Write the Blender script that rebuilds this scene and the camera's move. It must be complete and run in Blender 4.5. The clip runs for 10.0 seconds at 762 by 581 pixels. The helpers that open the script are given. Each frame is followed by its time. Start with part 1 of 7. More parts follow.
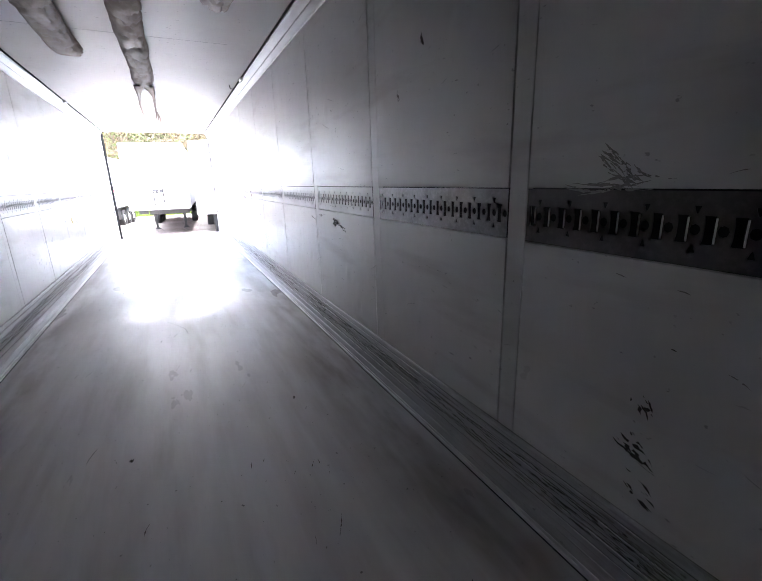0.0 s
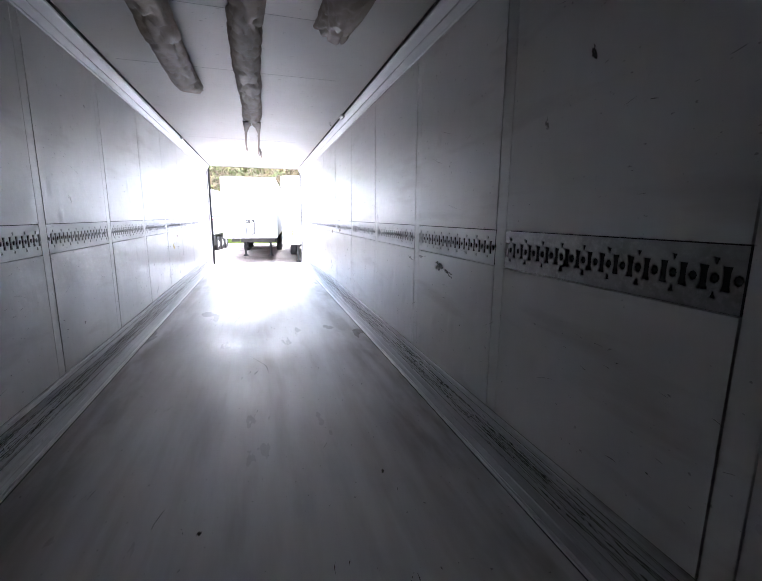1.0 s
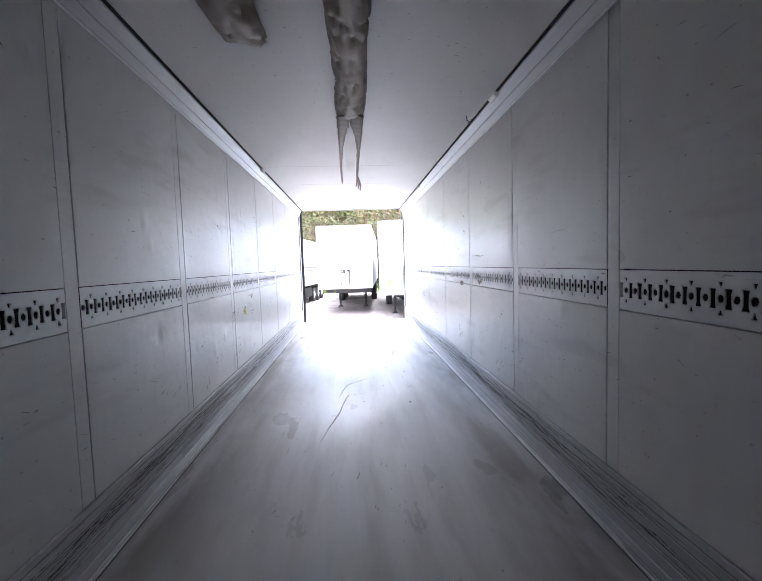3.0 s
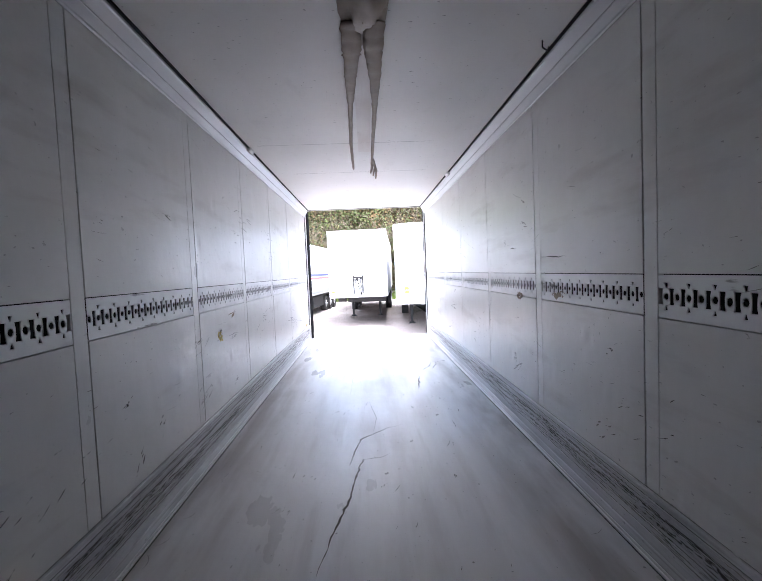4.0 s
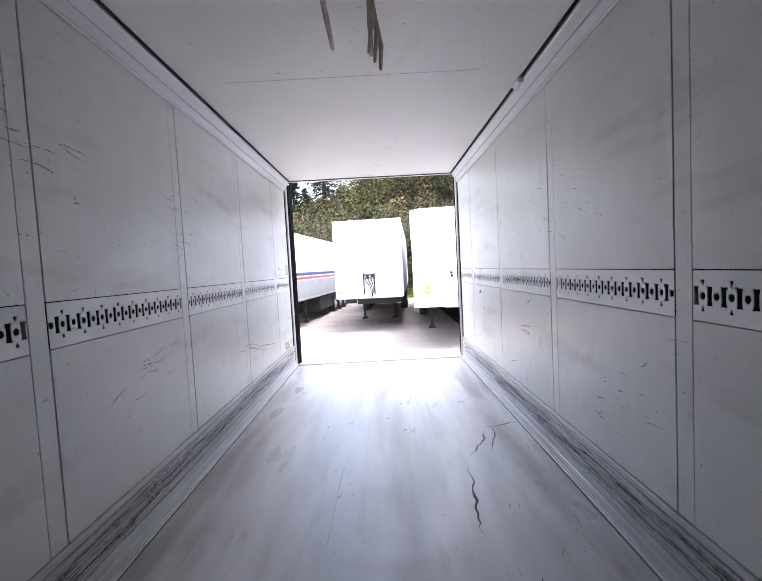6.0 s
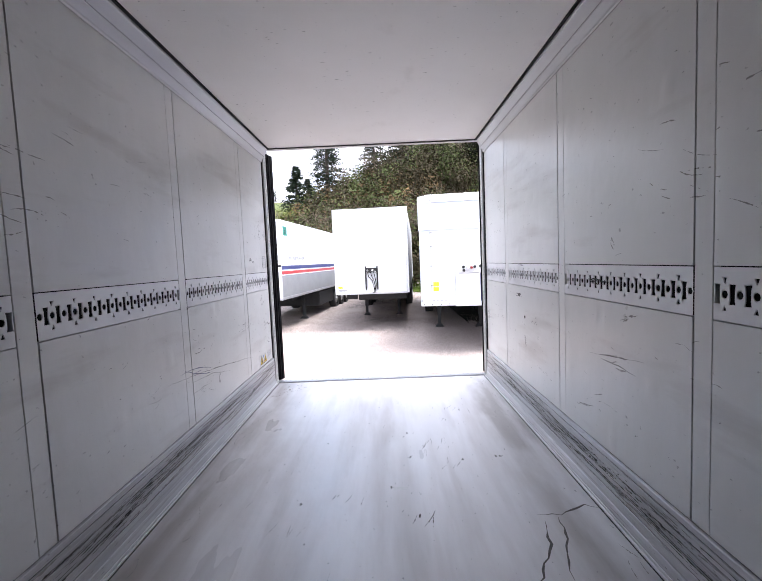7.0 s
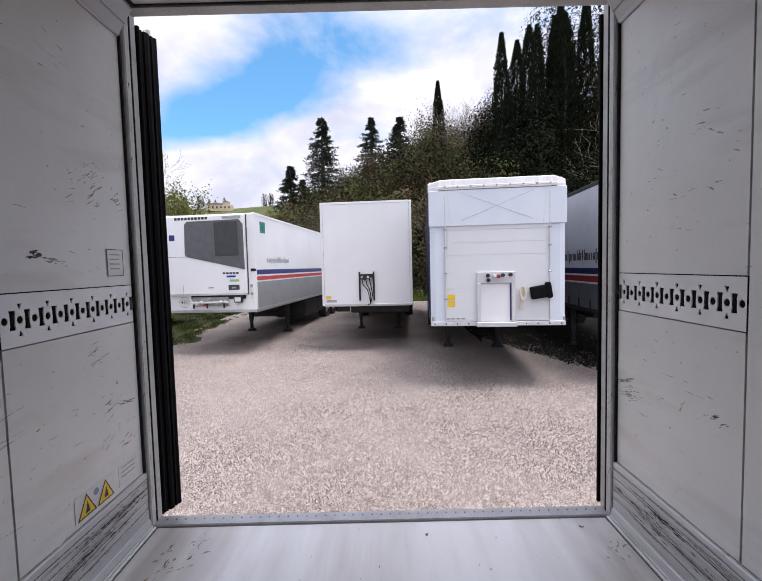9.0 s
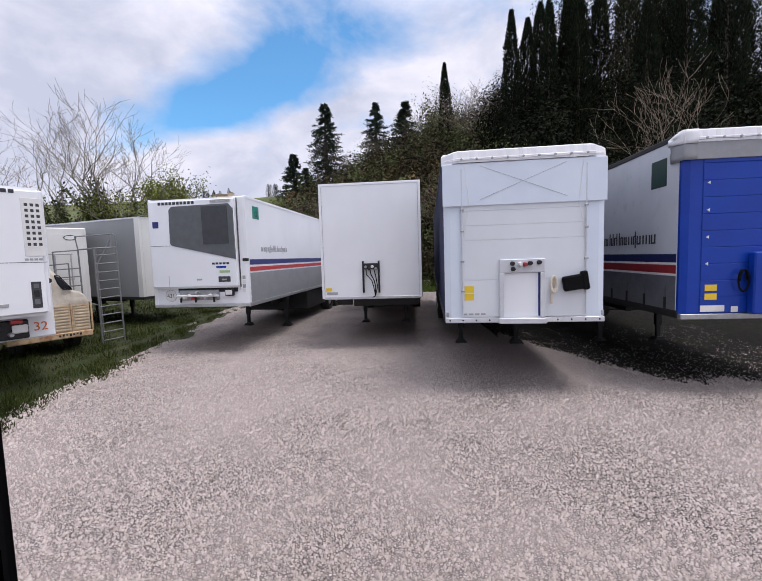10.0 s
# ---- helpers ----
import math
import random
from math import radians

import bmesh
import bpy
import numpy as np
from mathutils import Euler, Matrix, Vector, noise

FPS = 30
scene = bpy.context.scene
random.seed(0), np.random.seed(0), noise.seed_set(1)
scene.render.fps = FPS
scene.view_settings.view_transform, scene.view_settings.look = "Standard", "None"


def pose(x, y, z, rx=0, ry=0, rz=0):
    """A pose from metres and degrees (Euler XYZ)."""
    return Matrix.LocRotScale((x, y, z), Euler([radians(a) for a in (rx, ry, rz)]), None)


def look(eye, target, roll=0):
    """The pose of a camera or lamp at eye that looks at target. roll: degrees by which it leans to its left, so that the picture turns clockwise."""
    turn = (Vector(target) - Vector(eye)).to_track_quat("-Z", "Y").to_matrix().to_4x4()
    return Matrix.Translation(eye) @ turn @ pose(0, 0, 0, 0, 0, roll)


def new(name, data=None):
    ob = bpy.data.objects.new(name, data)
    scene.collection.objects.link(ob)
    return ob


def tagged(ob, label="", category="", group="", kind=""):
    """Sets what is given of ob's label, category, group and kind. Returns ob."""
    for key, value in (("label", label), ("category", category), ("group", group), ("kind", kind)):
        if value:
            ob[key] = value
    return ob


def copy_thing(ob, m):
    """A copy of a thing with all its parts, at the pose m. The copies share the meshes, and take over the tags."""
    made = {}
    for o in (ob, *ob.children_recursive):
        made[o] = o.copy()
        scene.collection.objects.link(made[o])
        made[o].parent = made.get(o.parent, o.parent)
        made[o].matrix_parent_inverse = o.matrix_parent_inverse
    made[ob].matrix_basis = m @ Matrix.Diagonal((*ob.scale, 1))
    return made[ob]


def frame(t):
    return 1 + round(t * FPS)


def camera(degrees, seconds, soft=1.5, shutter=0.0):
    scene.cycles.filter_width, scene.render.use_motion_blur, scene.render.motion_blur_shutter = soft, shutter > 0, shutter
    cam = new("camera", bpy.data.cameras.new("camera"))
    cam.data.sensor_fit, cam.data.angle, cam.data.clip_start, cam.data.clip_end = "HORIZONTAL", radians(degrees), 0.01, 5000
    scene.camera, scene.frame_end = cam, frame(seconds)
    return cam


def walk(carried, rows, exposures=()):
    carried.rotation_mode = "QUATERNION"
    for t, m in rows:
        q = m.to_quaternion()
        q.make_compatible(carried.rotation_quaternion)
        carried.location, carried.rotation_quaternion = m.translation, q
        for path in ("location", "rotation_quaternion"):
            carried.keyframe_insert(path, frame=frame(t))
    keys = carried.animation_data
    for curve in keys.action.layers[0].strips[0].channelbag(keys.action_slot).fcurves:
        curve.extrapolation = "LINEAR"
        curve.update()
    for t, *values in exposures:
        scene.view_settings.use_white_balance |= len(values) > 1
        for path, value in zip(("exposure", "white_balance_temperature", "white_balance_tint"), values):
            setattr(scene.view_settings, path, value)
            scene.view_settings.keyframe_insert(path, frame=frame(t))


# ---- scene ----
cam = camera(86.2, 10.0, 1.0)
PATH = [
    (0, (0.109, -12.437, 2.539), (0.964, -10.708, 2.009), -1.8),
    (0.5, (0.042, -12.373, 2.547), (0.705, -10.535, 2.12), -0.5),
    (1, (0.044, -11.984, 2.553), (0.605, -10.098, 2.197), 0.5),
    (1.5, (0.003, -11.48, 2.548), (0.438, -9.55, 2.253), 0.7),
    (2, (-0.007, -10.892, 2.539), (0.325, -8.931, 2.325), -0.1),
    (2.5, (-0.001, -10.289, 2.547), (0.212, -8.307, 2.382), -1.3),
    (4, (-0.02, -8.379, 2.552), (0.05, -6.382, 2.458), -2.4),
    (4.5, (0.016, -7.752, 2.537), (0.063, -5.756, 2.428), -3.1),
    (5, (0.04, -7.102, 2.546), (0.07, -5.106, 2.435), -2.8),
    (5.5, (0.082, -6.46, 2.556), (0.087, -4.463, 2.454), -3.3),
    (7, (0.092, -4.588, 2.554), (0.069, -2.593, 2.413), -2.4),
    (7.5, (0.133, -3.949, 2.564), (0.12, -1.954, 2.414), -2.2),
    (8, (0.101, -3.306, 2.574), (0.098, -1.311, 2.442), -1.6),
    (8.5, (0.104, -2.683, 2.565), (0.118, -0.687, 2.442), -1.8),
    (9, (0.029, -2.066, 2.55), (0.028, -0.069, 2.434), -1.4),
    (9.5, (0.052, -1.463, 2.526), (0.035, 0.532, 2.388), -1.7),
    (10, (0.022, -0.945, 2.506), (-0.008, 1.048, 2.343), -1.8),
]
EXPOSURES = [(0.0, 4.75, 6150, 14), (0.5, 4.2, 6100, 14), (1.0, 4.15, 6000, 13), (1.5, 4.03, 5950, 13), (2.0, 3.95, 5950, 13), (2.5, 3.85, 5950, 13), (4.0, 3.22, 6000, 14), (4.5, 3.03, 6050, 14), (5.5, 2.65, 6100, 15), (7.0, 1.8, 6250, 15), (8.0, 1.10, 6350, 16), (8.5, 0.73, 6350, 16), (9.0, 0.40, 6450, 16), (9.5, 0.26, 6350, 17), (10.0, 0.10, 6250, 17)]
walk(cam, [(t, look(eye, target, roll)) for t, eye, target, roll in PATH], EXPOSURES)

# ---------------------------------------------------------------- world, sun
scene.world = bpy.data.worlds.new("sky")
scene.world.use_nodes = True
wn = scene.world.node_tree
for n in list(wn.nodes):
    wn.nodes.remove(n)


def wnode(kind, **inputs):
    n = wn.nodes.new(kind)
    for k, v in inputs.items():
        n.inputs[k].default_value = v
    return n


def wlink(a, ao, b, bi):
    wn.links.new(a.outputs[ao], b.inputs[bi])


sky = wnode("ShaderNodeTexSky")
sky.sky_type, sky.sun_disc = "NISHITA", False
sky.sun_elevation, sky.sun_rotation = radians(72), radians(118)
geo = wnode("ShaderNodeTexCoord")
sep = wnode("ShaderNodeSeparateXYZ")
wlink(geo, "Generated", sep, 0)
lift = wnode("ShaderNodeMath")
lift.operation = "MAXIMUM"
lift.inputs[1].default_value = 0.06
wlink(sep, "Z", lift, 0)
flat = wnode("ShaderNodeCombineXYZ")
for axis in ("X", "Y"):
    d = wnode("ShaderNodeMath")
    d.operation = "DIVIDE"
    wlink(sep, axis, d, 0)
    wlink(lift, 0, d, 1)
    wlink(d, 0, flat, axis)
mapping = wnode("ShaderNodeMapping")
mapping.inputs["Location"].default_value = (3.15, 0.55, 0.0)
mapping.inputs["Rotation"].default_value = (0, radians(-12), radians(20))
mapping.inputs["Scale"].default_value = (1.0, 1.0, 1.7)
wlink(geo, "Generated", mapping, 0)
cl = wnode("ShaderNodeTexNoise", Scale=3.4, Detail=9.0, Roughness=0.55, Distortion=0.2)
wlink(mapping, 0, cl, "Vector")
# a long blue opening in the clouds
gap = wnode("ShaderNodeMapping")
gap.vector_type = "TEXTURE"
gap.inputs["Location"].default_value = (-0.86, 2.52, 0.0)
gap.inputs["Rotation"].default_value = (0, 0, radians(143))
gap.inputs["Scale"].default_value = (1.75, 0.38, 1.0)
wlink(flat, 0, gap, 0)
far_off = wnode("ShaderNodeVectorMath")
far_off.operation = "LENGTH"
wlink(gap, 0, far_off, 0)
near = wnode("ShaderNodeMath")
near.operation = "MINIMUM"
near.inputs[1].default_value = 1.50
wlink(far_off, "Value", near, 0)
cover = wnode("ShaderNodeMath")
cover.operation = "MULTIPLY_ADD"
cover.inputs[1].default_value = 0.30
wlink(near, 0, cover, 0)
wlink(cl, "Fac", cover, 2)
ramp = wnode("ShaderNodeValToRGB")
ramp.color_ramp.elements[0].position, ramp.color_ramp.elements[1].position = 0.60, 0.90
wlink(cover, 0, ramp, 0)
shade = wnode("ShaderNodeTexNoise", Scale=4.6, Detail=9.0, Roughness=0.56, Distortion=0.3)
wlink(mapping, 0, shade, "Vector")
cloud = wnode("ShaderNodeValToRGB")
cloud.color_ramp.elements[0].position, cloud.color_ramp.elements[1].position = 0.36, 0.66
cloud.color_ramp.elements[0].color = (0.56, 0.60, 0.70, 1)
cloud.color_ramp.elements[1].color = (0.87, 0.87, 0.92, 1)
wlink(shade, "Fac", cloud, 0)
deep = wnode("ShaderNodeMix")
deep.data_type, deep.blend_type = "RGBA", "MULTIPLY"
deep.inputs["Factor"].default_value = 1.0
deep.inputs[7].default_value = (0.74, 1.28, 1.42, 1)
wn.links.new(sky.outputs[0], deep.inputs[6])
blue = wnode("ShaderNodeBackground", Strength=0.135)
wn.links.new(deep.outputs[2], blue.inputs[0])
white = wnode("ShaderNodeBackground", Strength=1.0)
wlink(cloud, 0, white, 0)
high = wnode("ShaderNodeMapRange")
for key, value in (("From Min", 0.45), ("From Max", 1.0), ("To Min", 1.0), ("To Max", 2.3)):
    high.inputs[key].default_value = value
wlink(sep, "Z", high, "Value")
wlink(high, 0, white, "Strength")
mix = wnode("ShaderNodeMixShader")
wlink(ramp, 0, mix, 0)
wlink(blue, 0, mix, 1)
wlink(white, 0, mix, 2)
wlink(mix, 0, wnode("ShaderNodeOutputWorld"), 0)

sun = new("sun", bpy.data.lights.new("sun", "SUN"))
sun.data.energy, sun.data.angle, sun.data.color = 2.1, radians(24), (1.0, 0.95, 0.88)
sun.matrix_world = look((15, -8, 53), (0, 0, 0))

# ---------------------------------------------------------------- materials


class Mat:
    """A small node graph builder round one Principled surface."""

    def __init__(self, name, colour, rough=0.5, metal=0.0, spec=0.5):
        self.m = bpy.data.materials.new(name)
        self.m.use_nodes = True
        self.t = self.m.node_tree
        self.b = self.t.nodes["Principled BSDF"]
        self.b.inputs["Base Color"].default_value = (*colour, 1)
        self.b.inputs["Roughness"].default_value = rough
        self.b.inputs["Metallic"].default_value = metal
        self.b.inputs["Specular IOR Level"].default_value = spec
        self.colour = colour
        self.last = None
        self.height = None

    def node(self, kind, **inputs):
        n = self.t.nodes.new(kind)
        for k, v in inputs.items():
            n.inputs[k].default_value = v
        return n

    def link(self, a, ao, b, bi):
        self.t.links.new(a.outputs[ao], b.inputs[bi])

    def noise(self, scale, stretch=(1, 1, 1), detail=5.0, rough=0.55, shift=(0, 0, 0)):
        co = self.node("ShaderNodeTexCoord")
        mp = self.node("ShaderNodeMapping")
        mp.inputs["Scale"].default_value = stretch
        mp.inputs["Location"].default_value = shift
        self.link(co, "Object", mp, 0)
        n = self.node("ShaderNodeTexNoise", Scale=scale, Detail=detail, Roughness=rough)
        self.link(mp, 0, n, "Vector")
        return n

    def ramp(self, src, out, lo, hi, a=0.0, b=1.0):
        r = self.node("ShaderNodeMapRange")
        r.inputs["From Min"].default_value, r.inputs["From Max"].default_value = lo, hi
        r.inputs["To Min"].default_value, r.inputs["To Max"].default_value = a, b
        self.link(src, out, r, "Value")
        return r

    def tint(self, colour, fac):
        """Mixes colour over what the base colour is so far, by fac's output."""
        mx = self.node("ShaderNodeMix")
        mx.data_type = "RGBA"
        self.t.links.new(fac.outputs[0], mx.inputs["Factor"])
        if self.last:
            self.t.links.new(self.last, mx.inputs[6])
        else:
            mx.inputs[6].default_value = (*self.colour, 1)
        mx.inputs[7].default_value = (*colour, 1)
        self.last = mx.outputs[2]
        self.t.links.new(self.last, self.b.inputs["Base Color"])
        return self

    def patches(self, colour, scale, lo, hi, amount=1.0, stretch=(1, 1, 1), detail=5.0, shift=(0, 0, 0)):
        return self.tint(colour, self.ramp(self.noise(scale, stretch, detail, shift=shift), 0, lo, hi, 0, amount))

    def per_island(self, colour, amount):
        g = self.node("ShaderNodeNewGeometry")
        return self.tint(colour, self.ramp(g, "Random Per Island", 0, 1, 0, amount))

    def gloss(self, scale, a, b, stretch=(1, 1, 1), lo=0.35, hi=0.65):
        r = self.ramp(self.noise(scale, stretch), 0, lo, hi, a, b)
        self.t.links.new(r.outputs[0], self.b.inputs["Roughness"])
        return self

    def bump(self, scale, strength, distance, stretch=(1, 1, 1), detail=4.0):
        n = self.noise(scale, stretch, detail)
        bp = self.node("ShaderNodeBump", Strength=strength, Distance=distance)
        self.link(n, 0, bp, "Height")
        if self.height:
            self.t.links.new(self.height, bp.inputs["Normal"])
        self.height = bp.outputs[0]
        self.t.links.new(self.height, self.b.inputs["Normal"])
        return self


def simple(name, colour, rough=0.5, metal=0.0, vary=0.15, scale=6.0, bump=0.0, spec=0.5):
    m = Mat(name, colour, rough, metal, spec)
    m.patches(tuple(c * (1 - vary) for c in colour), scale, 0.35, 0.7)
    m.patches(tuple(min(1, c * (1 + vary * 0.6)) for c in colour), scale * 9, 0.45, 0.75, 0.6)
    if bump:
        m.bump(scale * 6, 0.4, bump)
    return m.m


def wall_panel_material():
    m = Mat("white_wall_panel", (0.74, 0.742, 0.715), 0.33, 0.0, 0.9)
    m.patches((0.70, 0.70, 0.675), 0.9, 0.35, 0.75, 0.7)
    m.patches((0.63, 0.625, 0.595), 2.2, 0.42, 0.85, 0.5, (1, 0.5, 1.3))
    m.patches((0.80, 0.795, 0.78), 5.0, 0.45, 0.85, 0.5, (1, 1.5, 0.6), 4.0, (2, 6, 1))
    m.patches((0.42, 0.39, 0.35), 3.6, 0.56, 0.80, 0.6, (1, 0.30, 1.7), 9.0, (5, 3, 2))
    m.patches((0.22, 0.21, 0.20), 42.0, 0.71, 0.76, 0.6, (1, 0.7, 1.2), 2.0)
    m.patches((0.30, 0.29, 0.27), 17.0, 0.735, 0.765, 0.5, (1, 0.35, 1.6), 6.0, (8, 2, 4))
    m.gloss(2.0, 0.26, 0.40, lo=0.2, hi=0.8)
    m.bump(5.0, 0.30, 0.010, (1, 1, 0.9), 2.0)
    m.bump(20.0, 0.25, 0.004, (1, 1, 0.7), 2.0)
    m.bump(160, 0.15, 0.001)
    return m.m


def floor_material():
    m = Mat("grey_resin_floor", (0.45, 0.412, 0.382), 0.36, 0.0, 0.75)
    # a paler worn lane along the middle, with doorway glare put into its colour
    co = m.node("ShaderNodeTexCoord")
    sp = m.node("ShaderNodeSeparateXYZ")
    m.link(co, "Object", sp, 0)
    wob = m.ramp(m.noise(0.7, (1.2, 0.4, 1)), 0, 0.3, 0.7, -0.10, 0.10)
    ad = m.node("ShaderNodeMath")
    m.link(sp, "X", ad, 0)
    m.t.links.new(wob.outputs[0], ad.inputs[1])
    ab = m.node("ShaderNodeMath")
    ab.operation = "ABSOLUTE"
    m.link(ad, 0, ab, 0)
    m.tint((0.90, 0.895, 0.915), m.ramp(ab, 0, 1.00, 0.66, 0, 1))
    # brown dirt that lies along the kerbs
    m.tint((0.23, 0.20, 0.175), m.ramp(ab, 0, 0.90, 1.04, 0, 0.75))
    m.patches((0.80, 0.785, 0.78), 0.7, 0.38, 0.70, 0.55, (2.4, 0.35, 1))
    m.patches((0.50, 0.455, 0.42), 1.1, 0.50, 0.72, 0.6, (2.2, 0.20, 1), 5.0, (1, 8, 0))
    m.patches((0.96, 0.96, 0.97), 2.6, 0.46, 0.76, 0.6, (2.4, 0.30, 1), 6.0, (9, 4, 0))
    m.patches((0.55, 0.515, 0.49), 4.0, 0.54, 0.78, 0.4, (2.4, 0.28, 1), 7.0, (2, 6, 0))
    m.patches((0.88, 0.88, 0.885), 2.3, 0.48, 0.75, 0.7, (1.6, 0.5, 1), 4.0, (5, 2, 0))
    m.patches((0.46, 0.43, 0.41), 2.6, 0.50, 0.95, 0.5, (2.0, 0.4, 1), 8.0, (7, 1, 0))
    m.patches((0.10, 0.095, 0.09), 38.0, 0.71, 0.76, 0.7, (1, 0.8, 1), 2.0)
    m.gloss(1.5, 0.24, 0.50, (1.8, 0.6, 1), 0.3, 0.7)
    m.bump(1.6, 0.6, 0.028, (1.0, 0.9, 1), 3.0)
    m.bump(5.0, 0.35, 0.007, (1.2, 0.9, 1), 3.0)
    m.bump(30.0, 0.20, 0.0025, (1.8, 0.7, 1), 3.0)
    return m.m


def kick_material():
    m = Mat("scuffed_aluminium", (0.58, 0.58, 0.59), 0.40, 0.2)
    m.patches((0.40, 0.395, 0.39), 2.5, 0.42, 0.75, 0.7, (1, 0.5, 3))
    m.patches((0.26, 0.25, 0.245), 6.0, 0.56, 0.72, 0.6, (1, 0.16, 9), 8.0)
    m.patches((0.13, 0.125, 0.125), 12.0, 0.62, 0.72, 0.6, (1, 0.12, 10), 7.0, (1, 5, 3))
    m.patches((0.76, 0.76, 0.76), 11.0, 0.60, 0.72, 0.6, (1, 0.22, 9), 6.0, (2, 4, 6))
    m.patches((0.10, 0.10, 0.10), 60.0, 0.66, 0.72, 0.6, (1, 0.5, 1.5), 3.0)
    m.gloss(4.0, 0.28, 0.5, (1, 0.2, 6))
    m.bump(40, 0.3, 0.002, (1, 0.15, 3))
    return m.m


def gravel_material(name, light):
    m = Mat(name, light, 0.85, 0.0, 0.3)
    co = m.node("ShaderNodeTexCoord")
    v = m.node("ShaderNodeTexVoronoi", Scale=42.0)
    m.link(co, "Object", v, "Vector")
    sepc = m.node("ShaderNodeSeparateColor")
    m.link(v, "Color", sepc, 0)
    m.tint(tuple(c * 0.72 for c in light), m.ramp(sepc, 0, 0.35, 1.0))
    m.tint(tuple(min(1, c * 1.15) for c in light), m.ramp(sepc, 1, 0.5, 1.0))
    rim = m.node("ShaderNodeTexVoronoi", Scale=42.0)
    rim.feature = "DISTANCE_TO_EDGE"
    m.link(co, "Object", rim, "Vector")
    # gaps between the stones are darkened here: crevice shade put into the colour
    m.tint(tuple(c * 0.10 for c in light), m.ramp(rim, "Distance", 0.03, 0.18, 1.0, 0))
    m.patches(tuple(c * 0.88 for c in light), 0.45, 0.4, 0.65, 0.8)
    m.patches((0.30, 0.26, 0.22), 1.6, 0.58, 0.75, 0.35)
    bp = m.node("ShaderNodeBump", Strength=0.9, Distance=0.02)
    m.t.links.new(m.ramp(rim, "Distance", 0.0, 0.28, 0, 1).outputs[0], bp.inputs["Height"])
    m.height = bp.outputs[0]
    m.bump(5.0, 0.4, 0.03)
    return m.m


def leaf_material(name, a, b, rough=0.75):
    m = Mat(name, a, rough, 0.0, 0.06)
    m.per_island(b, 1.0)
    m.patches(tuple(c * 0.5 for c in a), 0.35, 0.42, 0.62, 0.7)
    return m.m


def bark_material(name, colour):
    m = Mat(name, colour, 0.9, 0.0, 0.2)
    m.patches(tuple(c * 0.5 for c in colour), 4.0, 0.4, 0.65, 0.8, (3, 3, 0.6))
    m.bump(14, 0.6, 0.02, (3, 3, 0.5))
    return m.m


def white_body_material(name, colour, dirt=0.5):
    m = Mat(name, colour, 0.28)
    m.patches(tuple(c * 0.90 for c in colour), 0.8, 0.3, 0.8, 0.8)
    m.patches((0.45, 0.43, 0.38), 1.5, 0.40, 0.95, 0.5 * dirt, (1.5, 1.5, 0.35), 8.0)
    m.patches((0.30, 0.28, 0.25), 14, 0.70, 0.76, 0.4 * dirt)
    m.gloss(2.0, 0.30, 0.36, lo=0.2, hi=0.8)
    m.bump(1.3, 0.2, 0.012, (1, 1, 1), 2.0)
    return m.m


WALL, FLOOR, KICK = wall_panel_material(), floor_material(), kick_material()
CEIL = Mat("white_ceiling_panel", (0.83, 0.82, 0.80), 0.5).patches((0.76, 0.745, 0.72), 1.0, 0.4, 0.7, 0.7).patches((0.56, 0.54, 0.51), 5.0, 0.62, 0.85, 0.4, (1.0, 0.5, 1), 5.0).patches((0.25, 0.24, 0.23), 34.0, 0.70, 0.76, 0.7, (0.7, 1.3, 1), 2.0).bump(2.0, 0.3, 0.01).bump(60, 0.15, 0.001).m
BULKHEAD = Mat("light_absorbing_bulkhead", (0.07, 0.07, 0.072), 0.5).patches((0.05, 0.05, 0.05), 2.0, 0.4, 0.7, 0.8).bump(20, 0.3, 0.003).m
COVE = Mat("cove_aluminium", (0.62, 0.62, 0.635), 0.38, 0.1).patches((0.5, 0.5, 0.5), 2.0, 0.4, 0.7, 0.7, (3, 0.2, 3)).gloss(3, 0.28, 0.45).m
RAIL = Mat("galvanised_rail", (0.82, 0.82, 0.82), 0.42, 0.1).patches((0.58, 0.58, 0.58), 3.0, 0.45, 0.75, 0.7, detail=8.0).patches((0.15, 0.14, 0.13), 6.0, 0.68, 0.74, 0.8, (1, 0.6, 3), 8.0).bump(60, 0.2, 0.001).m
VOID = simple("dark_cavity", (0.012, 0.012, 0.013), 0.9)
SEAM = simple("dark_seam", (0.06, 0.06, 0.06), 0.8)
RUBBER = simple("black_rubber", (0.005, 0.005, 0.006), 0.85, 0, 0.3, 5, 0.002, 0.15)
CANVAS = Mat("duct_canvas", (0.44, 0.36, 0.295), 0.5).patches((0.38, 0.315, 0.26), 2.0, 0.4, 0.7, 0.8).patches((0.53, 0.45, 0.38), 12, 0.55, 0.75, 0.5).bump(14, 0.35, 0.008, (1, 1.5, 1), 2.0).bump(180, 0.3, 0.001).m
CANVAS_STRIP = Mat("torn_canvas", (0.38, 0.31, 0.25), 0.65).patches((0.26, 0.21, 0.17), 9.0, 0.4, 0.7, 0.8).bump(30, 0.5, 0.006, (1, 0.3, 1)).m
FRAME = simple("door_frame_steel", (0.56, 0.555, 0.54), 0.45, 0.0, 0.25, 5, 0.001)
SILL = simple("sill_steel", (0.46, 0.46, 0.475), 0.4, 0.35, 0.3, 9, 0.001)
SCUFF = simple("black_scuff", (0.07, 0.064, 0.058), 0.7, 0, 0.5, 30)
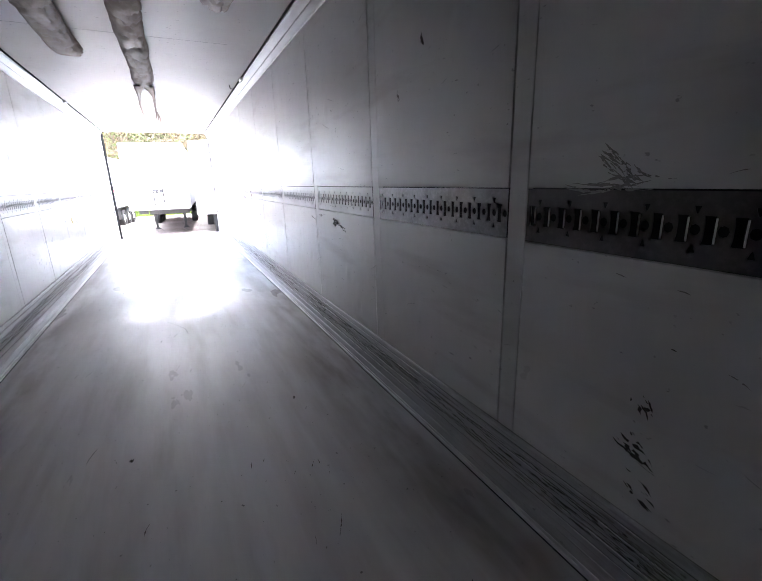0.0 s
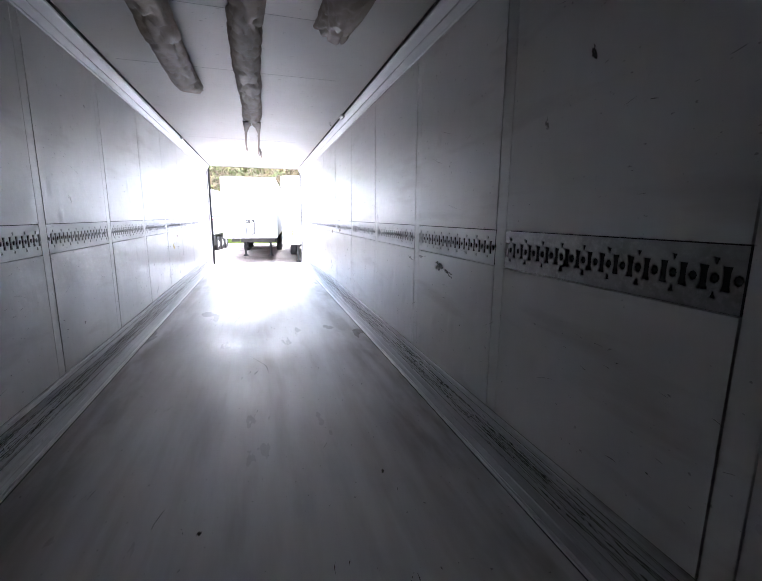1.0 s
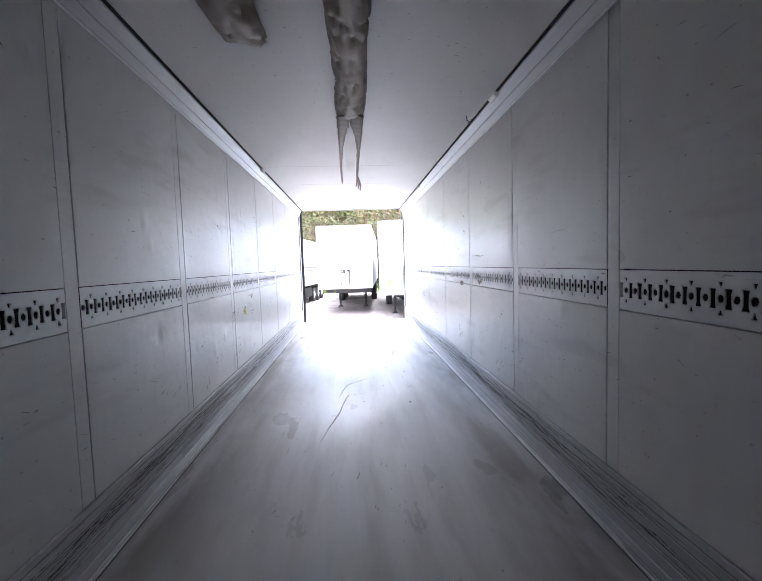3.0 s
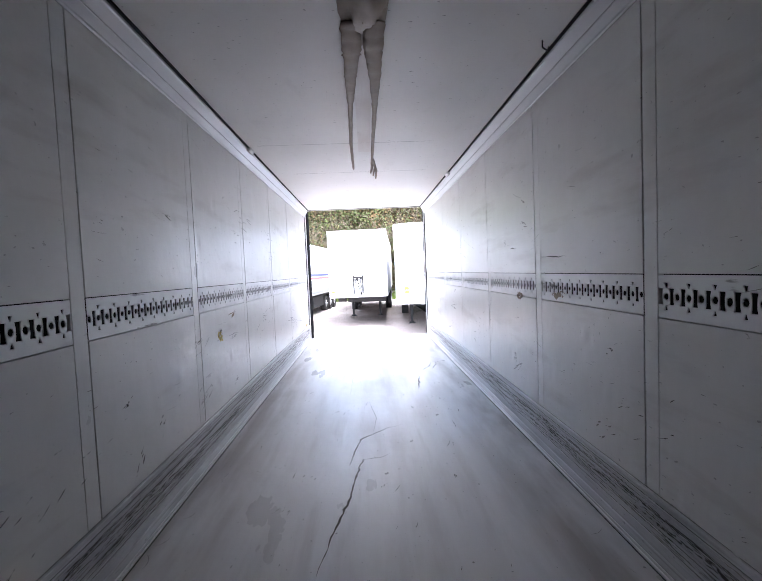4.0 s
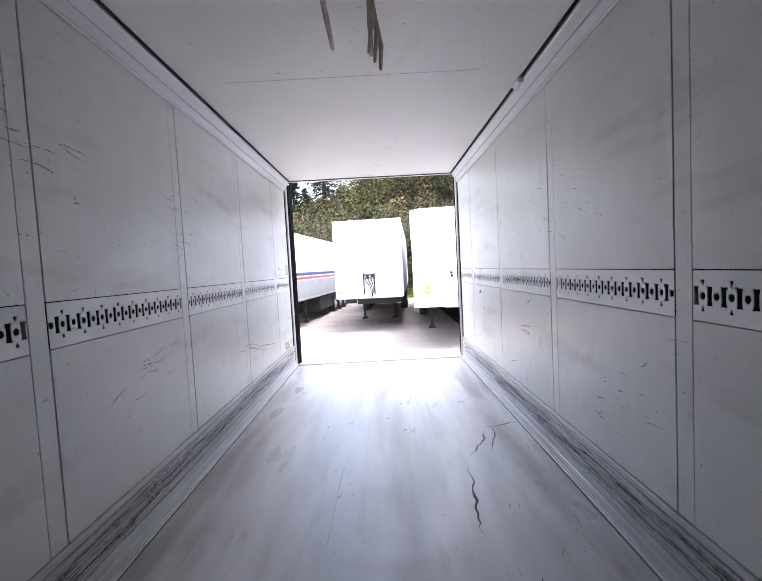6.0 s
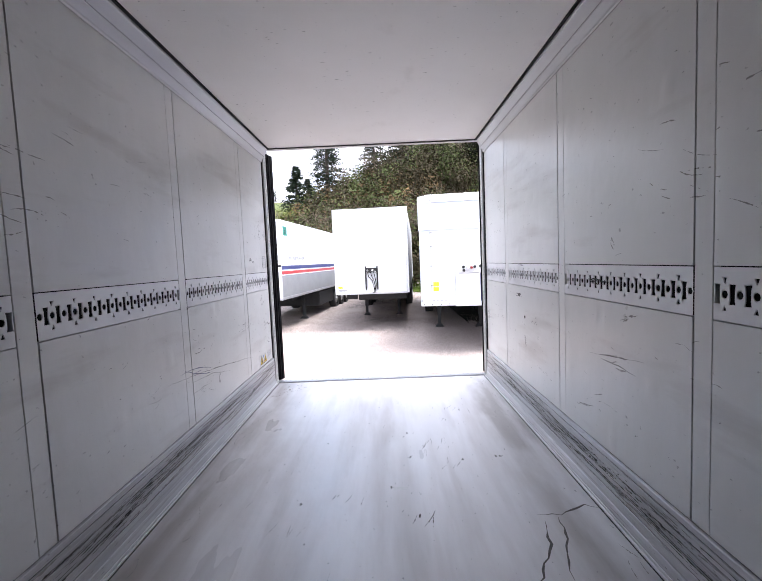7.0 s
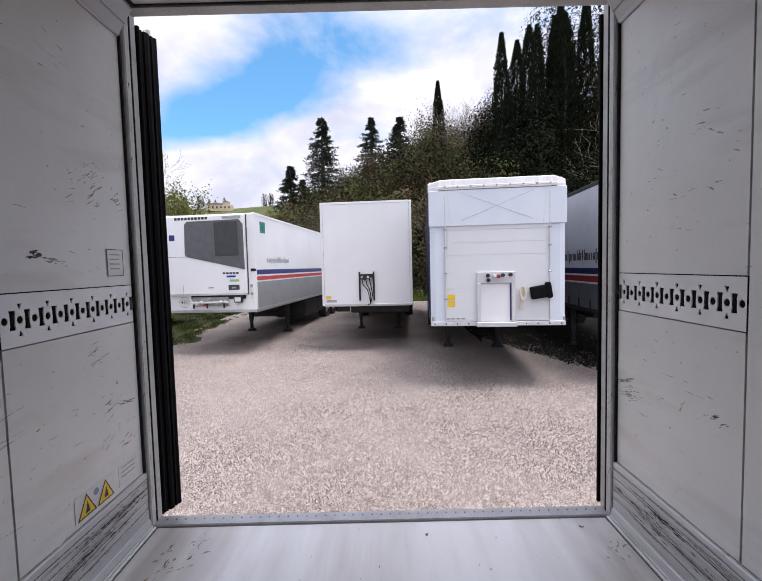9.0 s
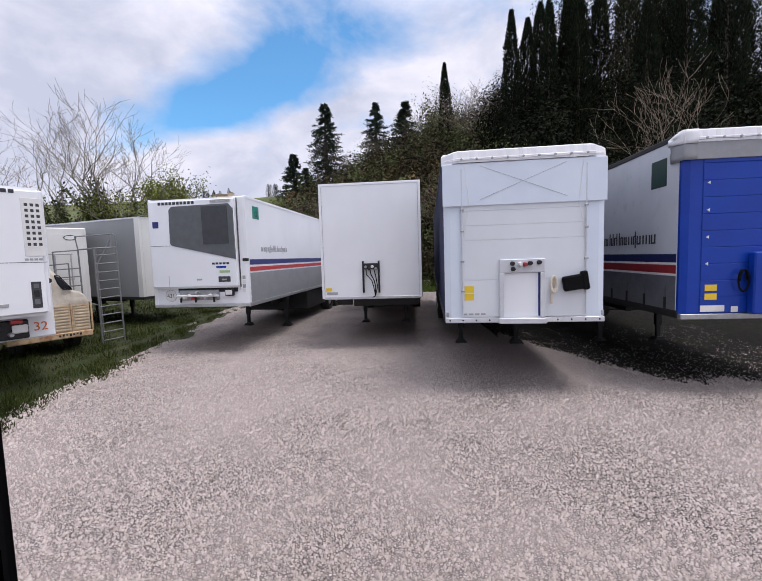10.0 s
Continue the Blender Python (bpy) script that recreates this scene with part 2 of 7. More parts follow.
SCUFF_GREY = simple("grey_scuff", (0.33, 0.32, 0.30), 0.6, 0, 0.4, 30)
SCUFF_BROWN = simple("torn_brown_core", (0.30, 0.24, 0.18), 0.8, 0, 0.5, 40, 0.003)
SCUFF_YELLOW = simple("yellow_scrape", (0.65, 0.50, 0.08), 0.6, 0, 0.4, 30)
SCUFF_RED = simple("red_scrape", (0.35, 0.08, 0.06), 0.6, 0, 0.4, 30)
CRACK = simple("dark_crack", (0.14, 0.125, 0.115), 0.8, 0, 0.4, 40)
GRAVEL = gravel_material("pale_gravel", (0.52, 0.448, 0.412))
STONE = Mat("pale_stone", (0.50, 0.43, 0.395), 0.85, 0, 0.3).per_island((0.29, 0.247, 0.226), 1.0).patches((0.56, 0.50, 0.47), 8, 0.5, 0.7, 0.5).bump(80, 0.4, 0.003).m
WHITE = white_body_material("white_trailer_paint", (0.825, 0.845, 0.87), 0.1)
WHITE_OLD = white_body_material("dull_white_paint", (0.68, 0.68, 0.65), 1.2)
WHITE_TARP = Mat("white_tarpaulin", (0.76, 0.77, 0.79), 0.4).patches((0.62, 0.63, 0.66), 1.2, 0.4, 0.7, 0.8).patches((0.45, 0.45, 0.45), 9, 0.68, 0.75, 0.4).bump(3, 0.5, 0.03, (1, 1, 0.6)).m
GREY_BODY = white_body_material("grey_trailer_paint", (0.235, 0.245, 0.25), 0.2)
BLUE = Mat("blue_trailer_paint", (0.005, 0.044, 0.33), 0.36, 0.0, 0.35).patches((0.005, 0.032, 0.26), 1.2, 0.4, 0.7, 0.8).patches((0.02, 0.05, 0.28), 9, 0.66, 0.75, 0.4).bump(1.4, 0.25, 0.012).m
NAVY = simple("navy_stripe", (0.02, 0.03, 0.16), 0.4)
RED = simple("red_stripe", (0.50, 0.04, 0.04), 0.4)
# darker stripe copies: shade on the blue trailer's side is put into their colour
RED_SHADED = simple("shaded_red_stripe", (0.27, 0.025, 0.03), 0.5)
NAVY_SHADED = simple("shaded_navy_stripe", (0.012, 0.018, 0.09), 0.5)
STEEL_DARK = simple("dark_chassis_steel", (0.02, 0.02, 0.021), 0.6, 0.2, 0.4, 8, 0.003)
STEEL_GREY = simple("grey_steel", (0.42, 0.43, 0.44), 0.4, 0.6, 0.3, 8)
ALU = simple("bright_aluminium", (0.62, 0.63, 0.65), 0.35, 0.7, 0.2, 6)
TYRE = simple("tyre_rubber", (0.018, 0.018, 0.018), 0.8, 0, 0.3, 12, 0.004)
GRILLE = simple("dark_grille", (0.105, 0.112, 0.12), 0.5, 0, 0.25, 6)
GRILLE_2 = simple("darker_grille", (0.045, 0.048, 0.053), 0.5, 0, 0.25, 6)
GREEN = simple("green_sign", (0.0, 0.22, 0.16), 0.4)
DKGREEN = simple("dark_green_sign", (0.015, 0.045, 0.036), 0.5)
INK = simple("dark_lettering", (0.03, 0.03, 0.035), 0.5)
GREY_INK = simple("grey_lettering", (0.35, 0.36, 0.37), 0.5)
YELLOW = simple("yellow_sticker", (0.80, 0.55, 0.03), 0.5)
PAPER = simple("white_sticker", (0.72, 0.72, 0.70), 0.5)
ORANGE = simple("orange_lettering", (0.65, 0.16, 0.03), 0.5)
BEIGE = Mat("old_cream_paint", (0.60, 0.49, 0.33), 0.55).patches((0.40, 0.32, 0.22), 3, 0.45, 0.7, 0.8).patches((0.22, 0.09, 0.035), 5, 0.60, 0.68, 0.9).bump(20, 0.4, 0.004).m
RUST = Mat("rusty_steel", (0.56, 0.41, 0.25), 0.8).patches((0.30, 0.12, 0.045), 6, 0.48, 0.66, 0.8).bump(25, 0.5, 0.004).m
TARP_BEIGE = Mat("cream_tarpaulin", (0.66, 0.60, 0.50), 0.6).patches((0.36, 0.32, 0.26), 2, 0.45, 0.7, 0.8).bump(3, 0.6, 0.05).m
GLASS_DARK = simple("dark_glass", (0.02, 0.025, 0.03), 0.08)
GRASS = leaf_material("grass_blades", (0.020, 0.036, 0.008), (0.095, 0.11, 0.028))
SOIL = Mat("grassy_soil", (0.034, 0.044, 0.016), 0.95, 0, 0.2).patches((0.075, 0.062, 0.036), 1.5, 0.45, 0.65, 0.8).patches((0.03, 0.045, 0.012), 6, 0.45, 0.7, 0.8).bump(12, 0.8, 0.06).m
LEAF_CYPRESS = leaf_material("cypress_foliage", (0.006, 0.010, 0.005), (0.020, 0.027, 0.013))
LEAF_CEDAR = leaf_material("cedar_foliage", (0.018, 0.029, 0.020), (0.052, 0.072, 0.046))
LEAF_WOOD = leaf_material("wood_foliage", (0.044, 0.062, 0.022), (0.108, 0.126, 0.046))
LEAF_DRY = leaf_material("dry_wood_foliage", (0.032, 0.027, 0.015), (0.064, 0.053, 0.029))
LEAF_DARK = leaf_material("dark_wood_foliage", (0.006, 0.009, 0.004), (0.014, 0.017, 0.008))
LEAF_OLIVE = leaf_material("spring_foliage", (0.10, 0.13, 0.03), (0.24, 0.25, 0.06))
LEAF_IVY = leaf_material("ivy_foliage", (0.04, 0.06, 0.02), (0.11, 0.13, 0.045))
WEED = leaf_material("fresh_weeds", (0.06, 0.10, 0.02), (0.16, 0.22, 0.045))
LEAF_BROWN = leaf_material("brown_foliage", (0.09, 0.06, 0.03), (0.16, 0.11, 0.05))
BARK = bark_material("grey_bark", (0.22, 0.19, 0.15))
BARK_PALE = bark_material("pale_bark", (0.25, 0.22, 0.185))
TWIG_BROWN = bark_material("brown_twigs", (0.18, 0.145, 0.11))
# dark earth taken almost to black: shade under the trailers is in its colour
EARTH = Mat("shaded_leafy_earth", (0.010, 0.009, 0.008), 0.95, 0, 0.08).patches((0.028, 0.023, 0.019), 7, 0.54, 0.68, 0.8).patches((0.012, 0.014, 0.008), 1.5, 0.45, 0.65, 0.8).patches((0.09, 0.075, 0.06), 26, 0.66, 0.74, 0.35).bump(18, 0.9, 0.04).m
BARK_DARK = bark_material("dark_bark", (0.07, 0.055, 0.045))
FAR = Mat("far_hill_green", (0.11, 0.13, 0.05), 0.95, 0, 0.1).patches((0.07, 0.09, 0.035), 0.035, 0.42, 0.58, 0.9).patches((0.14, 0.13, 0.06), 0.02, 0.5, 0.6, 0.7, shift=(40, 10, 0)).patches((0.05, 0.065, 0.03), 0.2, 0.55, 0.7, 0.8).m

# ---------------------------------------------------------------- builders


def part(name, bm, material, parent, label=""):
    me = bpy.data.meshes.new(name)
    bm.normal_update()
    bm.to_mesh(me)
    bm.free()
    me.materials.append(material)
    ob = new(name, me)
    ob.parent = parent
    if label:
        tagged(ob, label)
    return ob


def raw(name, verts, faces, material, parent=None, label="", smooth=False):
    me = bpy.data.meshes.new(name)
    me.from_pydata([tuple(v) for v in verts], [], [tuple(f) for f in faces])
    if smooth:
        me.polygons.foreach_set("use_smooth", [True] * len(me.polygons))
    me.materials.append(material)
    ob = new(name, me)
    ob.parent = parent
    if label:
        tagged(ob, label)
    return ob


def shared(name, mesh, m, parent):
    ob = new(name, mesh)
    ob.parent = parent
    ob.matrix_basis = m
    return ob


def thing(name, m, label, category, group="", kind=""):
    ob = new(name)
    ob.matrix_world = m
    ob.empty_display_size = 0.2
    return tagged(ob, label, category, group, kind)


def box_bm(x0, x1, y0, y1, z0, z1, bevel=0.0, bm=None, seg=1):
    own = bmesh.new()
    bmesh.ops.create_cube(own, size=1)
    for v in own.verts:
        v.co = Vector(((x0 + x1) / 2 + v.co.x * (x1 - x0), (y0 + y1) / 2 + v.co.y * (y1 - y0), (z0 + z1) / 2 + v.co.z * (z1 - z0)))
    if bevel:
        bmesh.ops.bevel(own, geom=own.edges[:], offset=bevel, segments=seg, affect="EDGES", clamp_overlap=True)
    if bm is None:
        return own
    me = bpy.data.meshes.new("tmp")
    own.to_mesh(me)
    own.free()
    bm.from_mesh(me)
    bpy.data.meshes.remove(me)
    return bm


def box(name, x0, x1, y0, y1, z0, z1, material, parent, bevel=0.004, label=""):
    return part(name, box_bm(x0, x1, y0, y1, z0, z1, bevel), material, parent, label)


def rod(bm, a, b, r0, r1=None, sides=8):
    """A tapered round bar from a to b, added to bm."""
    a, b = Vector(a), Vector(b)
    r1 = r0 if r1 is None else r1
    m = Matrix.Translation((a + b) / 2) @ (b - a).to_track_quat("Z", "Y").to_matrix().to_4x4()
    bmesh.ops.create_cone(bm, cap_ends=True, segments=sides, radius1=r0, radius2=r1, depth=(b - a).length, matrix=m)
    return bm


def prism(bm, outline, y0, y1):
    """An (x, z) outline drawn out along y, added to bm."""
    a = [bm.verts.new((x, y0, z)) for x, z in outline]
    b = [bm.verts.new((x, y1, z)) for x, z in outline]
    n = len(outline)
    for i in range(n):
        bm.faces.new((a[i], a[(i + 1) % n], b[(i + 1) % n], b[i]))
    bm.faces.new(a[::-1])
    bm.faces.new(b)
    bmesh.ops.recalc_face_normals(bm, faces=bm.faces[:])
    return bm


def ribbon(points, width, z_axis, lift=0.002, seed=1, taper=True):
    """A thin uneven flat strip through points, with a slight thickness, facing z_axis."""
    rnd = random.Random(seed)
    up = Vector(z_axis)
    fine = []
    for a, b in zip(points, points[1:]):
        a, b = Vector(a), Vector(b)
        n = max(2, int((b - a).length / 0.04))
        fine += [a.lerp(b, i / n) for i in range(n)]
    fine.append(Vector(points[-1]))
    n = len(fine)
    bm = bmesh.new()
    rows = []
    for i, p in enumerate(fine):
        way = fine[min(i + 1, n - 1)] - fine[max(i - 1, 0)]
        side = way.cross(up).normalized()
        w = width * (0.35 + 0.9 * rnd.random())
        if taper:
            w *= min(1, 0.15 + 2.5 * min(i, n - 1 - i) / n)
        q = p + side * width * rnd.uniform(-0.6, 0.6) + up * lift
        rows.append((bm.verts.new(q - side * w / 2), bm.verts.new(q + side * w / 2)))
    for r, s in zip(rows, rows[1:]):
        bm.faces.new((r[0], r[1], s[1], s[0]))
    return bm


def strokes(name, material, parent, centre, normal, along, length, spread, count, width, seed, fan=0.25):
    """A cluster of broken, uneven scrape marks on a flat surface, as one mesh."""
    rnd = random.Random(seed)
    up, way = Vector(normal), Vector(along).normalized()
    side = up.cross(way)
    bm = bmesh.new()
    for i in range(count):
        c = Vector(centre) + way * rnd.uniform(-spread[0], spread[0]) + side * rnd.uniform(-spread[1], spread[1])
        w2 = (way + side * rnd.uniform(-fan, fan)).normalized()
        s2 = up.cross(w2)
        ln = length * rnd.uniform(0.3, 1.3)
        bend = rnd.uniform(-0.3, 0.3) * fan * ln
        steps = min(26, max(4, int(ln / 0.010)))
        prev, drift, broken = None, 0.0, 0
        for k in range(steps + 1):
            u = k / steps - 0.5
            drift += rnd.uniform(-0.25, 0.25) * width
            if broken == 0 and rnd.random() < 0.13:
                broken = rnd.randint(1, 2)
            w = width * (1 - abs(2 * u) ** 2.5) * (0.15 + 0.95 * rnd.random() ** 1.5) + 0.0004
            q = c + w2 * ln * u + s2 * (drift + bend * (1 - 4 * u * u)) + up * (0.0012 + 0.00025 * (i % 9))
            row = (bm.verts.new(q - s2 * w / 2), bm.verts.new(q + s2 * w / 2))
            if prev and not broken:
                bm.faces.new((prev[0], prev[1], row[1], row[0]))
            broken = max(0, broken - 1)
            prev = row
    return part(name, bm, material, parent)


def letters(name, text, size, material, parent, m, depth=0.001):
    cu = bpy.data.curves.new(name, "FONT")
    cu.body, cu.size, cu.align_x, cu.extrude = text, size, "CENTER", depth
    tmp = bpy.data.objects.new(name, cu)
    scene.collection.objects.link(tmp)
    me = bpy.data.meshes.new_from_object(tmp.evaluated_get(bpy.context.evaluated_depsgraph_get()))
    bpy.data.objects.remove(tmp)
    me.materials.clear()
    me.materials.append(material)
    ob = new(name, me)
    ob.parent = parent
    ob.matrix_basis = m
    return ob


def big_mesh(name, v, f, material, parent, label="", category=""):
    me = bpy.data.meshes.new(name)
    me.vertices.add(len(v))
    me.vertices.foreach_set("co", v.astype(np.float32).ravel())
    k = f.shape[1]
    me.loops.add(f.size)
    me.loops.foreach_set("vertex_index", f.astype(np.int32).ravel())
    me.polygons.add(len(f))
    me.polygons.foreach_set("loop_start", np.arange(0, f.size, k, dtype=np.int32))
    me.update(calc_edges=True)
    me.materials.append(material)
    ob = new(name, me)
    ob.parent = parent
    if category:
        tagged(ob, label, category, kind="stuff")
    return ob


def ground_z(x, y):
    """Height of the yard's ground and the hill behind it."""
    z = 0.016 * min(max(y - 1.0, 0), 14) + (0.10 if x < -7.3 else 0.0)
    s = min(max((x + 14) / 30, 0), 1)
    start = 27 - 6 * min(max((x - 4) / 22, 0), 1)
    rise = max(0.0, y - start) * (0.30 + 0.50 * s)
    cap = 12 + 26 * s
    if x < -14:
        cap, rise = cap * math.exp((x + 14) / 8) + 0.5, rise * math.exp((x + 14) / 8)
    z += cap * (1 - math.exp(-rise / cap))
    left = max(0.0, -x - 22) * 0.03 + max(0.0, y - 60) * 0.02
    return z + left

# ---------------------------------------------------------------- the trailer that the camera walks through
HALF, FLOOR_Z, CEIL_Z, BACK = 1.23, 1.21, 3.85, -13.3
RAIL_LO, RAIL_HI = 2.305, 2.488
JOINTS = [-0.78 - 1.17 * k for k in range(10)]

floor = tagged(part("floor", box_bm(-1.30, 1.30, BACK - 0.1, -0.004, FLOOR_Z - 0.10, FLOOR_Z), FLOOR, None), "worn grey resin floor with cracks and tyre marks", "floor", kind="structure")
ceiling = tagged(part("ceiling", box_bm(-1.30, 1.30, BACK - 0.1, -0.004, CEIL_Z, CEIL_Z + 0.08), CEIL, None), "white insulated ceiling panel with fine cross seams", "ceiling", kind="structure")
# unseen end wall, kept dark to cut bounce light at the deep end
tagged(part("wall_front", box_bm(-1.30, 1.30, BACK - 0.1, BACK, FLOOR_Z, CEIL_Z), BULKHEAD, None), "unseen front wall, coloured dark to soak up bounce light", "wall", kind="structure")


def hole_outline(kind, c, z):
    """Outline of one hole in the lashing rail, as (y, z) points."""
    if kind == "slot":
        w, h, q = 0.0130, 0.034, 0.0030
        return [(c - w, z - h), (c + w, z - h), (c + w - q, z - h * 0.5), (c + w - q, z + h * 0.5), (c + w, z + h), (c - w, z + h), (c - w + q, z + h * 0.5), (c - w + q, z - h * 0.5)]
    if kind == "round":
        return [(c + 0.0130 * math.cos(a), z + 0.0140 * math.sin(a)) for a in [math.tau * i / 8 for i in range(8)]]
    s = 1 if kind == "up" else -1
    return [(c - 0.0085, z - 0.0075 * s), (c + 0.0085, z - 0.0075 * s), (c + 0.002, z + 0.011 * s), (c - 0.002, z + 0.011 * s)][::s]


PITCH = 0.12


def rail_cell():
    """One cell of the rail, with its holes cut and their rims; coordinates (depth, y, z)."""
    bm = bmesh.new()
    h = (RAIL_HI - RAIL_LO) / 2
    loops = [[(0, -h), (PITCH, -h), (PITCH, h), (0, h)]]
    loops += [hole_outline("slot", 0.045, 0), hole_outline("slot", 0.105, 0)]
    loops += [hole_outline("round", 0.0155, 0), hole_outline("round", 0.075, 0)]
    loops += [hole_outline("down", 0.075, 0.049), hole_outline("up", 0.075, -0.049)]
    edges, rims = [], []
    for k, loop in enumerate(loops):
        vs = [bm.verts.new((0, y, z)) for y, z in loop]
        es = [bm.edges.new((vs[i], vs[(i + 1) % len(vs)])) for i in range(len(vs))]
        edges += es
        if k:
            rims += [(vs[i], vs[(i + 1) % len(vs)]) for i in range(len(vs))]
    bmesh.ops.triangle_fill(bm, use_beauty=True, use_dissolve=False, edges=edges)
    for a, b in rims:
        c, d = bm.verts.new(b.co + Vector((1, 0, 0))), bm.verts.new(a.co + Vector((1, 0, 0)))
        bm.faces.new((a, b, c, d))
    bm.verts.index_update()
    verts = [tuple(v.co) for v in bm.verts]
    faces = [tuple(v.index for v in f.verts) for f in bm.faces]
    bm.free()
    return verts, faces


CEIL_SEAM = simple("grey_seam", (0.30, 0.295, 0.285), 0.7)
BEAD = Mat("bright_bead", (0.80, 0.80, 0.79), 0.35, 0.2).patches((0.45, 0.44, 0.43), 6.0, 0.5, 0.75, 0.7, (1, 0.4, 1), 7.0).m
# darker rail copies: the deep end's weaker reflections are put into their colour
RAIL_HALF_SHADED = simple("half_shaded_rail", (0.30, 0.30, 0.295), 0.40, 0.7, 0.4, 7)
RAIL_END_SHADED = simple("shaded_end_rail", (0.10, 0.095, 0.09), 0.5, 0.2, 0.5, 6)
CELL_V, CELL_F = rail_cell()
RAIL_MID = (RAIL_LO + RAIL_HI) / 2


def rail(side, y0, y1, parent):
    """A punched lashing rail between two joints; its plate lies 2 mm behind the panel's face."""
    n = max(1, int((y1 - y0) / PITCH + 0.05))
    pad = max(0.0, y1 - y0 - PITCH * n) / 2
    verts, faces = [], []
    for k in range(n):
        at = len(verts)
        for dx, y, z in CELL_V:
            verts.append((side * (HALF + 0.001 + 0.004 * dx), y0 + pad + min(PITCH, (y1 - y0) / n) * k + y, RAIL_MID + z))
        faces += [tuple(i + at for i in f) for f in CELL_F]
    for a, b in ((y0, y0 + pad), (y1 - pad, y1)):
        at = len(verts)
        verts += [(side * (HALF + 0.001), a, RAIL_LO), (side * (HALF + 0.001), b, RAIL_LO), (side * (HALF + 0.001), b, RAIL_HI), (side * (HALF + 0.001), a, RAIL_HI)]
        faces.append((at, at + 1, at + 2, at + 3))
    # bright bars added as painted glints on the deep-end slot edges
    if y1 < -11.3:
        glint_bm = bmesh.new()
        for k in range(n):
            for c in (0.045, 0.105):
                y = y0 + pad + PITCH * k + c
                box_bm(min(side * (HALF - 0.003), side * (HALF + 0.004)), max(side * (HALF - 0.003), side * (HALF + 0.004)), y - 0.0165, y - 0.0135, RAIL_MID - 0.030, RAIL_MID + 0.030, 0.0, glint_bm)
        part("slot_glint", glint_bm, BEAD, parent, "added bright bars for the glints on the rail slots")
    return raw("lashing_rail", verts, faces, RAIL_END_SHADED if y1 < -11.3 else RAIL_HALF_SHADED if y1 < -10.1 and side > 0 else RAIL, parent, "punched galvanised lashing rail, scratched")


# larger knocks that stand out on the east wall: y, z, half width, half height, depth
KNOCKS = [(-8.72, 1.86, 0.020, 0.035, 0.008), (-8.66, 1.84, 0.012, 0.030, -0.007), (-9.12, 2.27, 0.060, 0.012, -0.010), (-8.28, 2.05, 0.008, 0.022, 0.006), (-8.35, 1.98, 0.06, 0.10, 0.006), (-7.45, 1.95, 0.012, 0.05, 0.006), (-7.30, 1.90, 0.012, 0.06, -0.006), (-7.20, 1.86, 0.014, 0.05, 0.006), (-6.45, 1.90, 0.014, 0.06, 0.006), (-6.30, 1.86, 0.012, 0.05, -0.006), (-4.86, 1.78, 0.03, 0.05, 0.006)]


def dented_panel(side, y0, y1, z0, z1, parent, seed, low):
    """A wall panel whose thin skin is dented and slightly wavy, with its edges left straight."""
    rg = np.random.default_rng(seed)
    ny, nz = max(8, int((y1 - y0) / 0.028)), max(8, int((z1 - z0) / 0.028))
    yy, zz = np.meshgrid(np.linspace(y0, y1, ny + 1), np.linspace(z0, z1, nz + 1))
    a, b, c = rg.random(3) * math.tau
    d = 0.0012 * np.sin(4.1 * yy + 2.3 * zz + a) + 0.0010 * np.sin(7.7 * yy - 5.1 * zz + b) + 0.0006 * np.sin(16 * zz + 3 * yy + c)
    count = (20 if side > 0 else 14) if low else 8
    hits = [(rg.uniform(y0, y1), rg.uniform(z0, z1), rg.uniform(0.008, 0.022), rg.uniform(0.012, 0.050), rg.normal(0, 0.0048)) for _ in range(count)]
    if side > 0:
        hits += [k for k in KNOCKS if y0 < k[0] < y1 and z0 < k[1] < z1]
    for cy, cz, hy, hz, depth in hits:
        d = d + depth * np.exp(-((yy - cy) / max(hy, 0.012)) ** 2 - ((zz - cz) / max(hz, 0.012)) ** 2)
    rim = np.minimum(np.minimum(yy - y0, y1 - yy), np.minimum(zz - z0, z1 - zz))
    d = np.clip(d * np.clip(rim / 0.05, 0, 1), -0.012, 0.012)
    front = np.stack([side * (HALF + d), yy, zz], -1).reshape(-1, 3)
    idx = np.arange((ny + 1) * (nz + 1)).reshape(nz + 1, ny + 1)
    f = np.stack([idx[:-1, :-1], idx[:-1, 1:], idx[1:, 1:], idx[1:, :-1]], -1).reshape(-1, 4)
    loop = np.concatenate([idx[0, :-1], idx[:-1, -1], idx[-1, :0:-1], idx[:0:-1, 0]])
    edge = front[loop]
    back = edge.copy()
    back[:, 0] = side * (HALF + 0.030)
    n, at = len(loop), len(front)
    k = np.arange(n)
    g = np.stack([at + k, at + n + k, at + n + (k + 1) % n, at + (k + 1) % n], -1)
    if side > 0:
        f, g = f[:, ::-1], g[:, ::-1]
    ob = big_mesh("panel", np.concatenate([front, edge, back]), np.concatenate([f, g]), WALL, parent)
    ob.data.polygons.foreach_set("use_smooth", [True] * len(f) + [False] * n)
    return ob


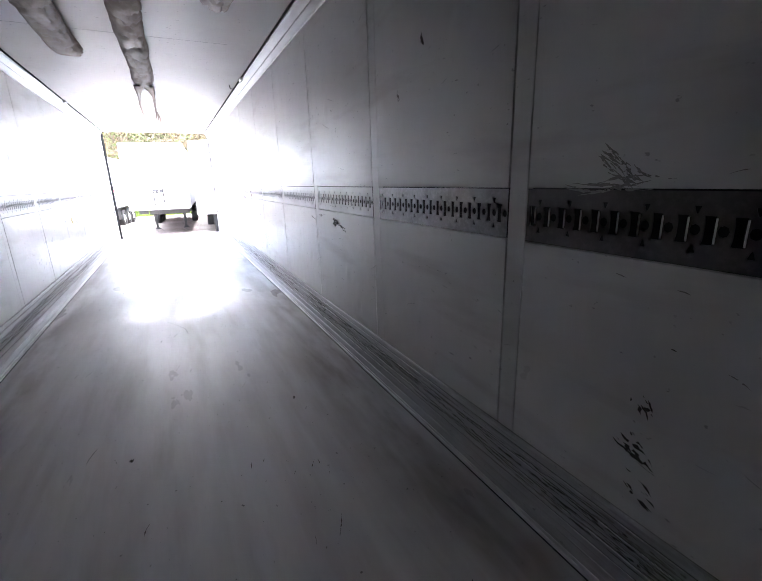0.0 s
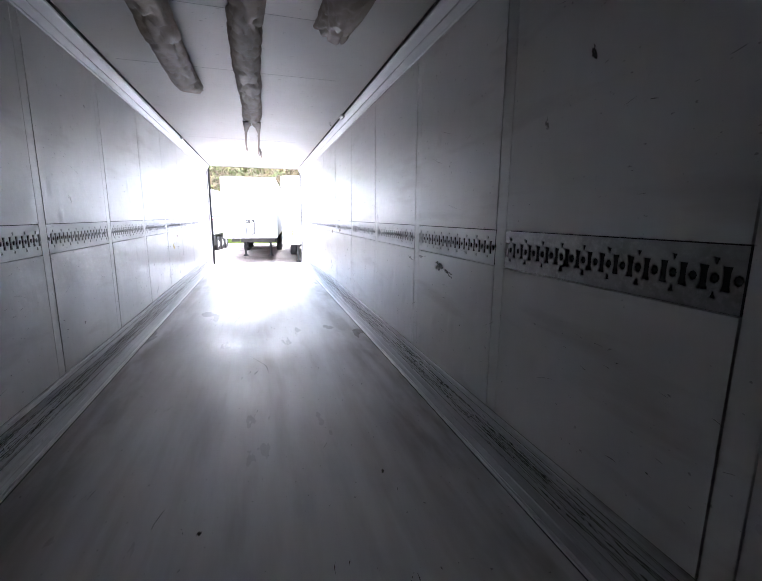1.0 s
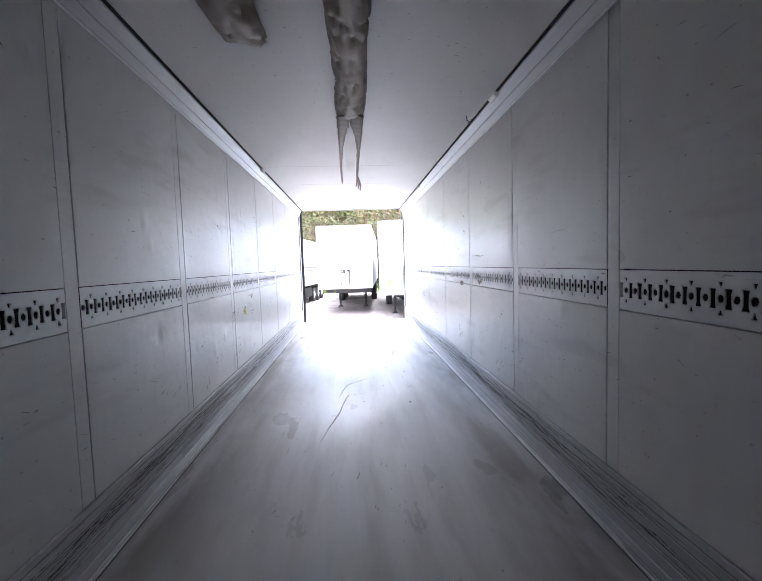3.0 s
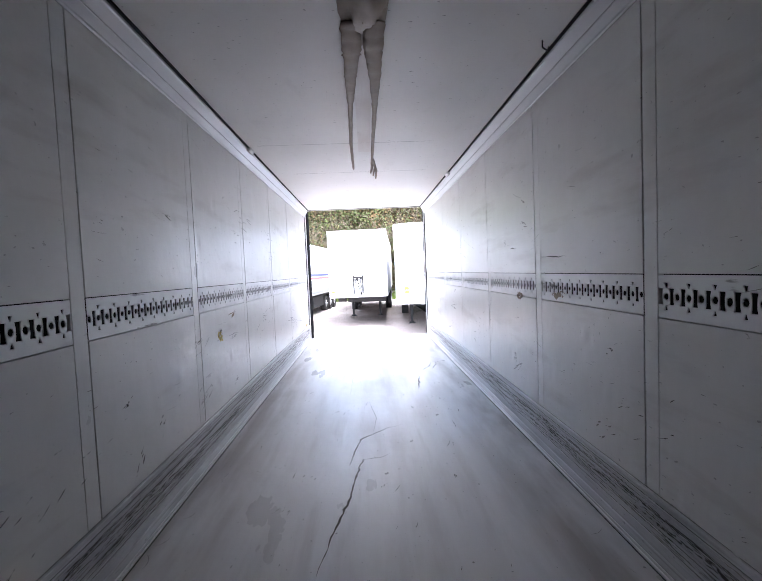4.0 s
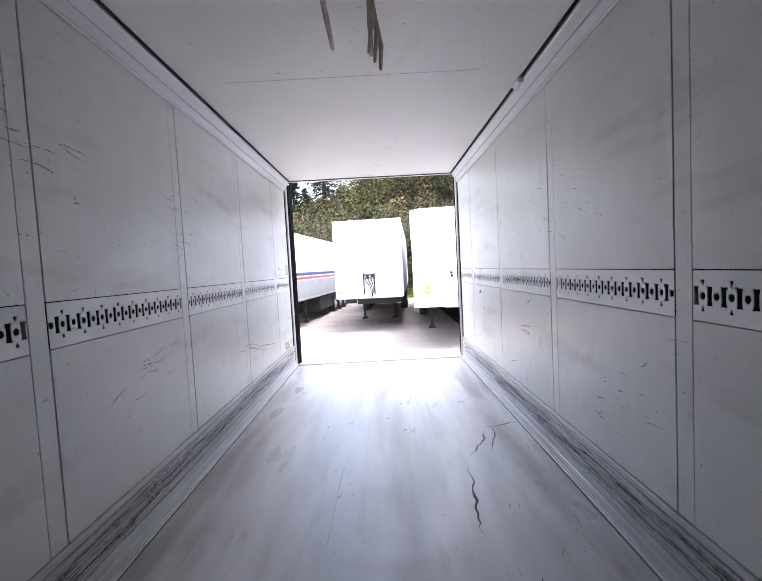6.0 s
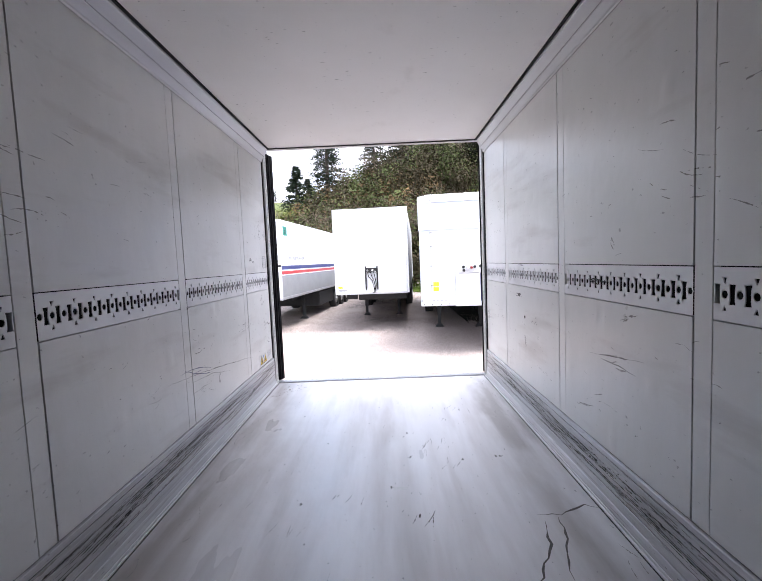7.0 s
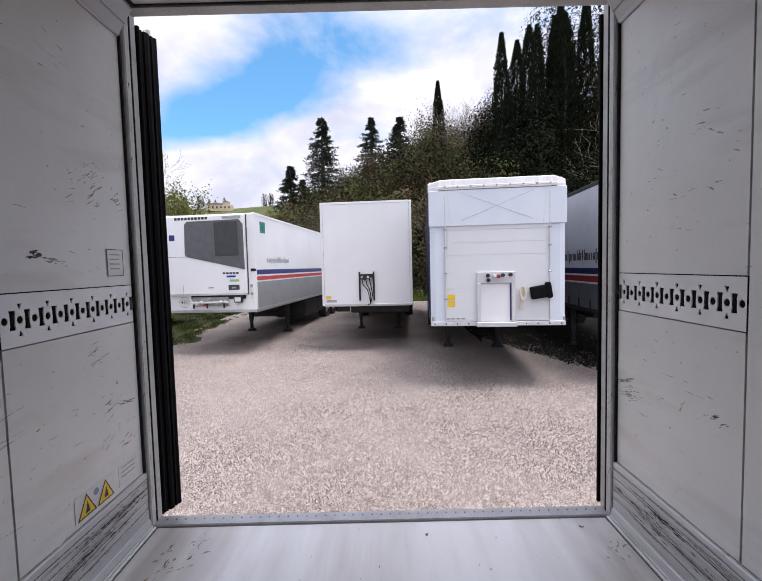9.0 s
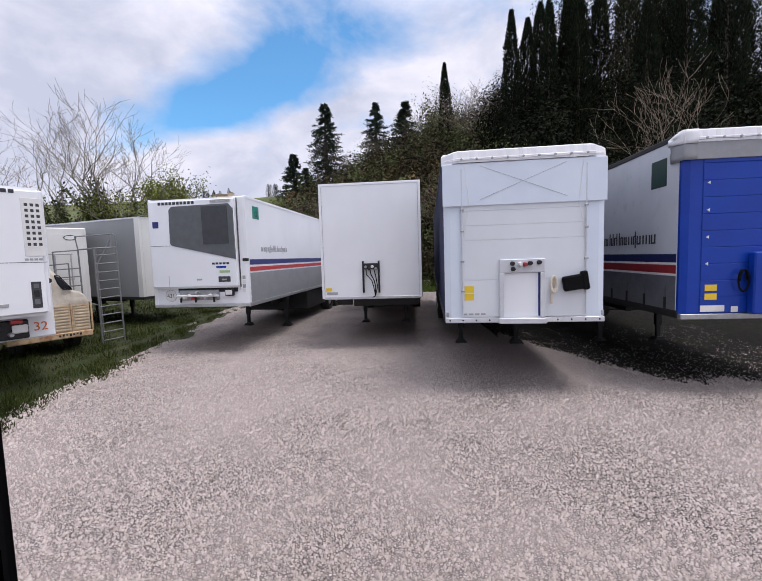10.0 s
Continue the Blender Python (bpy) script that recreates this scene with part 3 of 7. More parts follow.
def side_wall(name, side, label):
    """A side wall: backing, panels, joint strips, lashing rail, kick plate and cove."""
    def sx(a, b):
        return (min(side * a, side * b), max(side * a, side * b))
    w = tagged(part(name, box_bm(*sx(1.262, 1.33), BACK, -0.004, FLOOR_Z, CEIL_Z), VOID, None), label, "wall", kind="structure")
    edges = [-0.004]
    for y in JOINTS:
        edges += [y + 0.045, y - 0.045]
    edges.append(BACK)
    gap = 0.0058
    for i in range(0, len(edges), 2):
        y1, y0 = edges[i] - gap / 2, edges[i + 1] + gap / 2
        for z0, z1 in ((FLOOR_Z + 0.24, RAIL_LO - 0.0045), (RAIL_HI + 0.0045, CEIL_Z - 0.12)):
            dented_panel(side, y0, y1, z0, z1, w, 40 * i + int(10 * z0) + (7 if side > 0 else 0), z0 < 2)
        rail(side, y0, y1, w)
    for y in JOINTS:
        box("joint_strip", *sx(HALF + 0.001, HALF + 0.030), y - 0.045 + gap / 2, y + 0.045 - gap / 2, FLOOR_Z + 0.24, CEIL_Z - 0.12, WALL, w, 0.0015)
    # kick plate with shallow ribs and a rounded kerb on the floor
    x = HALF
    outline = [(x + 0.03, FLOOR_Z), (x - 0.030, FLOOR_Z), (x - 0.028, FLOOR_Z + 0.018), (x - 0.020, FLOOR_Z + 0.050), (x - 0.016, FLOOR_Z + 0.054)]
    for z in (0.105, 0.150, 0.215, 0.262):
        outline += [(x - 0.016, FLOOR_Z + z), (x - 0.012, FLOOR_Z + z + 0.002), (x - 0.012, FLOOR_Z + z + 0.007), (x - 0.016, FLOOR_Z + z + 0.009)]
    outline += [(x - 0.016, FLOOR_Z + 0.296), (x - 0.012, FLOOR_Z + 0.300), (x + 0.03, FLOOR_Z + 0.300)]
    bm = bmesh.new()
    prism(bm, [(side * a, b) for a, b in outline], BACK, -0.006)
    part("kick_plate", bm, KICK, w, "ribbed aluminium kick plate, scraped and blackened")
    for d0, d1, z0, z1 in ((0.052, 0.041, 0.0, 0.011), (0.036, 0.0305, 0.0, 0.017)):
        part("kerb_bead", box_bm(*sx(x - d0, x - d1), BACK, -0.006, FLOOR_Z + z0, FLOOR_Z + z1, 0.002), BEAD, w, "bright worn aluminium bead")
    part("kerb_gap", box_bm(*sx(x - 0.058, x - 0.0525), BACK, -0.006, FLOOR_Z, FLOOR_Z + 0.002), SEAM, w)
    for z in (0.105, 0.150, 0.215, 0.262):
        part("rib_groove", box_bm(*sx(x - 0.0128, x - 0.010), BACK, -0.006, FLOOR_Z + z + 0.003, FLOOR_Z + z + 0.0055), SEAM, w)
    part("kick_seal", box_bm(*sx(x - 0.003, x + 0.02), BACK, -0.006, FLOOR_Z + 0.3005, FLOOR_Z + 0.3025), CEIL_SEAM, w)
    # cove profile along the ceiling
    outline = [(x + 0.03, CEIL_Z - 0.147), (x - 0.005, CEIL_Z - 0.147), (x - 0.011, CEIL_Z - 0.141), (x - 0.012, CEIL_Z - 0.130), (x - 0.033, CEIL_Z - 0.088), (x - 0.040, CEIL_Z - 0.086), (x - 0.044, CEIL_Z - 0.078), (x - 0.071, CEIL_Z - 0.030), (x - 0.078, CEIL_Z - 0.024), (x - 0.078, CEIL_Z - 0.001), (x + 0.03, CEIL_Z - 0.001)]
    bm = bmesh.new()
    prism(bm, [(side * a, b) for a, b in outline], BACK, -0.006)
    part("cove", bm, COVE, w, "pale aluminium cove strip")
    for dx, dz in ((0.0015, 0.1472), (0.0405, 0.0862)):
        part("cove_line", box_bm(*sx(x - dx - 0.002, x - dx), BACK, -0.006, CEIL_Z - dz - 0.002, CEIL_Z - dz), CEIL_SEAM, w)
    bm = box_bm(*sx(x - 0.096, x - 0.079), BACK, -0.006, CEIL_Z - 0.010, CEIL_Z - 0.0005)
    part("cove_gap", bm, VOID, w)
    return w


wall_west = side_wall("wall_west", -1, "white panelled trailer wall with a punched lashing rail")
wall_east = side_wall("wall_east", 1, "white panelled trailer wall with a punched lashing rail")

# cross seams of the ceiling
for k in (2, 3, 6, 7, 9):
    y = -0.66 - 1.185 * k
    part("ceiling_seam", box_bm(-1.05 + 0.08 * (k % 3), 1.02 - 0.1 * (k % 4), y - 0.001, y + 0.001, CEIL_Z - 0.0013, CEIL_Z - 0.0004), CEIL_SEAM, ceiling)


def duct(name, x, y1, radius, seed, label, torn=False):
    """A limp fabric air duct hung under the ceiling, pinched where its hooks hold it."""
    rnd = random.Random(seed)
    y0 = BACK + 0.01
    n, sides = int((y1 - y0) / 0.026), 40
    ph = [rnd.uniform(0, math.tau) for _ in range(6)]
    verts, faces = [], []
    for i in range(n + 1):
        y = y0 + (y1 - y0) * i / n
        end = max(0.0, 1 - (y1 - y) / 0.35)
        r = radius * (1 + 0.025 * math.sin(5.1 * y + ph[0]) + 0.02 * math.sin(11 * y + ph[1]))
        for k in range(sides):
            a = math.tau * k / sides
            nz = noise.noise(Vector((1.6 * math.cos(a) + 2.2 * y, 1.6 * math.sin(a) + seed, 3.4 * y)))
            n2 = noise.noise(Vector((2.2 * math.cos(a) - 4.0 * y, 2.2 * math.sin(a) + 2 * seed, 3.0 * y)))
            swell = noise.noise(Vector((math.cos(a), math.sin(a) + 3 * seed, 1.6 * y)))
            fold = 0.016 * swell - 0.034 * max(0.0, 1 - abs(nz) / 0.16) ** 1.5 - 0.024 * max(0.0, 1 - abs(n2) / 0.13) ** 1.5 + 0.012
            rr = r + fold
            dx, dz = rr * math.cos(a), rr * math.sin(a) * (0.86 - 0.25 * end)
            zc = CEIL_Z - 0.012 - r * 0.86 * (1 - 0.35 * end)
            verts.append((x + dx + 0.012 * math.sin(2.3 * y + ph[4]), y + 0.05 * end * math.cos(a * 2 + ph[5]), min(zc + dz, CEIL_Z - 0.004)))
    for i in range(n):
        for k in range(sides):
            a, b = i * sides + k, i * sides + (k + 1) % sides
            faces.append((a, b, b + sides, a + sides))
    base = thing(name, pose(0, 0, 0), label, "air duct", "fabric air ducts under the ceiling")
    tube = raw("fabric_tube", verts, faces, CANVAS, base, smooth=True)
    md = tube.modifiers.new("thick", "SOLIDIFY")
    md.thickness, md.offset = 0.004, -1.0
    return base


def torn_tail(parent, pts, widths, seed):
    """A torn strip of duct cloth that trails along the ceiling."""
    rnd = random.Random(seed)
    fine = []
    for (a, wa), (b, wb) in zip(zip(pts, widths), zip(pts[1:], widths[1:])):
        for i in range(10):
            u = i / 10
            fine.append((Vector(a).lerp(Vector(b), u), wa + (wb - wa) * u))
    fine.append((Vector(pts[-1]), widths[-1]))
    verts, faces = [], []
    for i, (p, w) in enumerate(fine):
        w *= rnd.uniform(0.88, 1.12)
        sag = rnd.uniform(0, 0.004)
        tw = 0.5 * math.sin(i * 0.7 + seed)
        for u in (-0.5, -0.17, 0.17, 0.5):
            verts.append((p.x + u * w * math.cos(tw), p.y, p.z - sag - abs(u * w * math.sin(tw)) - (0.01 if abs(u) < 0.3 else 0)))
    for i in range(len(fine) - 1):
        for k in range(3):
            a = i * 4 + k
            faces.append((a, a + 1, a + 5, a + 4))
    ob = raw("torn_strip", verts, faces, CANVAS_STRIP, parent, "torn cloth strip hanging along the ceiling", True)
    md = ob.modifiers.new("thick", "SOLIDIFY")
    md.thickness = 0.006


duct("air_duct", -0.53, -7.38, 0.098, 3, "brown wrinkled fabric duct, cut off short, hung under the ceiling")
mid = duct("air_duct", 0.012, -6.17, 0.095, 5, "brown wrinkled fabric duct with a torn end, hung under the ceiling")
torn_tail(mid, [(-0.040, -6.50, 3.70), (-0.045, -6.20, 3.72), (-0.062, -5.85, 3.76), (-0.085, -5.2, 3.80), (-0.110, -4.4, 3.80), (-0.112, -3.55, 3.77)], [0.105, 0.105, 0.075, 0.032, 0.022, 0.014], 1)
torn_tail(mid, [(0.064, -6.50, 3.70), (0.068, -6.20, 3.72), (0.086, -5.85, 3.76), (0.100, -5.2, 3.80), (0.100, -4.4, 3.80), (0.098, -3.50, 3.75)], [0.105, 0.105, 0.075, 0.032, 0.022, 0.018], 2)
for k in range(3):
    torn_tail(mid, [(0.10 + 0.008 * k, -4.0 + 0.08 * k, 3.78), (0.11 + 0.02 * k, -3.85 + 0.1 * k, 3.75 - 0.02 * k), (0.085 + 0.03 * k, -3.62 + 0.05 * k, 3.70 - 0.02 * k)], [0.014, 0.016, 0.008], 7 + k)
duct("air_duct", 0.585, -9.02, 0.110, 8, "brown wrinkled fabric duct with an open end, hung under the ceiling")

STAIN = Mat("brown_ceiling_stain", (0.70, 0.655, 0.62), 0.55).patches((0.80, 0.78, 0.755), 6.0, 0.36, 0.62, 0.95, (1, 0.3, 1), 8.0).m
part("stain", box_bm(-0.045, 0.075, -6.9, -3.9, CEIL_Z - 0.0011, CEIL_Z - 0.0003), STAIN, ceiling)


def cove_lamp(side, y):
    t = thing("marker_light", pose(side * 1.146, y, CEIL_Z - 0.012, 0, side * 40, 0), "small white lamp housing clipped to the ceiling cove", "lamp", "cove lamps")
    box("housing", -0.026, 0.026, -0.075, 0.075, -0.022, 0.014, PAPER, t, 0.008)
    box("lens", -0.018, 0.018, -0.060, 0.060, -0.030, -0.021, LENS, t, 0.005)


LENS = simple("frosted_lens", (0.85, 0.85, 0.84), 0.3)
for s, y in ((-1, -4.13), (1, -2.83), (1, -6.45)):
    cove_lamp(s, y)
hook = thing("cargo_hook", pose(1.06, -5.99, CEIL_Z - 0.02), "small bent wire hook under the ceiling", "hook")
bm = bmesh.new()
rod(bm, (0.0, 0, 0.02), (0.0, 0, -0.02), 0.004)
rod(bm, (0.0, 0, -0.02), (0.04, 0.02, -0.03), 0.004)
rod(bm, (0.04, 0.02, -0.03), (0.05, 0.03, 0.0), 0.004)
part("wire", bm, SEAM, hook)

# rear door frame and sill
frame_ = thing("door_1", pose(0, 0, 0), "steel rear door frame of the trailer, scratched", "door frame", kind="structure")
for s in (-1, 1):
    def fx(a, b):
        return (min(s * a, s * b), max(s * a, s * b))
    box("post", *fx(1.203, 1.33), 0.0, 0.045, FLOOR_Z - 0.02, CEIL_Z + 0.06, FRAME, frame_, 0.006)
    box("post_gap", *fx(1.207, 1.33), 0.0455, 0.063, FLOOR_Z - 0.01, CEIL_Z + 0.05, RUBBER, frame_, 0.002, "dark gap between post and door lip")
    box("post_lip", *fx(1.210, 1.33), 0.0645, 0.115, FLOOR_Z - 0.02, CEIL_Z + 0.06, FRAME, frame_, 0.006)
    box("post_seal", *fx(1.219, 1.2345), -0.012, -0.001, FLOOR_Z + 0.02, CEIL_Z - 0.10, VOID, frame_, 0.001, "dark joint between wall and post")
    for k, z in enumerate((1.42, 1.78, 2.02, 2.31, 2.64, 2.96, 3.30)):
        strokes("post_scratch", SCUFF, frame_, (s * 1.2027, 0.022, z), (-s, 0, 0), (0, 0.12, 1), 0.05, (0.07, 0.012), 5, 0.0022, 1500 + k)
        strokes("post_scratch", SCUFF, frame_, (s * 1.213, -0.0002, z + 0.1), (0, -1, 0), (0.3, 0, 1), 0.03, (0.08, 0.005), 4, 0.0025, 1600 + k)
    box("outer_seal", *fx(1.199 if s > 0 else 1.196, 1.225), 0.117, 0.134, FLOOR_Z + 0.01, CEIL_Z - 0.02, RUBBER, frame_, 0.004, "black rubber door seal")
    for z in (1.55, 2.15, 2.75, 3.35):
        box("hinge", *fx(1.245, 1.33), 0.118, 0.150, z, z + 0.13, FRAME, frame_, 0.008)
box("header", -1.203, 1.203, 0.0, 0.075, CEIL_Z - 0.008, CEIL_Z + 0.06, FRAME, frame_, 0.005)
box("header_seal", -1.19, 1.19, -0.016, -0.0045, CEIL_Z - 0.012, CEIL_Z - 0.001, SEAM, frame_, 0.001)
box("sill", -1.203, 1.203, 0.0, 0.085, FLOOR_Z - 0.10, FLOOR_Z + 0.012, SILL, frame_, 0.006, "dark steel threshold with a row of rivets")
rivet = bmesh.new()
bmesh.ops.create_cone(rivet, cap_ends=True, segments=8, radius1=0.004, radius2=0.003, depth=0.003)
rv = part("rivet", rivet, STEEL_DARK, frame_)
rv.matrix_basis = pose(-1.15, 0.05, FLOOR_Z + 0.0135)
for k in range(1, 47):
    shared("rivet", rv.data, pose(-1.15 + 0.05 * k, 0.05, FLOOR_Z + 0.0135), frame_)
tagged(part("roof_skin", box_bm(-1.33, 1.33, BACK - 0.1, 0.115, CEIL_Z + 0.085, CEIL_Z + 0.12), WHITE, None), "white outer roof skin of the trailer", "roof", kind="structure")
tagged(part("underbody", box_bm(-1.30, 1.30, BACK - 0.1, 0.0, FLOOR_Z - 0.28, FLOOR_Z - 0.105), STEEL_DARK, None), "dark underframe of the trailer", "underframe", kind="structure")


def rear_door(side, angle, label):
    """An opened rear door leaf with the ribbed black gasket round its edge."""
    d = thing("trailer_door", pose(side * (1.252 if side < 0 else 1.33), 0.128, 0), label, "trailer door", "opened rear doors")
    inner = pose(0, 0, 0, 0, 0, angle)
    # local: leaf runs along +x for side -1 after the turn
    def put(ob):
        ob.matrix_basis = inner
        return ob
    w = 1.18
    x0, x1 = (-w, -0.03) if side < 0 else (0.03, w)
    put(box("leaf", x0, x1, 0.02, 0.122, FLOOR_Z - 0.03, CEIL_Z + 0.02, WHITE, d, 0.01))
    put(box("edge_profile", x0 - 0.01, x1 + 0.012, 0.125, 0.150, FLOOR_Z - 0.05, CEIL_Z + 0.04, FRAME, d, 0.006))
    lo, hi = FLOOR_Z - 0.01, CEIL_Z - 0.02
    gx = 0.0
    for k in range(4):
        bm = bmesh.new()
        prism(bm, [(gx - 0.030 + 0.006 * (k % 2), 0.0), (gx + 0.030, 0.006), (gx + 0.034 - 0.01 * (k % 2), 0.022), (gx + 0.028, 0.040), (gx - 0.028, 0.046)], lo, hi)
        ob = part("gasket_rib", bm, RUBBER, d, "black ribbed rubber gasket")
        ob.matrix_basis = inner @ pose(0, -0.030 + 0.044 * k, 0) @ Matrix(((1, 0, 0, 0), (0, 0, 1, 0), (0, 1, 0, 0), (0, 0, 0, 1)))
    return d


rear_door(-1, -22, "white rear door swung open, black ribbed gasket on its edge")
rear_door(1, -25, "white rear door swung open, black gasket on its edge")

SCUFF_BLUE = simple("blue_pen_scrape", (0.03, 0.04, 0.14), 0.6, 0, 0.4, 30)


# marks on walls and floor
def wall_mark(side, y, z, material, length, spread, count, width, seed, lean=0.0):
    strokes("scuff_mark", material, wall_west if side < 0 else wall_east, (side * (HALF - 0.0003), y, z), (-side, 0, 0), (0, 1, lean), length, spread, count, width, seed)


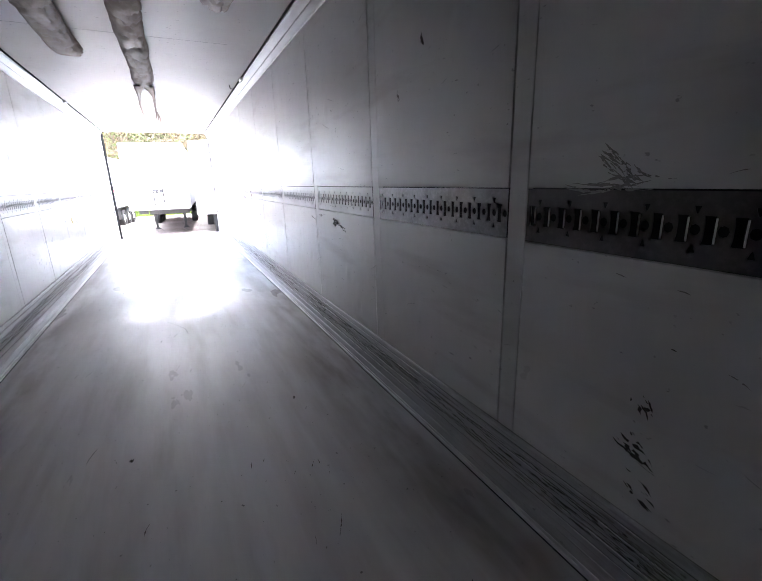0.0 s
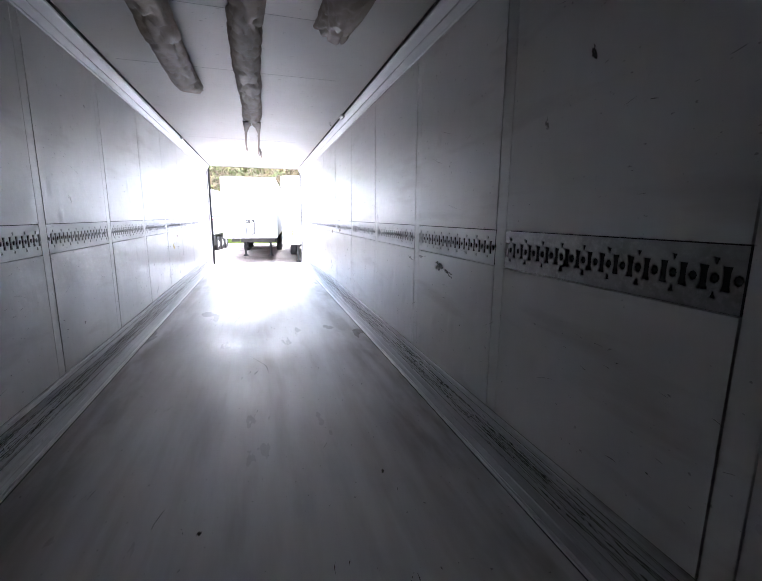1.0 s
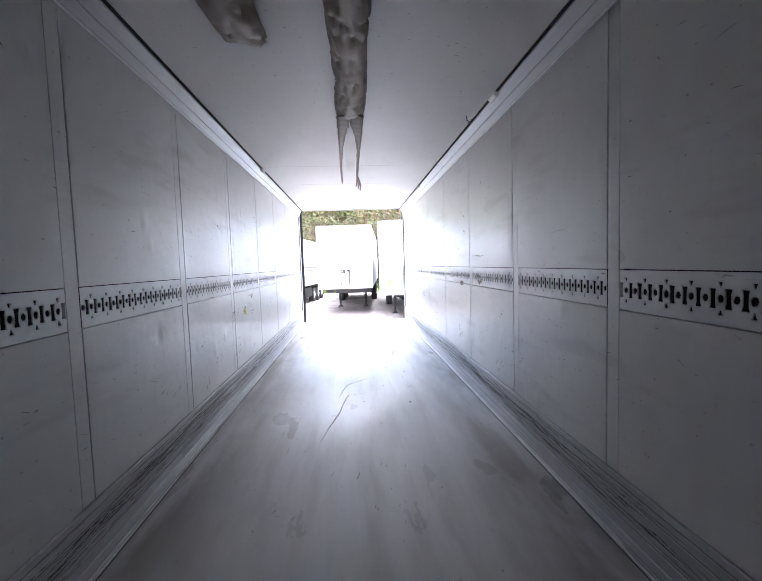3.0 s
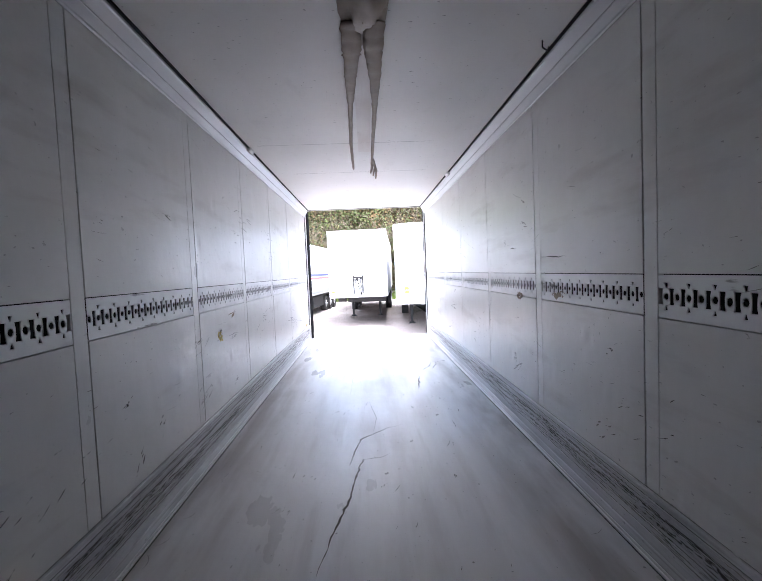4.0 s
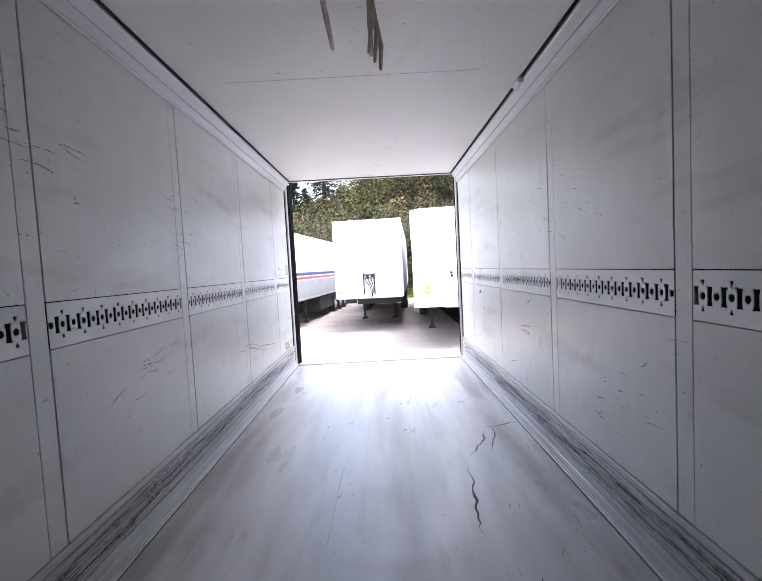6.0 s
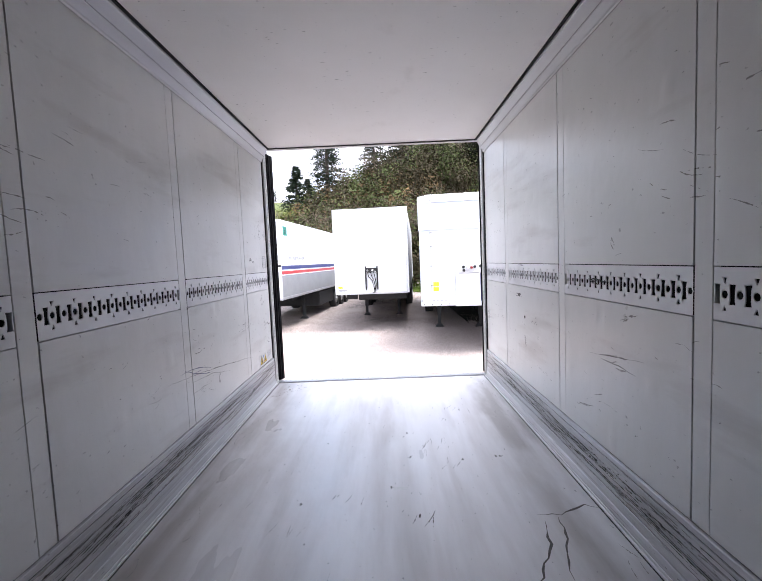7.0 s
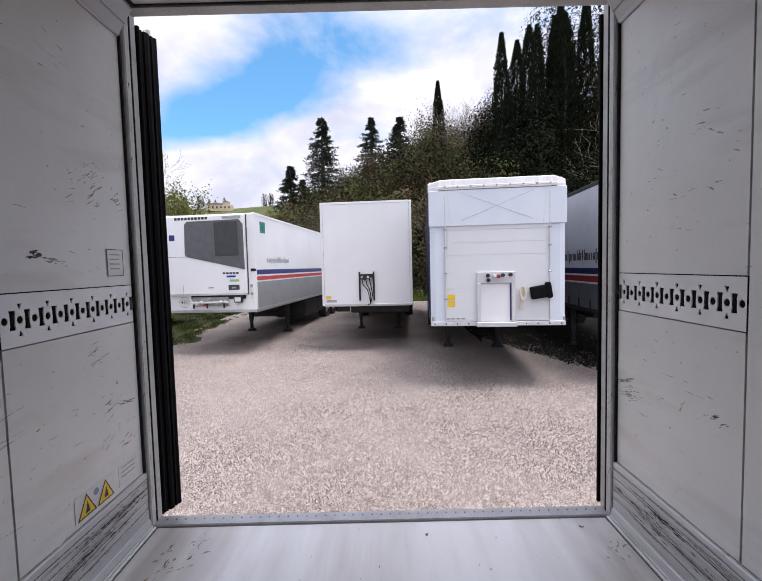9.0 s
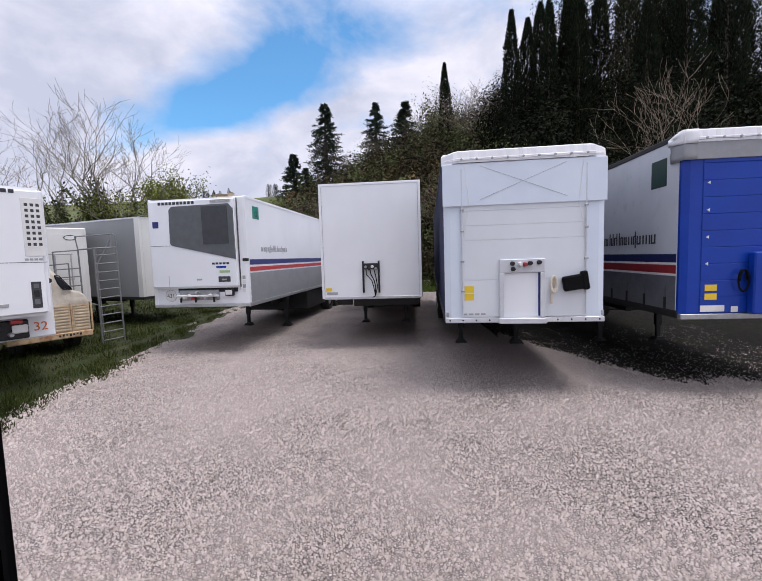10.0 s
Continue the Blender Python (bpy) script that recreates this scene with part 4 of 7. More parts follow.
E, W = 1, -1
MARKS = [
    (W, -5.03, 2.075, SCUFF_YELLOW, 0.11, (0.04, 0.016), 6, 0.022, 0.1), (W, -5.05, 2.08, SCUFF, 0.07, (0.05, 0.03), 6, 0.009, 0.5),
    (W, -4.69, 2.225, SCUFF_BROWN, 0.12, (0.02, 0.006), 2, 0.010, 0.35), (W, -4.66, 2.03, SCUFF_GREY, 0.10, (0.05, 0.02), 4, 0.006, 0.3),
    (W, -4.69, 1.62, SCUFF, 0.07, (0.03, 0.03), 3, 0.006, 1.5), (W, -4.40, 2.955, SCUFF_GREY, 0.05, (0.02, 0.01), 2, 0.006, 0.1),
    (W, -8.52, 2.65, SCUFF_GREY, 0.10, (0.02, 0.02), 2, 0.006, -1.2), (W, -8.08, 3.38, SCUFF, 0.04, (0.01, 0.01), 2, 0.006, -0.5),
    (W, -8.53, 1.756, SCUFF, 0.025, (0.01, 0.01), 2, 0.012, 0.0), (W, -6.03, 1.735, SCUFF, 0.06, (0.04, 0.03), 4, 0.008, 1.0),
    (W, -6.26, 1.615, SCUFF, 0.05, (0.04, 0.03), 3, 0.008, 1.2), (W, -5.82, 2.95, SCUFF, 0.06, (0.03, 0.01), 3, 0.005, -0.1),
    (W, -6.34, 1.95, SCUFF, 0.08, (0.02, 0.01), 2, 0.006, 0.4), (W, -1.83, 1.85, SCUFF_BLUE, 0.36, (0.06, 0.006), 1, 0.0038, -0.10),
    (W, -1.76, 1.98, SCUFF, 0.12, (0.16, 0.015), 1, 0.003, -0.1), (W, -1.69, 1.69, SCUFF_GREY, 0.16, (0.14, 0.02), 2, 0.003, -0.2),
    (W, -1.48, 1.70, SCUFF_GREY, 0.16, (0.01, 0.01), 2, 0.007, 3.0), (W, -0.585, 2.628, SCUFF, 0.05, (0.025, 0.012), 5, 0.012, 0.0),
    (W, -0.50, 2.605, SCUFF_GREY, 0.13, (0.01, 0.004), 2, 0.006, -0.25), (W, -0.112, 2.92, SCUFF_GREY, 0.05, (0.03, 0.06), 7, 0.005, 0.6),
    (W, -0.26, 2.93, SCUFF_GREY, 0.06, (0.05, 0.05), 7, 0.005, 0.8), (W, -0.20, 1.95, SCUFF_GREY, 0.05, (0.06, 0.09), 9, 0.006, 0.4),
    (W, -0.30, 2.2, SCUFF_GREY, 0.06, (0.05, 0.03), 4, 0.004, 0.4),
    (E, -5.77, 2.352, SCUFF_BROWN, 0.13, (0.025, 0.006), 5, 0.020, -0.05), (E, -5.10, 2.312, SCUFF_BROWN, 0.12, (0.03, 0.006), 5, 0.018, 0.0),
    (E, -5.10, 2.305, SCUFF, 0.09, (0.05, 0.006), 3, 0.006, 0.0), (E, -6.40, 2.142, SCUFF, 0.12, (0.02, 0.008), 2, 0.006, 0.0),
    (E, -6.33, 2.10, SCUFF, 0.05, (0.05, 0.02), 6, 0.005, -0.3), (E, -6.25, 1.65, SCUFF_GREY, 0.05, (0.08, 0.05), 7, 0.006, -0.5),
    (E, -4.96, 1.77, SCUFF_GREY, 0.06, (0.03, 0.03), 3, 0.008, 1.5), (E, -8.63, 2.178, SCUFF_RED, 0.05, (0.015, 0.005), 2, 0.010, 0.0),
    (E, -8.60, 2.37, SCUFF_GREY, 0.05, (0.03, 0.01), 4, 0.010, 0.5), (E, -8.85, 2.22, SCUFF, 0.05, (0.04, 0.006), 3, 0.006, 0.1),
    (E, -9.10, 2.255, SCUFF_GREY, 0.14, (0.01, 0.01), 3, 0.012, -0.35), (E, -9.42, 2.215, SCUFF, 0.08, (0.025, 0.008), 7, 0.020, -0.1),
    (E, -9.56, 2.19, SCUFF, 0.14, (0.02, 0.005), 2, 0.008, 0.2), (E, -10.67, 3.14, SCUFF, 0.05, (0.008, 0.008), 3, 0.012, 2.0),
    (E, -10.44, 2.94, SCUFF_GREY, 0.05, (0.006, 0.006), 2, 0.010, 3.0), (E, -11.69, 2.55, SCUFF_GREY, 0.05, (0.06, 0.03), 46, 0.005, 0.7),
    (E, -11.64, 2.50, SCUFF_GREY, 0.20, (0.10, 0.006), 8, 0.005, 0.0), (E, -11.84, 1.74, SCUFF, 0.09, (0.03, 0.02), 5, 0.010, 0.5),
    (E, -11.84, 1.88, SCUFF, 0.04, (0.02, 0.03), 4, 0.010, 1.2), (E, -11.86, 1.62, SCUFF, 0.05, (0.05, 0.03), 6, 0.006, 0.5),
    (E, -2.40, 2.405, SCUFF, 0.16, (0.05, 0.008), 4, 0.006, 0.05), (E, -2.54, 2.60, SCUFF_GREY, 0.05, (0.01, 0.01), 2, 0.008, 1.0),
    (E, -1.11, 2.228, SCUFF, 0.10, (0.03, 0.006), 5, 0.012, 0.02), (E, -1.24, 2.05, SCUFF, 0.04, (0.015, 0.008), 4, 0.012, -0.6),
    (E, -1.25, 1.86, SCUFF_GREY, 0.10, (0.006, 0.01), 2, 0.006, 3.0), (E, -1.46, 2.04, SCUFF_GREY, 0.06, (0.06, 0.03), 4, 0.006, -0.4),
    (E, -2.67, 2.235, SCUFF_GREY, 0.10, (0.06, 0.02), 2, 0.006, -0.5), (E, -2.55, 2.00, SCUFF_GREY, 0.22, (0.12, 0.04), 2, 0.005, -0.15),
    (E, -0.456, 1.955, SCUFF_GREY, 0.08, (0.006, 0.01), 1, 0.004, -2.0), (E, -0.62, 1.965, SCUFF, 0.05, (0.04, 0.02), 4, 0.004, -0.3),
    (E, -0.12, 1.90, SCUFF_GREY, 0.09, (0.03, 0.03), 4, 0.004, -0.2), (E, -4.78, 2.75, SCUFF_GREY, 0.04, (0.02, 0.03), 3, 0.008, 0.6),
    (E, -5.01, 1.70, SCUFF_GREY, 0.10, (0.1, 0.03), 6, 0.006, -0.5), (E, -5.22, 2.87, SCUFF_GREY, 0.10, (0.04, 0.01), 3, 0.005, 0.4),
    (E, -5.22, 3.05, SCUFF_GREY, 0.05, (0.03, 0.01), 3, 0.012, 0.4),
    (W, -0.32, 2.96, SCUFF_GREY, 0.045, (0.14, 0.07), 22, 0.003, 0.5), (W, -0.22, 2.90, SCUFF, 0.03, (0.08, 0.05), 6, 0.0025, 0.6),
    (W, -0.24, 1.80, SCUFF_GREY, 0.03, (0.09, 0.05), 12, 0.0022, 0.5), (W, -0.28, 2.16, SCUFF_GREY, 0.12, (0.03, 0.01), 3, 0.0025, 0.2),
    (W, -0.22, 1.93, SCUFF_GREY, 0.10, (0.02, 0.01), 2, 0.002, 0.25), (W, -0.42, 3.42, SCUFF_GREY, 0.05, (0.10, 0.05), 6, 0.002, -0.4),
    (W, -0.11, 1.925, SCUFF, 0.09, (0.03, 0.006), 3, 0.0028, -0.2), (W, -0.12, 1.74, SCUFF, 0.035, (0.05, 0.025), 8, 0.0035, 0.2),
    (W, -0.9, 2.02, SCUFF_GREY, 0.20, (0.20, 0.05), 5, 0.002, 0.1),
    (E, -0.10, 1.93, SCUFF_GREY, 0.12, (0.03, 0.04), 8, 0.004, -0.25), (E, -0.50, 2.95, SCUFF_GREY, 0.04, (0.25, 0.25), 16, 0.004, 0.3),
    (W, -5.40, 2.10, SCUFF, 0.10, (0.10, 0.06), 5, 0.004, 0.3), (W, -5.30, 1.75, SCUFF_GREY, 0.10, (0.20, 0.10), 12, 0.006, 0.3),
    (W, -4.30, 2.95, SCUFF_GREY, 0.16, (0.30, 0.25), 12, 0.005, -0.1), (W, -3.6, 2.05, SCUFF_GREY, 0.12, (0.30, 0.10), 10, 0.005, 0.2),
    (W, -6.9, 1.75, SCUFF, 0.06, (0.30, 0.14), 8, 0.003, 0.4), (W, -3.1, 3.0, SCUFF_GREY, 0.18, (0.30, 0.30), 10, 0.004, -0.05),
    (E, -3.8, 1.85, SCUFF_GREY, 0.10, (0.30, 0.14), 12, 0.006, -0.3), (E, -6.6, 1.80, SCUFF, 0.06, (0.30, 0.15), 8, 0.003, -0.4),
    (E, -3.2, 2.9, SCUFF_GREY, 0.10, (0.35, 0.30), 12, 0.004, 0.2), (E, -2.2, 1.72, SCUFF_GREY, 0.16, (0.25, 0.07), 3, 0.004, -0.2),
]
for k, (s, y, z, mt, length, spread, count, width, lean) in enumerate(MARKS):
    thin = 0.55 if mt == SCUFF_GREY and width > 0.009 and y > -11 else 1.0
    wall_mark(s, y, z, mt, length, spread, count + 2, width * thin * 1.6, 11 + k, lean)
# long thin scratches drawn along the walls
for k, (s, mt, width, pts) in enumerate((
        (W, SCUFF, 0.0045, ((-2.25, 1.872), (-1.76, 1.826), (-1.2, 1.755), (-0.70, 1.686))),
        (W, SCUFF_GREY, 0.004, ((-1.95, 1.80), (-1.60, 1.775), (-1.25, 1.70))),
        (W, SCUFF_BROWN, 0.010, ((-4.82, 2.225), (-4.72, 2.240), (-4.62, 2.247))),
        (W, SCUFF, 0.006, ((-4.84, 2.048), (-4.70, 2.052), (-4.59, 2.043))),
        (E, SCUFF, 0.0045, ((-2.32, 1.998), (-2.59, 2.033), (-2.80, 2.055))),
        (E, SCUFF, 0.004, ((-2.42, 1.990), (-2.60, 1.990), (-2.74, 1.976))),
        (E, SCUFF_GREY, 0.006, ((-5.00, 3.150), (-5.08, 3.115), (-5.17, 3.090))),
        (E, SCUFF, 0.007, ((-4.90, 2.697), (-4.98, 2.700), (-5.04, 2.692))),
        (E, SCUFF, 0.007, ((-5.52, 2.610), (-5.70, 2.600), (-5.88, 2.597))))):
    part("long_scratch", ribbon([(s * HALF, y, z) for y, z in pts], width, (-s, 0, 0), 0.0035, 60 + k), mt, wall_west if s < 0 else wall_east)
# small dents and scars on the ceiling
for k in range(12):
    strokes("ceiling_mark", SCUFF_GREY, ceiling, (0, -0.6 - 1.05 * k, CEIL_Z + 0.0006), (0, 0, -1), (1, 0.1, 0), 0.035, (0.95, 0.5), 12, 0.007, 900 + k)
# fine scratches and dents scattered over each panel
rs = random.Random(21)
for side in (-1, 1):
    for k in range(11):
        mid_y = -0.4 - 1.17 * k if k else -0.37
        for z, dz in ((1.95, 0.30), (3.05, 0.50)):
            for mt, count, ln, wd in ((SCUFF_GREY, 9, 0.045, 0.0035), (SCUFF, 4, 0.020, 0.005), (SCUFF_GREY, 3, 0.14, 0.0025)):
                wall_mark(side, mid_y, z, mt, ln, (0.48 if k else 0.28, dz), count, wd, rs.randint(0, 9999), rs.uniform(-0.35, 0.35))
# scrapes along the ribbed kick plates
for side in (-1, 1):
    wl = wall_west if side < 0 else wall_east
    for k in range(13):
        for mt, count, ln, wd, high in ((SCUFF, 12, 0.30, 0.010, 0.045), (SCUFF, 14, 0.60, 0.0045, 0.060), (SCUFF_GREY, 14, 0.40, 0.010, 0.08), (SCUFF, 8, 0.05, 0.007, 0.06), (PAPER, 12, 0.40, 0.003, 0.08)):
            strokes("kick_scrape", mt, wl, (side * (HALF - 0.0163), -0.6 - 1.0 * k, FLOOR_Z + 0.190), (-side, 0, 0), (0, 1, 0), ln, (0.5, high), count, wd, rs.randint(0, 9999), 0.015)


def floor_crack(points, width, seed, material=None):
    part("crack", ribbon([(x, y, FLOOR_Z) for x, y in points], width, (0, 0, 1), 0.0012, seed), material or CRACK, floor)


floor_crack([(0.097, -5.45), (0.02, -5.50), (-0.10, -5.51), (-0.15, -5.79), (-0.18, -6.04), (-0.26, -6.4), (-0.30, -6.62)], 0.014, 1)
floor_crack([(0.52, -3.87), (0.56, -3.55), (0.60, -3.31), (0.585, -3.2)], 0.017, 2)
floor_crack([(0.83, -2.555), (0.95, -2.56), (1.11, -2.486), (1.17, -2.51)], 0.012, 3)
floor_crack([(0.846, -2.595), (0.812, -2.772), (0.76, -2.86), (0.70, -2.97), (0.66, -3.02)], 0.014, 4)
floor_crack([(0.932, -2.58), (0.908, -2.744), (0.855, -2.838), (0.817, -2.99)], 0.014, 14)
strokes("paint_spot", PAPER, floor, (0.135, -2.261, FLOOR_Z - 0.0004), (0, 0, 1), (1, 0, 0), 0.09, (0.006, 0.008), 4, 0.022, 77)
floor_crack([(-0.20, -5.6), (-0.12, -5.17), (0.1, -4.95), (0.22, -4.9)], 0.012, 5)
floor_crack([(-0.02, -5.05), (0.02, -4.7), (-0.05, -4.2)], 0.004, 6, SCUFF_GREY)
floor_crack([(-0.1, -8.0), (0.05, -8.3), (0.07, -8.5)], 0.005, 7)
floor_crack([(-0.25, -4.0), (-0.24, -3.2), (-0.2, -2.9)], 0.003, 8, SCUFF_GREY)
for x, y in ((-0.257, -10.3), (0.62, -10.09), (0.06, -5.736), (0.28, -5.25), (0.5, -5.82), (0.377, -4.467), (0.584, -4.705), (0.827, -1.912), (0.21, -1.883), (0.21, -1.495), (0.226, -2.534), (-0.432, -2.389), (0.792, -1.905), (0.556, -1.94), (0.084, -2.25), (0.225, -0.10), (1.01, -0.07), (-0.9, -0.24)):
    strokes("floor_mark", SCUFF, floor, (x, y, FLOOR_Z - 0.0004), (0, 0, 1), (0.3, 1, 0), 0.03, (0.008, 0.008), 4, 0.012, int(1000 + 100 * y))
for k in range(90):
    x, y = random.uniform(-0.8, 0.8), random.uniform(-12, -0.3)
    strokes("floor_mark", random.choice((CRACK, SCUFF_GREY, SCUFF)), floor, (x, y, FLOOR_Z - 0.0004), (0, 0, 1), (0.3, 1, 0), random.uniform(0.015, 0.12), (0.03, 0.10), random.randint(1, 4), random.uniform(0.002, 0.006), 300 + k)

for k, (x, y) in enumerate(((-1.00, -0.20), (-0.88, -0.16), (-1.06, -0.42), (1.08, -0.25), (-0.95, -0.32))):
    strokes("dirt_smear", SCUFF_BROWN if k % 2 == 0 else SCUFF_GREY, floor, (x, y, FLOOR_Z - 0.0003), (0, 0, 1), (0.5, 1, 0), 0.05, (0.07, 0.06), 9, 0.012, 640 + k, 0.9)
for k, (x, y, sx_, sy_) in enumerate(((-1.08, -1.2, 0.5, 0.05), (1.08, -1.0, 0.5, 0.06), (-1.08, -3.0, 0.9, 0.06), (1.08, -3.2, 0.9, 0.06), (-1.08, -6.0, 1.2, 0.06), (1.08, -6.5, 1.2, 0.06))):
    strokes("dirt_streak", SCUFF_GREY, floor, (x, y, FLOOR_Z - 0.0004), (0, 0, 1), (0.2, 1, 0), 0.09, (sx_, sy_), 14, 0.005, 700 + k, 0.9)

# stickers by the door
BLUE_PALE_2 = simple("pale_blue_symbol", (0.20, 0.32, 0.45), 0.5)
st = thing("warning_sticker", pose(-HALF + 0.0012, -0.33, 1.585) @ Matrix.Diagonal((1, 1.12, 1.1, 1)), "white sticker with two yellow warning triangles beside the door", "sticker")
box("sheet", -0.001, 0.0005, -0.130, 0.090, -0.05, 0.05, PAPER, st, 0.0)
bm = bmesh.new()
bmesh.ops.create_cone(bm, cap_ends=True, segments=16, radius1=0.014, radius2=0.014, depth=0.0008, matrix=pose(0.0014, -0.020, 0.022, 0, 90, 0))
part("round_symbol", bm, BLUE_PALE_2, st)


def flat_triangle(name, x, c, half, z0, z1, material):
    bm = bmesh.new()
    bm.faces.new([bm.verts.new((x, c - half, z0)), bm.verts.new((x, c + half, z0)), bm.verts.new((x, c, z1))])
    part(name, bm, material, st)


for c in (-0.072, 0.032):
    flat_triangle("triangle_rim", 0.0016, c, 0.050, -0.044, 0.044, INK)
    flat_triangle("triangle", 0.0022, c, 0.041, -0.039, 0.034, YELLOW)
    flat_triangle("symbol", 0.0028, c + 0.002, 0.012, -0.030, 0.014, INK)
st2 = thing("paper_label", pose(-HALF + 0.0012, -0.13, 2.60), "faded white paper label on the wall panel", "label")
box("sheet", -0.001, 0.0006, -0.055, 0.055, -0.06, 0.06, PAPER, st2, 0.0)
for y0, y1, z0, z1 in ((-0.056, 0.056, 0.060, 0.063), (-0.056, 0.056, -0.063, -0.060), (-0.058, -0.055, -0.063, 0.063), (0.055, 0.058, -0.063, 0.063)):
    box("label_rim", 0.0007, 0.0014, y0, y1, z0, z1, INK, st2, 0.0)
for k in range(4):
    box("print_bar", 0.0007, 0.0012, -0.04, 0.03, 0.035 - 0.022 * k, 0.041 - 0.022 * k, GREY_INK, st2, 0.0)
st3 = thing("paper_label", pose(-HALF + 0.0012, -0.14, 1.590), "scratched white paper label above the kick plate", "label")
box("sheet", -0.001, 0.0006, -0.06, 0.09, -0.05, 0.05, PAPER, st3, 0.0)
for k in range(3):
    box("print_bar", 0.0007, 0.0012, -0.04, 0.06, 0.03 - 0.022 * k, 0.036 - 0.022 * k, GREY_INK, st3, 0.0)

# ---------------------------------------------------------------- the yard
def sheet(name, x0, x1, y0, y1, nx, ny, material, fz, label, category):
    xs = [x0 + (x1 - x0) * i / nx for i in range(nx + 1)]
    ys = [y0 + (y1 - y0) * j / ny for j in range(ny + 1)]
    verts = [(x, y, fz(x, y)) for y in ys for x in xs]
    faces = [(j * (nx + 1) + i, j * (nx + 1) + i + 1, (j + 1) * (nx + 1) + i + 1, (j + 1) * (nx + 1) + i) for j in range(ny) for i in range(nx)]
    return tagged(raw(name, verts, faces, material, smooth=True), label, category, kind="structure")


def grass_edge(y):
    return -6.1 - 0.10 * max(y - 4, 0) + 0.18 * math.sin(1.7 * y) + 0.10 * math.sin(4.3 * y + 1) + 0.30 * noise.noise(Vector((1.9 * y, 0, 4))) + 0.22 * noise.noise(Vector((5.3 * y, 0, 1))) + 0.14 * noise.noise(Vector((13 * y, 0, 7)))


def ground_height(x, y):
    bumps = 0.012 * math.sin(1.3 * x + 0.7 * y) + 0.010 * math.sin(2.1 * y - 0.8 * x)
    edge = min(max((grass_edge(y) - x) / 0.5, 0), 1) * 0.05 if y < 30 else 0
    return ground_z(x, y) + bumps + edge


sheet("ground", -60, 70, -30, 100, 130, 130, SOIL, lambda x, y: ground_height(x, y) - 0.03, "dark grassy earth rising to a wooded hill", "ground")
nx, ny = 60, 400
verts, faces = [], []
for j in range(ny + 1):
    y = -22 + 50 * j / ny
    lo = grass_edge(y)
    for i in range(nx + 1):
        x = lo + (30 - lo) * (i / nx) ** 1.6
        inside = min(1, (x - lo) / 0.6)
        verts.append((x, y, ground_height(x, y) - 0.05 + 0.055 * inside))
for j in range(ny):
    for i in range(nx):
        a = j * (nx + 1) + i
        faces.append((a, a + 1, a + nx + 2, a + nx + 1))
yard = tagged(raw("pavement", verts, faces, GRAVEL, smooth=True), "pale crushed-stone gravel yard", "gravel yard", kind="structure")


def stone_field(x, y, lift, name, label, seed):
    """Angular crushed stones at the given places: a five-sided foot under a short ridge."""
    rng = np.random.default_rng(seed)
    n = len(x)
    foot = [(math.cos(math.tau * k / 5), math.sin(math.tau * k / 5), -1.1) for k in range(5)]
    base = np.array(foot + [(0.12, 0.52, 0.62), (-0.14, -0.50, 0.52)])
    tri = [(0, 1, 5), (1, 2, 5), (2, 6, 5), (2, 3, 6), (3, 4, 6), (4, 0, 6), (0, 5, 6)]
    size = 0.0110 + 0.011 * rng.random(n) ** 1.8
    turn = rng.random(n) * math.tau
    squash = (0.72 + 0.56 * rng.random((n, 3))) * np.array([1, 1, 1.05])
    jit = 1 + 0.6 * (rng.random((n, 7, 1)) - 0.5)
    p = base[None] * jit * squash[:, None, :] * size[:, None, None]
    c, s = np.cos(turn)[:, None], np.sin(turn)[:, None]
    px = p[:, :, 0] * c - p[:, :, 1] * s + x[:, None]
    py = p[:, :, 0] * s + p[:, :, 1] * c + y[:, None]
    gz = np.array([ground_height(x[i], y[i]) for i in range(n)]) + lift
    v = np.stack([px, py, p[:, :, 2] + gz[:, None]], -1).reshape(-1, 3)
    f = (np.array(tri)[None] + 7 * np.arange(n)[:, None, None]).reshape(-1, 3)
    big_mesh(name, v, f, STONE, None, label, "gravel")


def stones(count, seed):
    """Loose stones over the gravel, denser near the trailer's door."""
    rng = np.random.default_rng(seed)
    y = 1.3 + 10.1 * rng.random(count) ** 1.5
    x = -6.2 - 0.05 * y + (12.8 + 0.3 * y) * rng.random(count)
    keep = np.array([x[i] > grass_edge(y[i]) - 0.25 for i in range(count)])
    stone_field(x[keep], y[keep], 0.012, "gravel_stones", "loose pale crushed stones on the yard", seed + 1)


def quads(points, ways, normals, length, width):
    """Small pointed leaves at points; ways and normals are unit rows."""
    side = np.cross(ways, normals)
    side /= np.linalg.norm(side, axis=1)[:, None] + 1e-9
    l, w = length[:, None], width[:, None]
    v = np.stack([points, points + ways * l * 0.45 + side * w * 0.5, points + ways * l, points + ways * l * 0.5 - side * w * 0.5], 1).reshape(-1, 3)
    f = np.arange(len(points) * 4).reshape(-1, 4)
    return v, f


def unit(a):
    return a / (np.linalg.norm(a, axis=1)[:, None] + 1e-9)


stones(98000, 4)


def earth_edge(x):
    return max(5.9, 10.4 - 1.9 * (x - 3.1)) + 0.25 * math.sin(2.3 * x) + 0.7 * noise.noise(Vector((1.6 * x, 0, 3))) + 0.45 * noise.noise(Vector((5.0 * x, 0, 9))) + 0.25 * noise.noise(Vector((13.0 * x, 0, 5)))


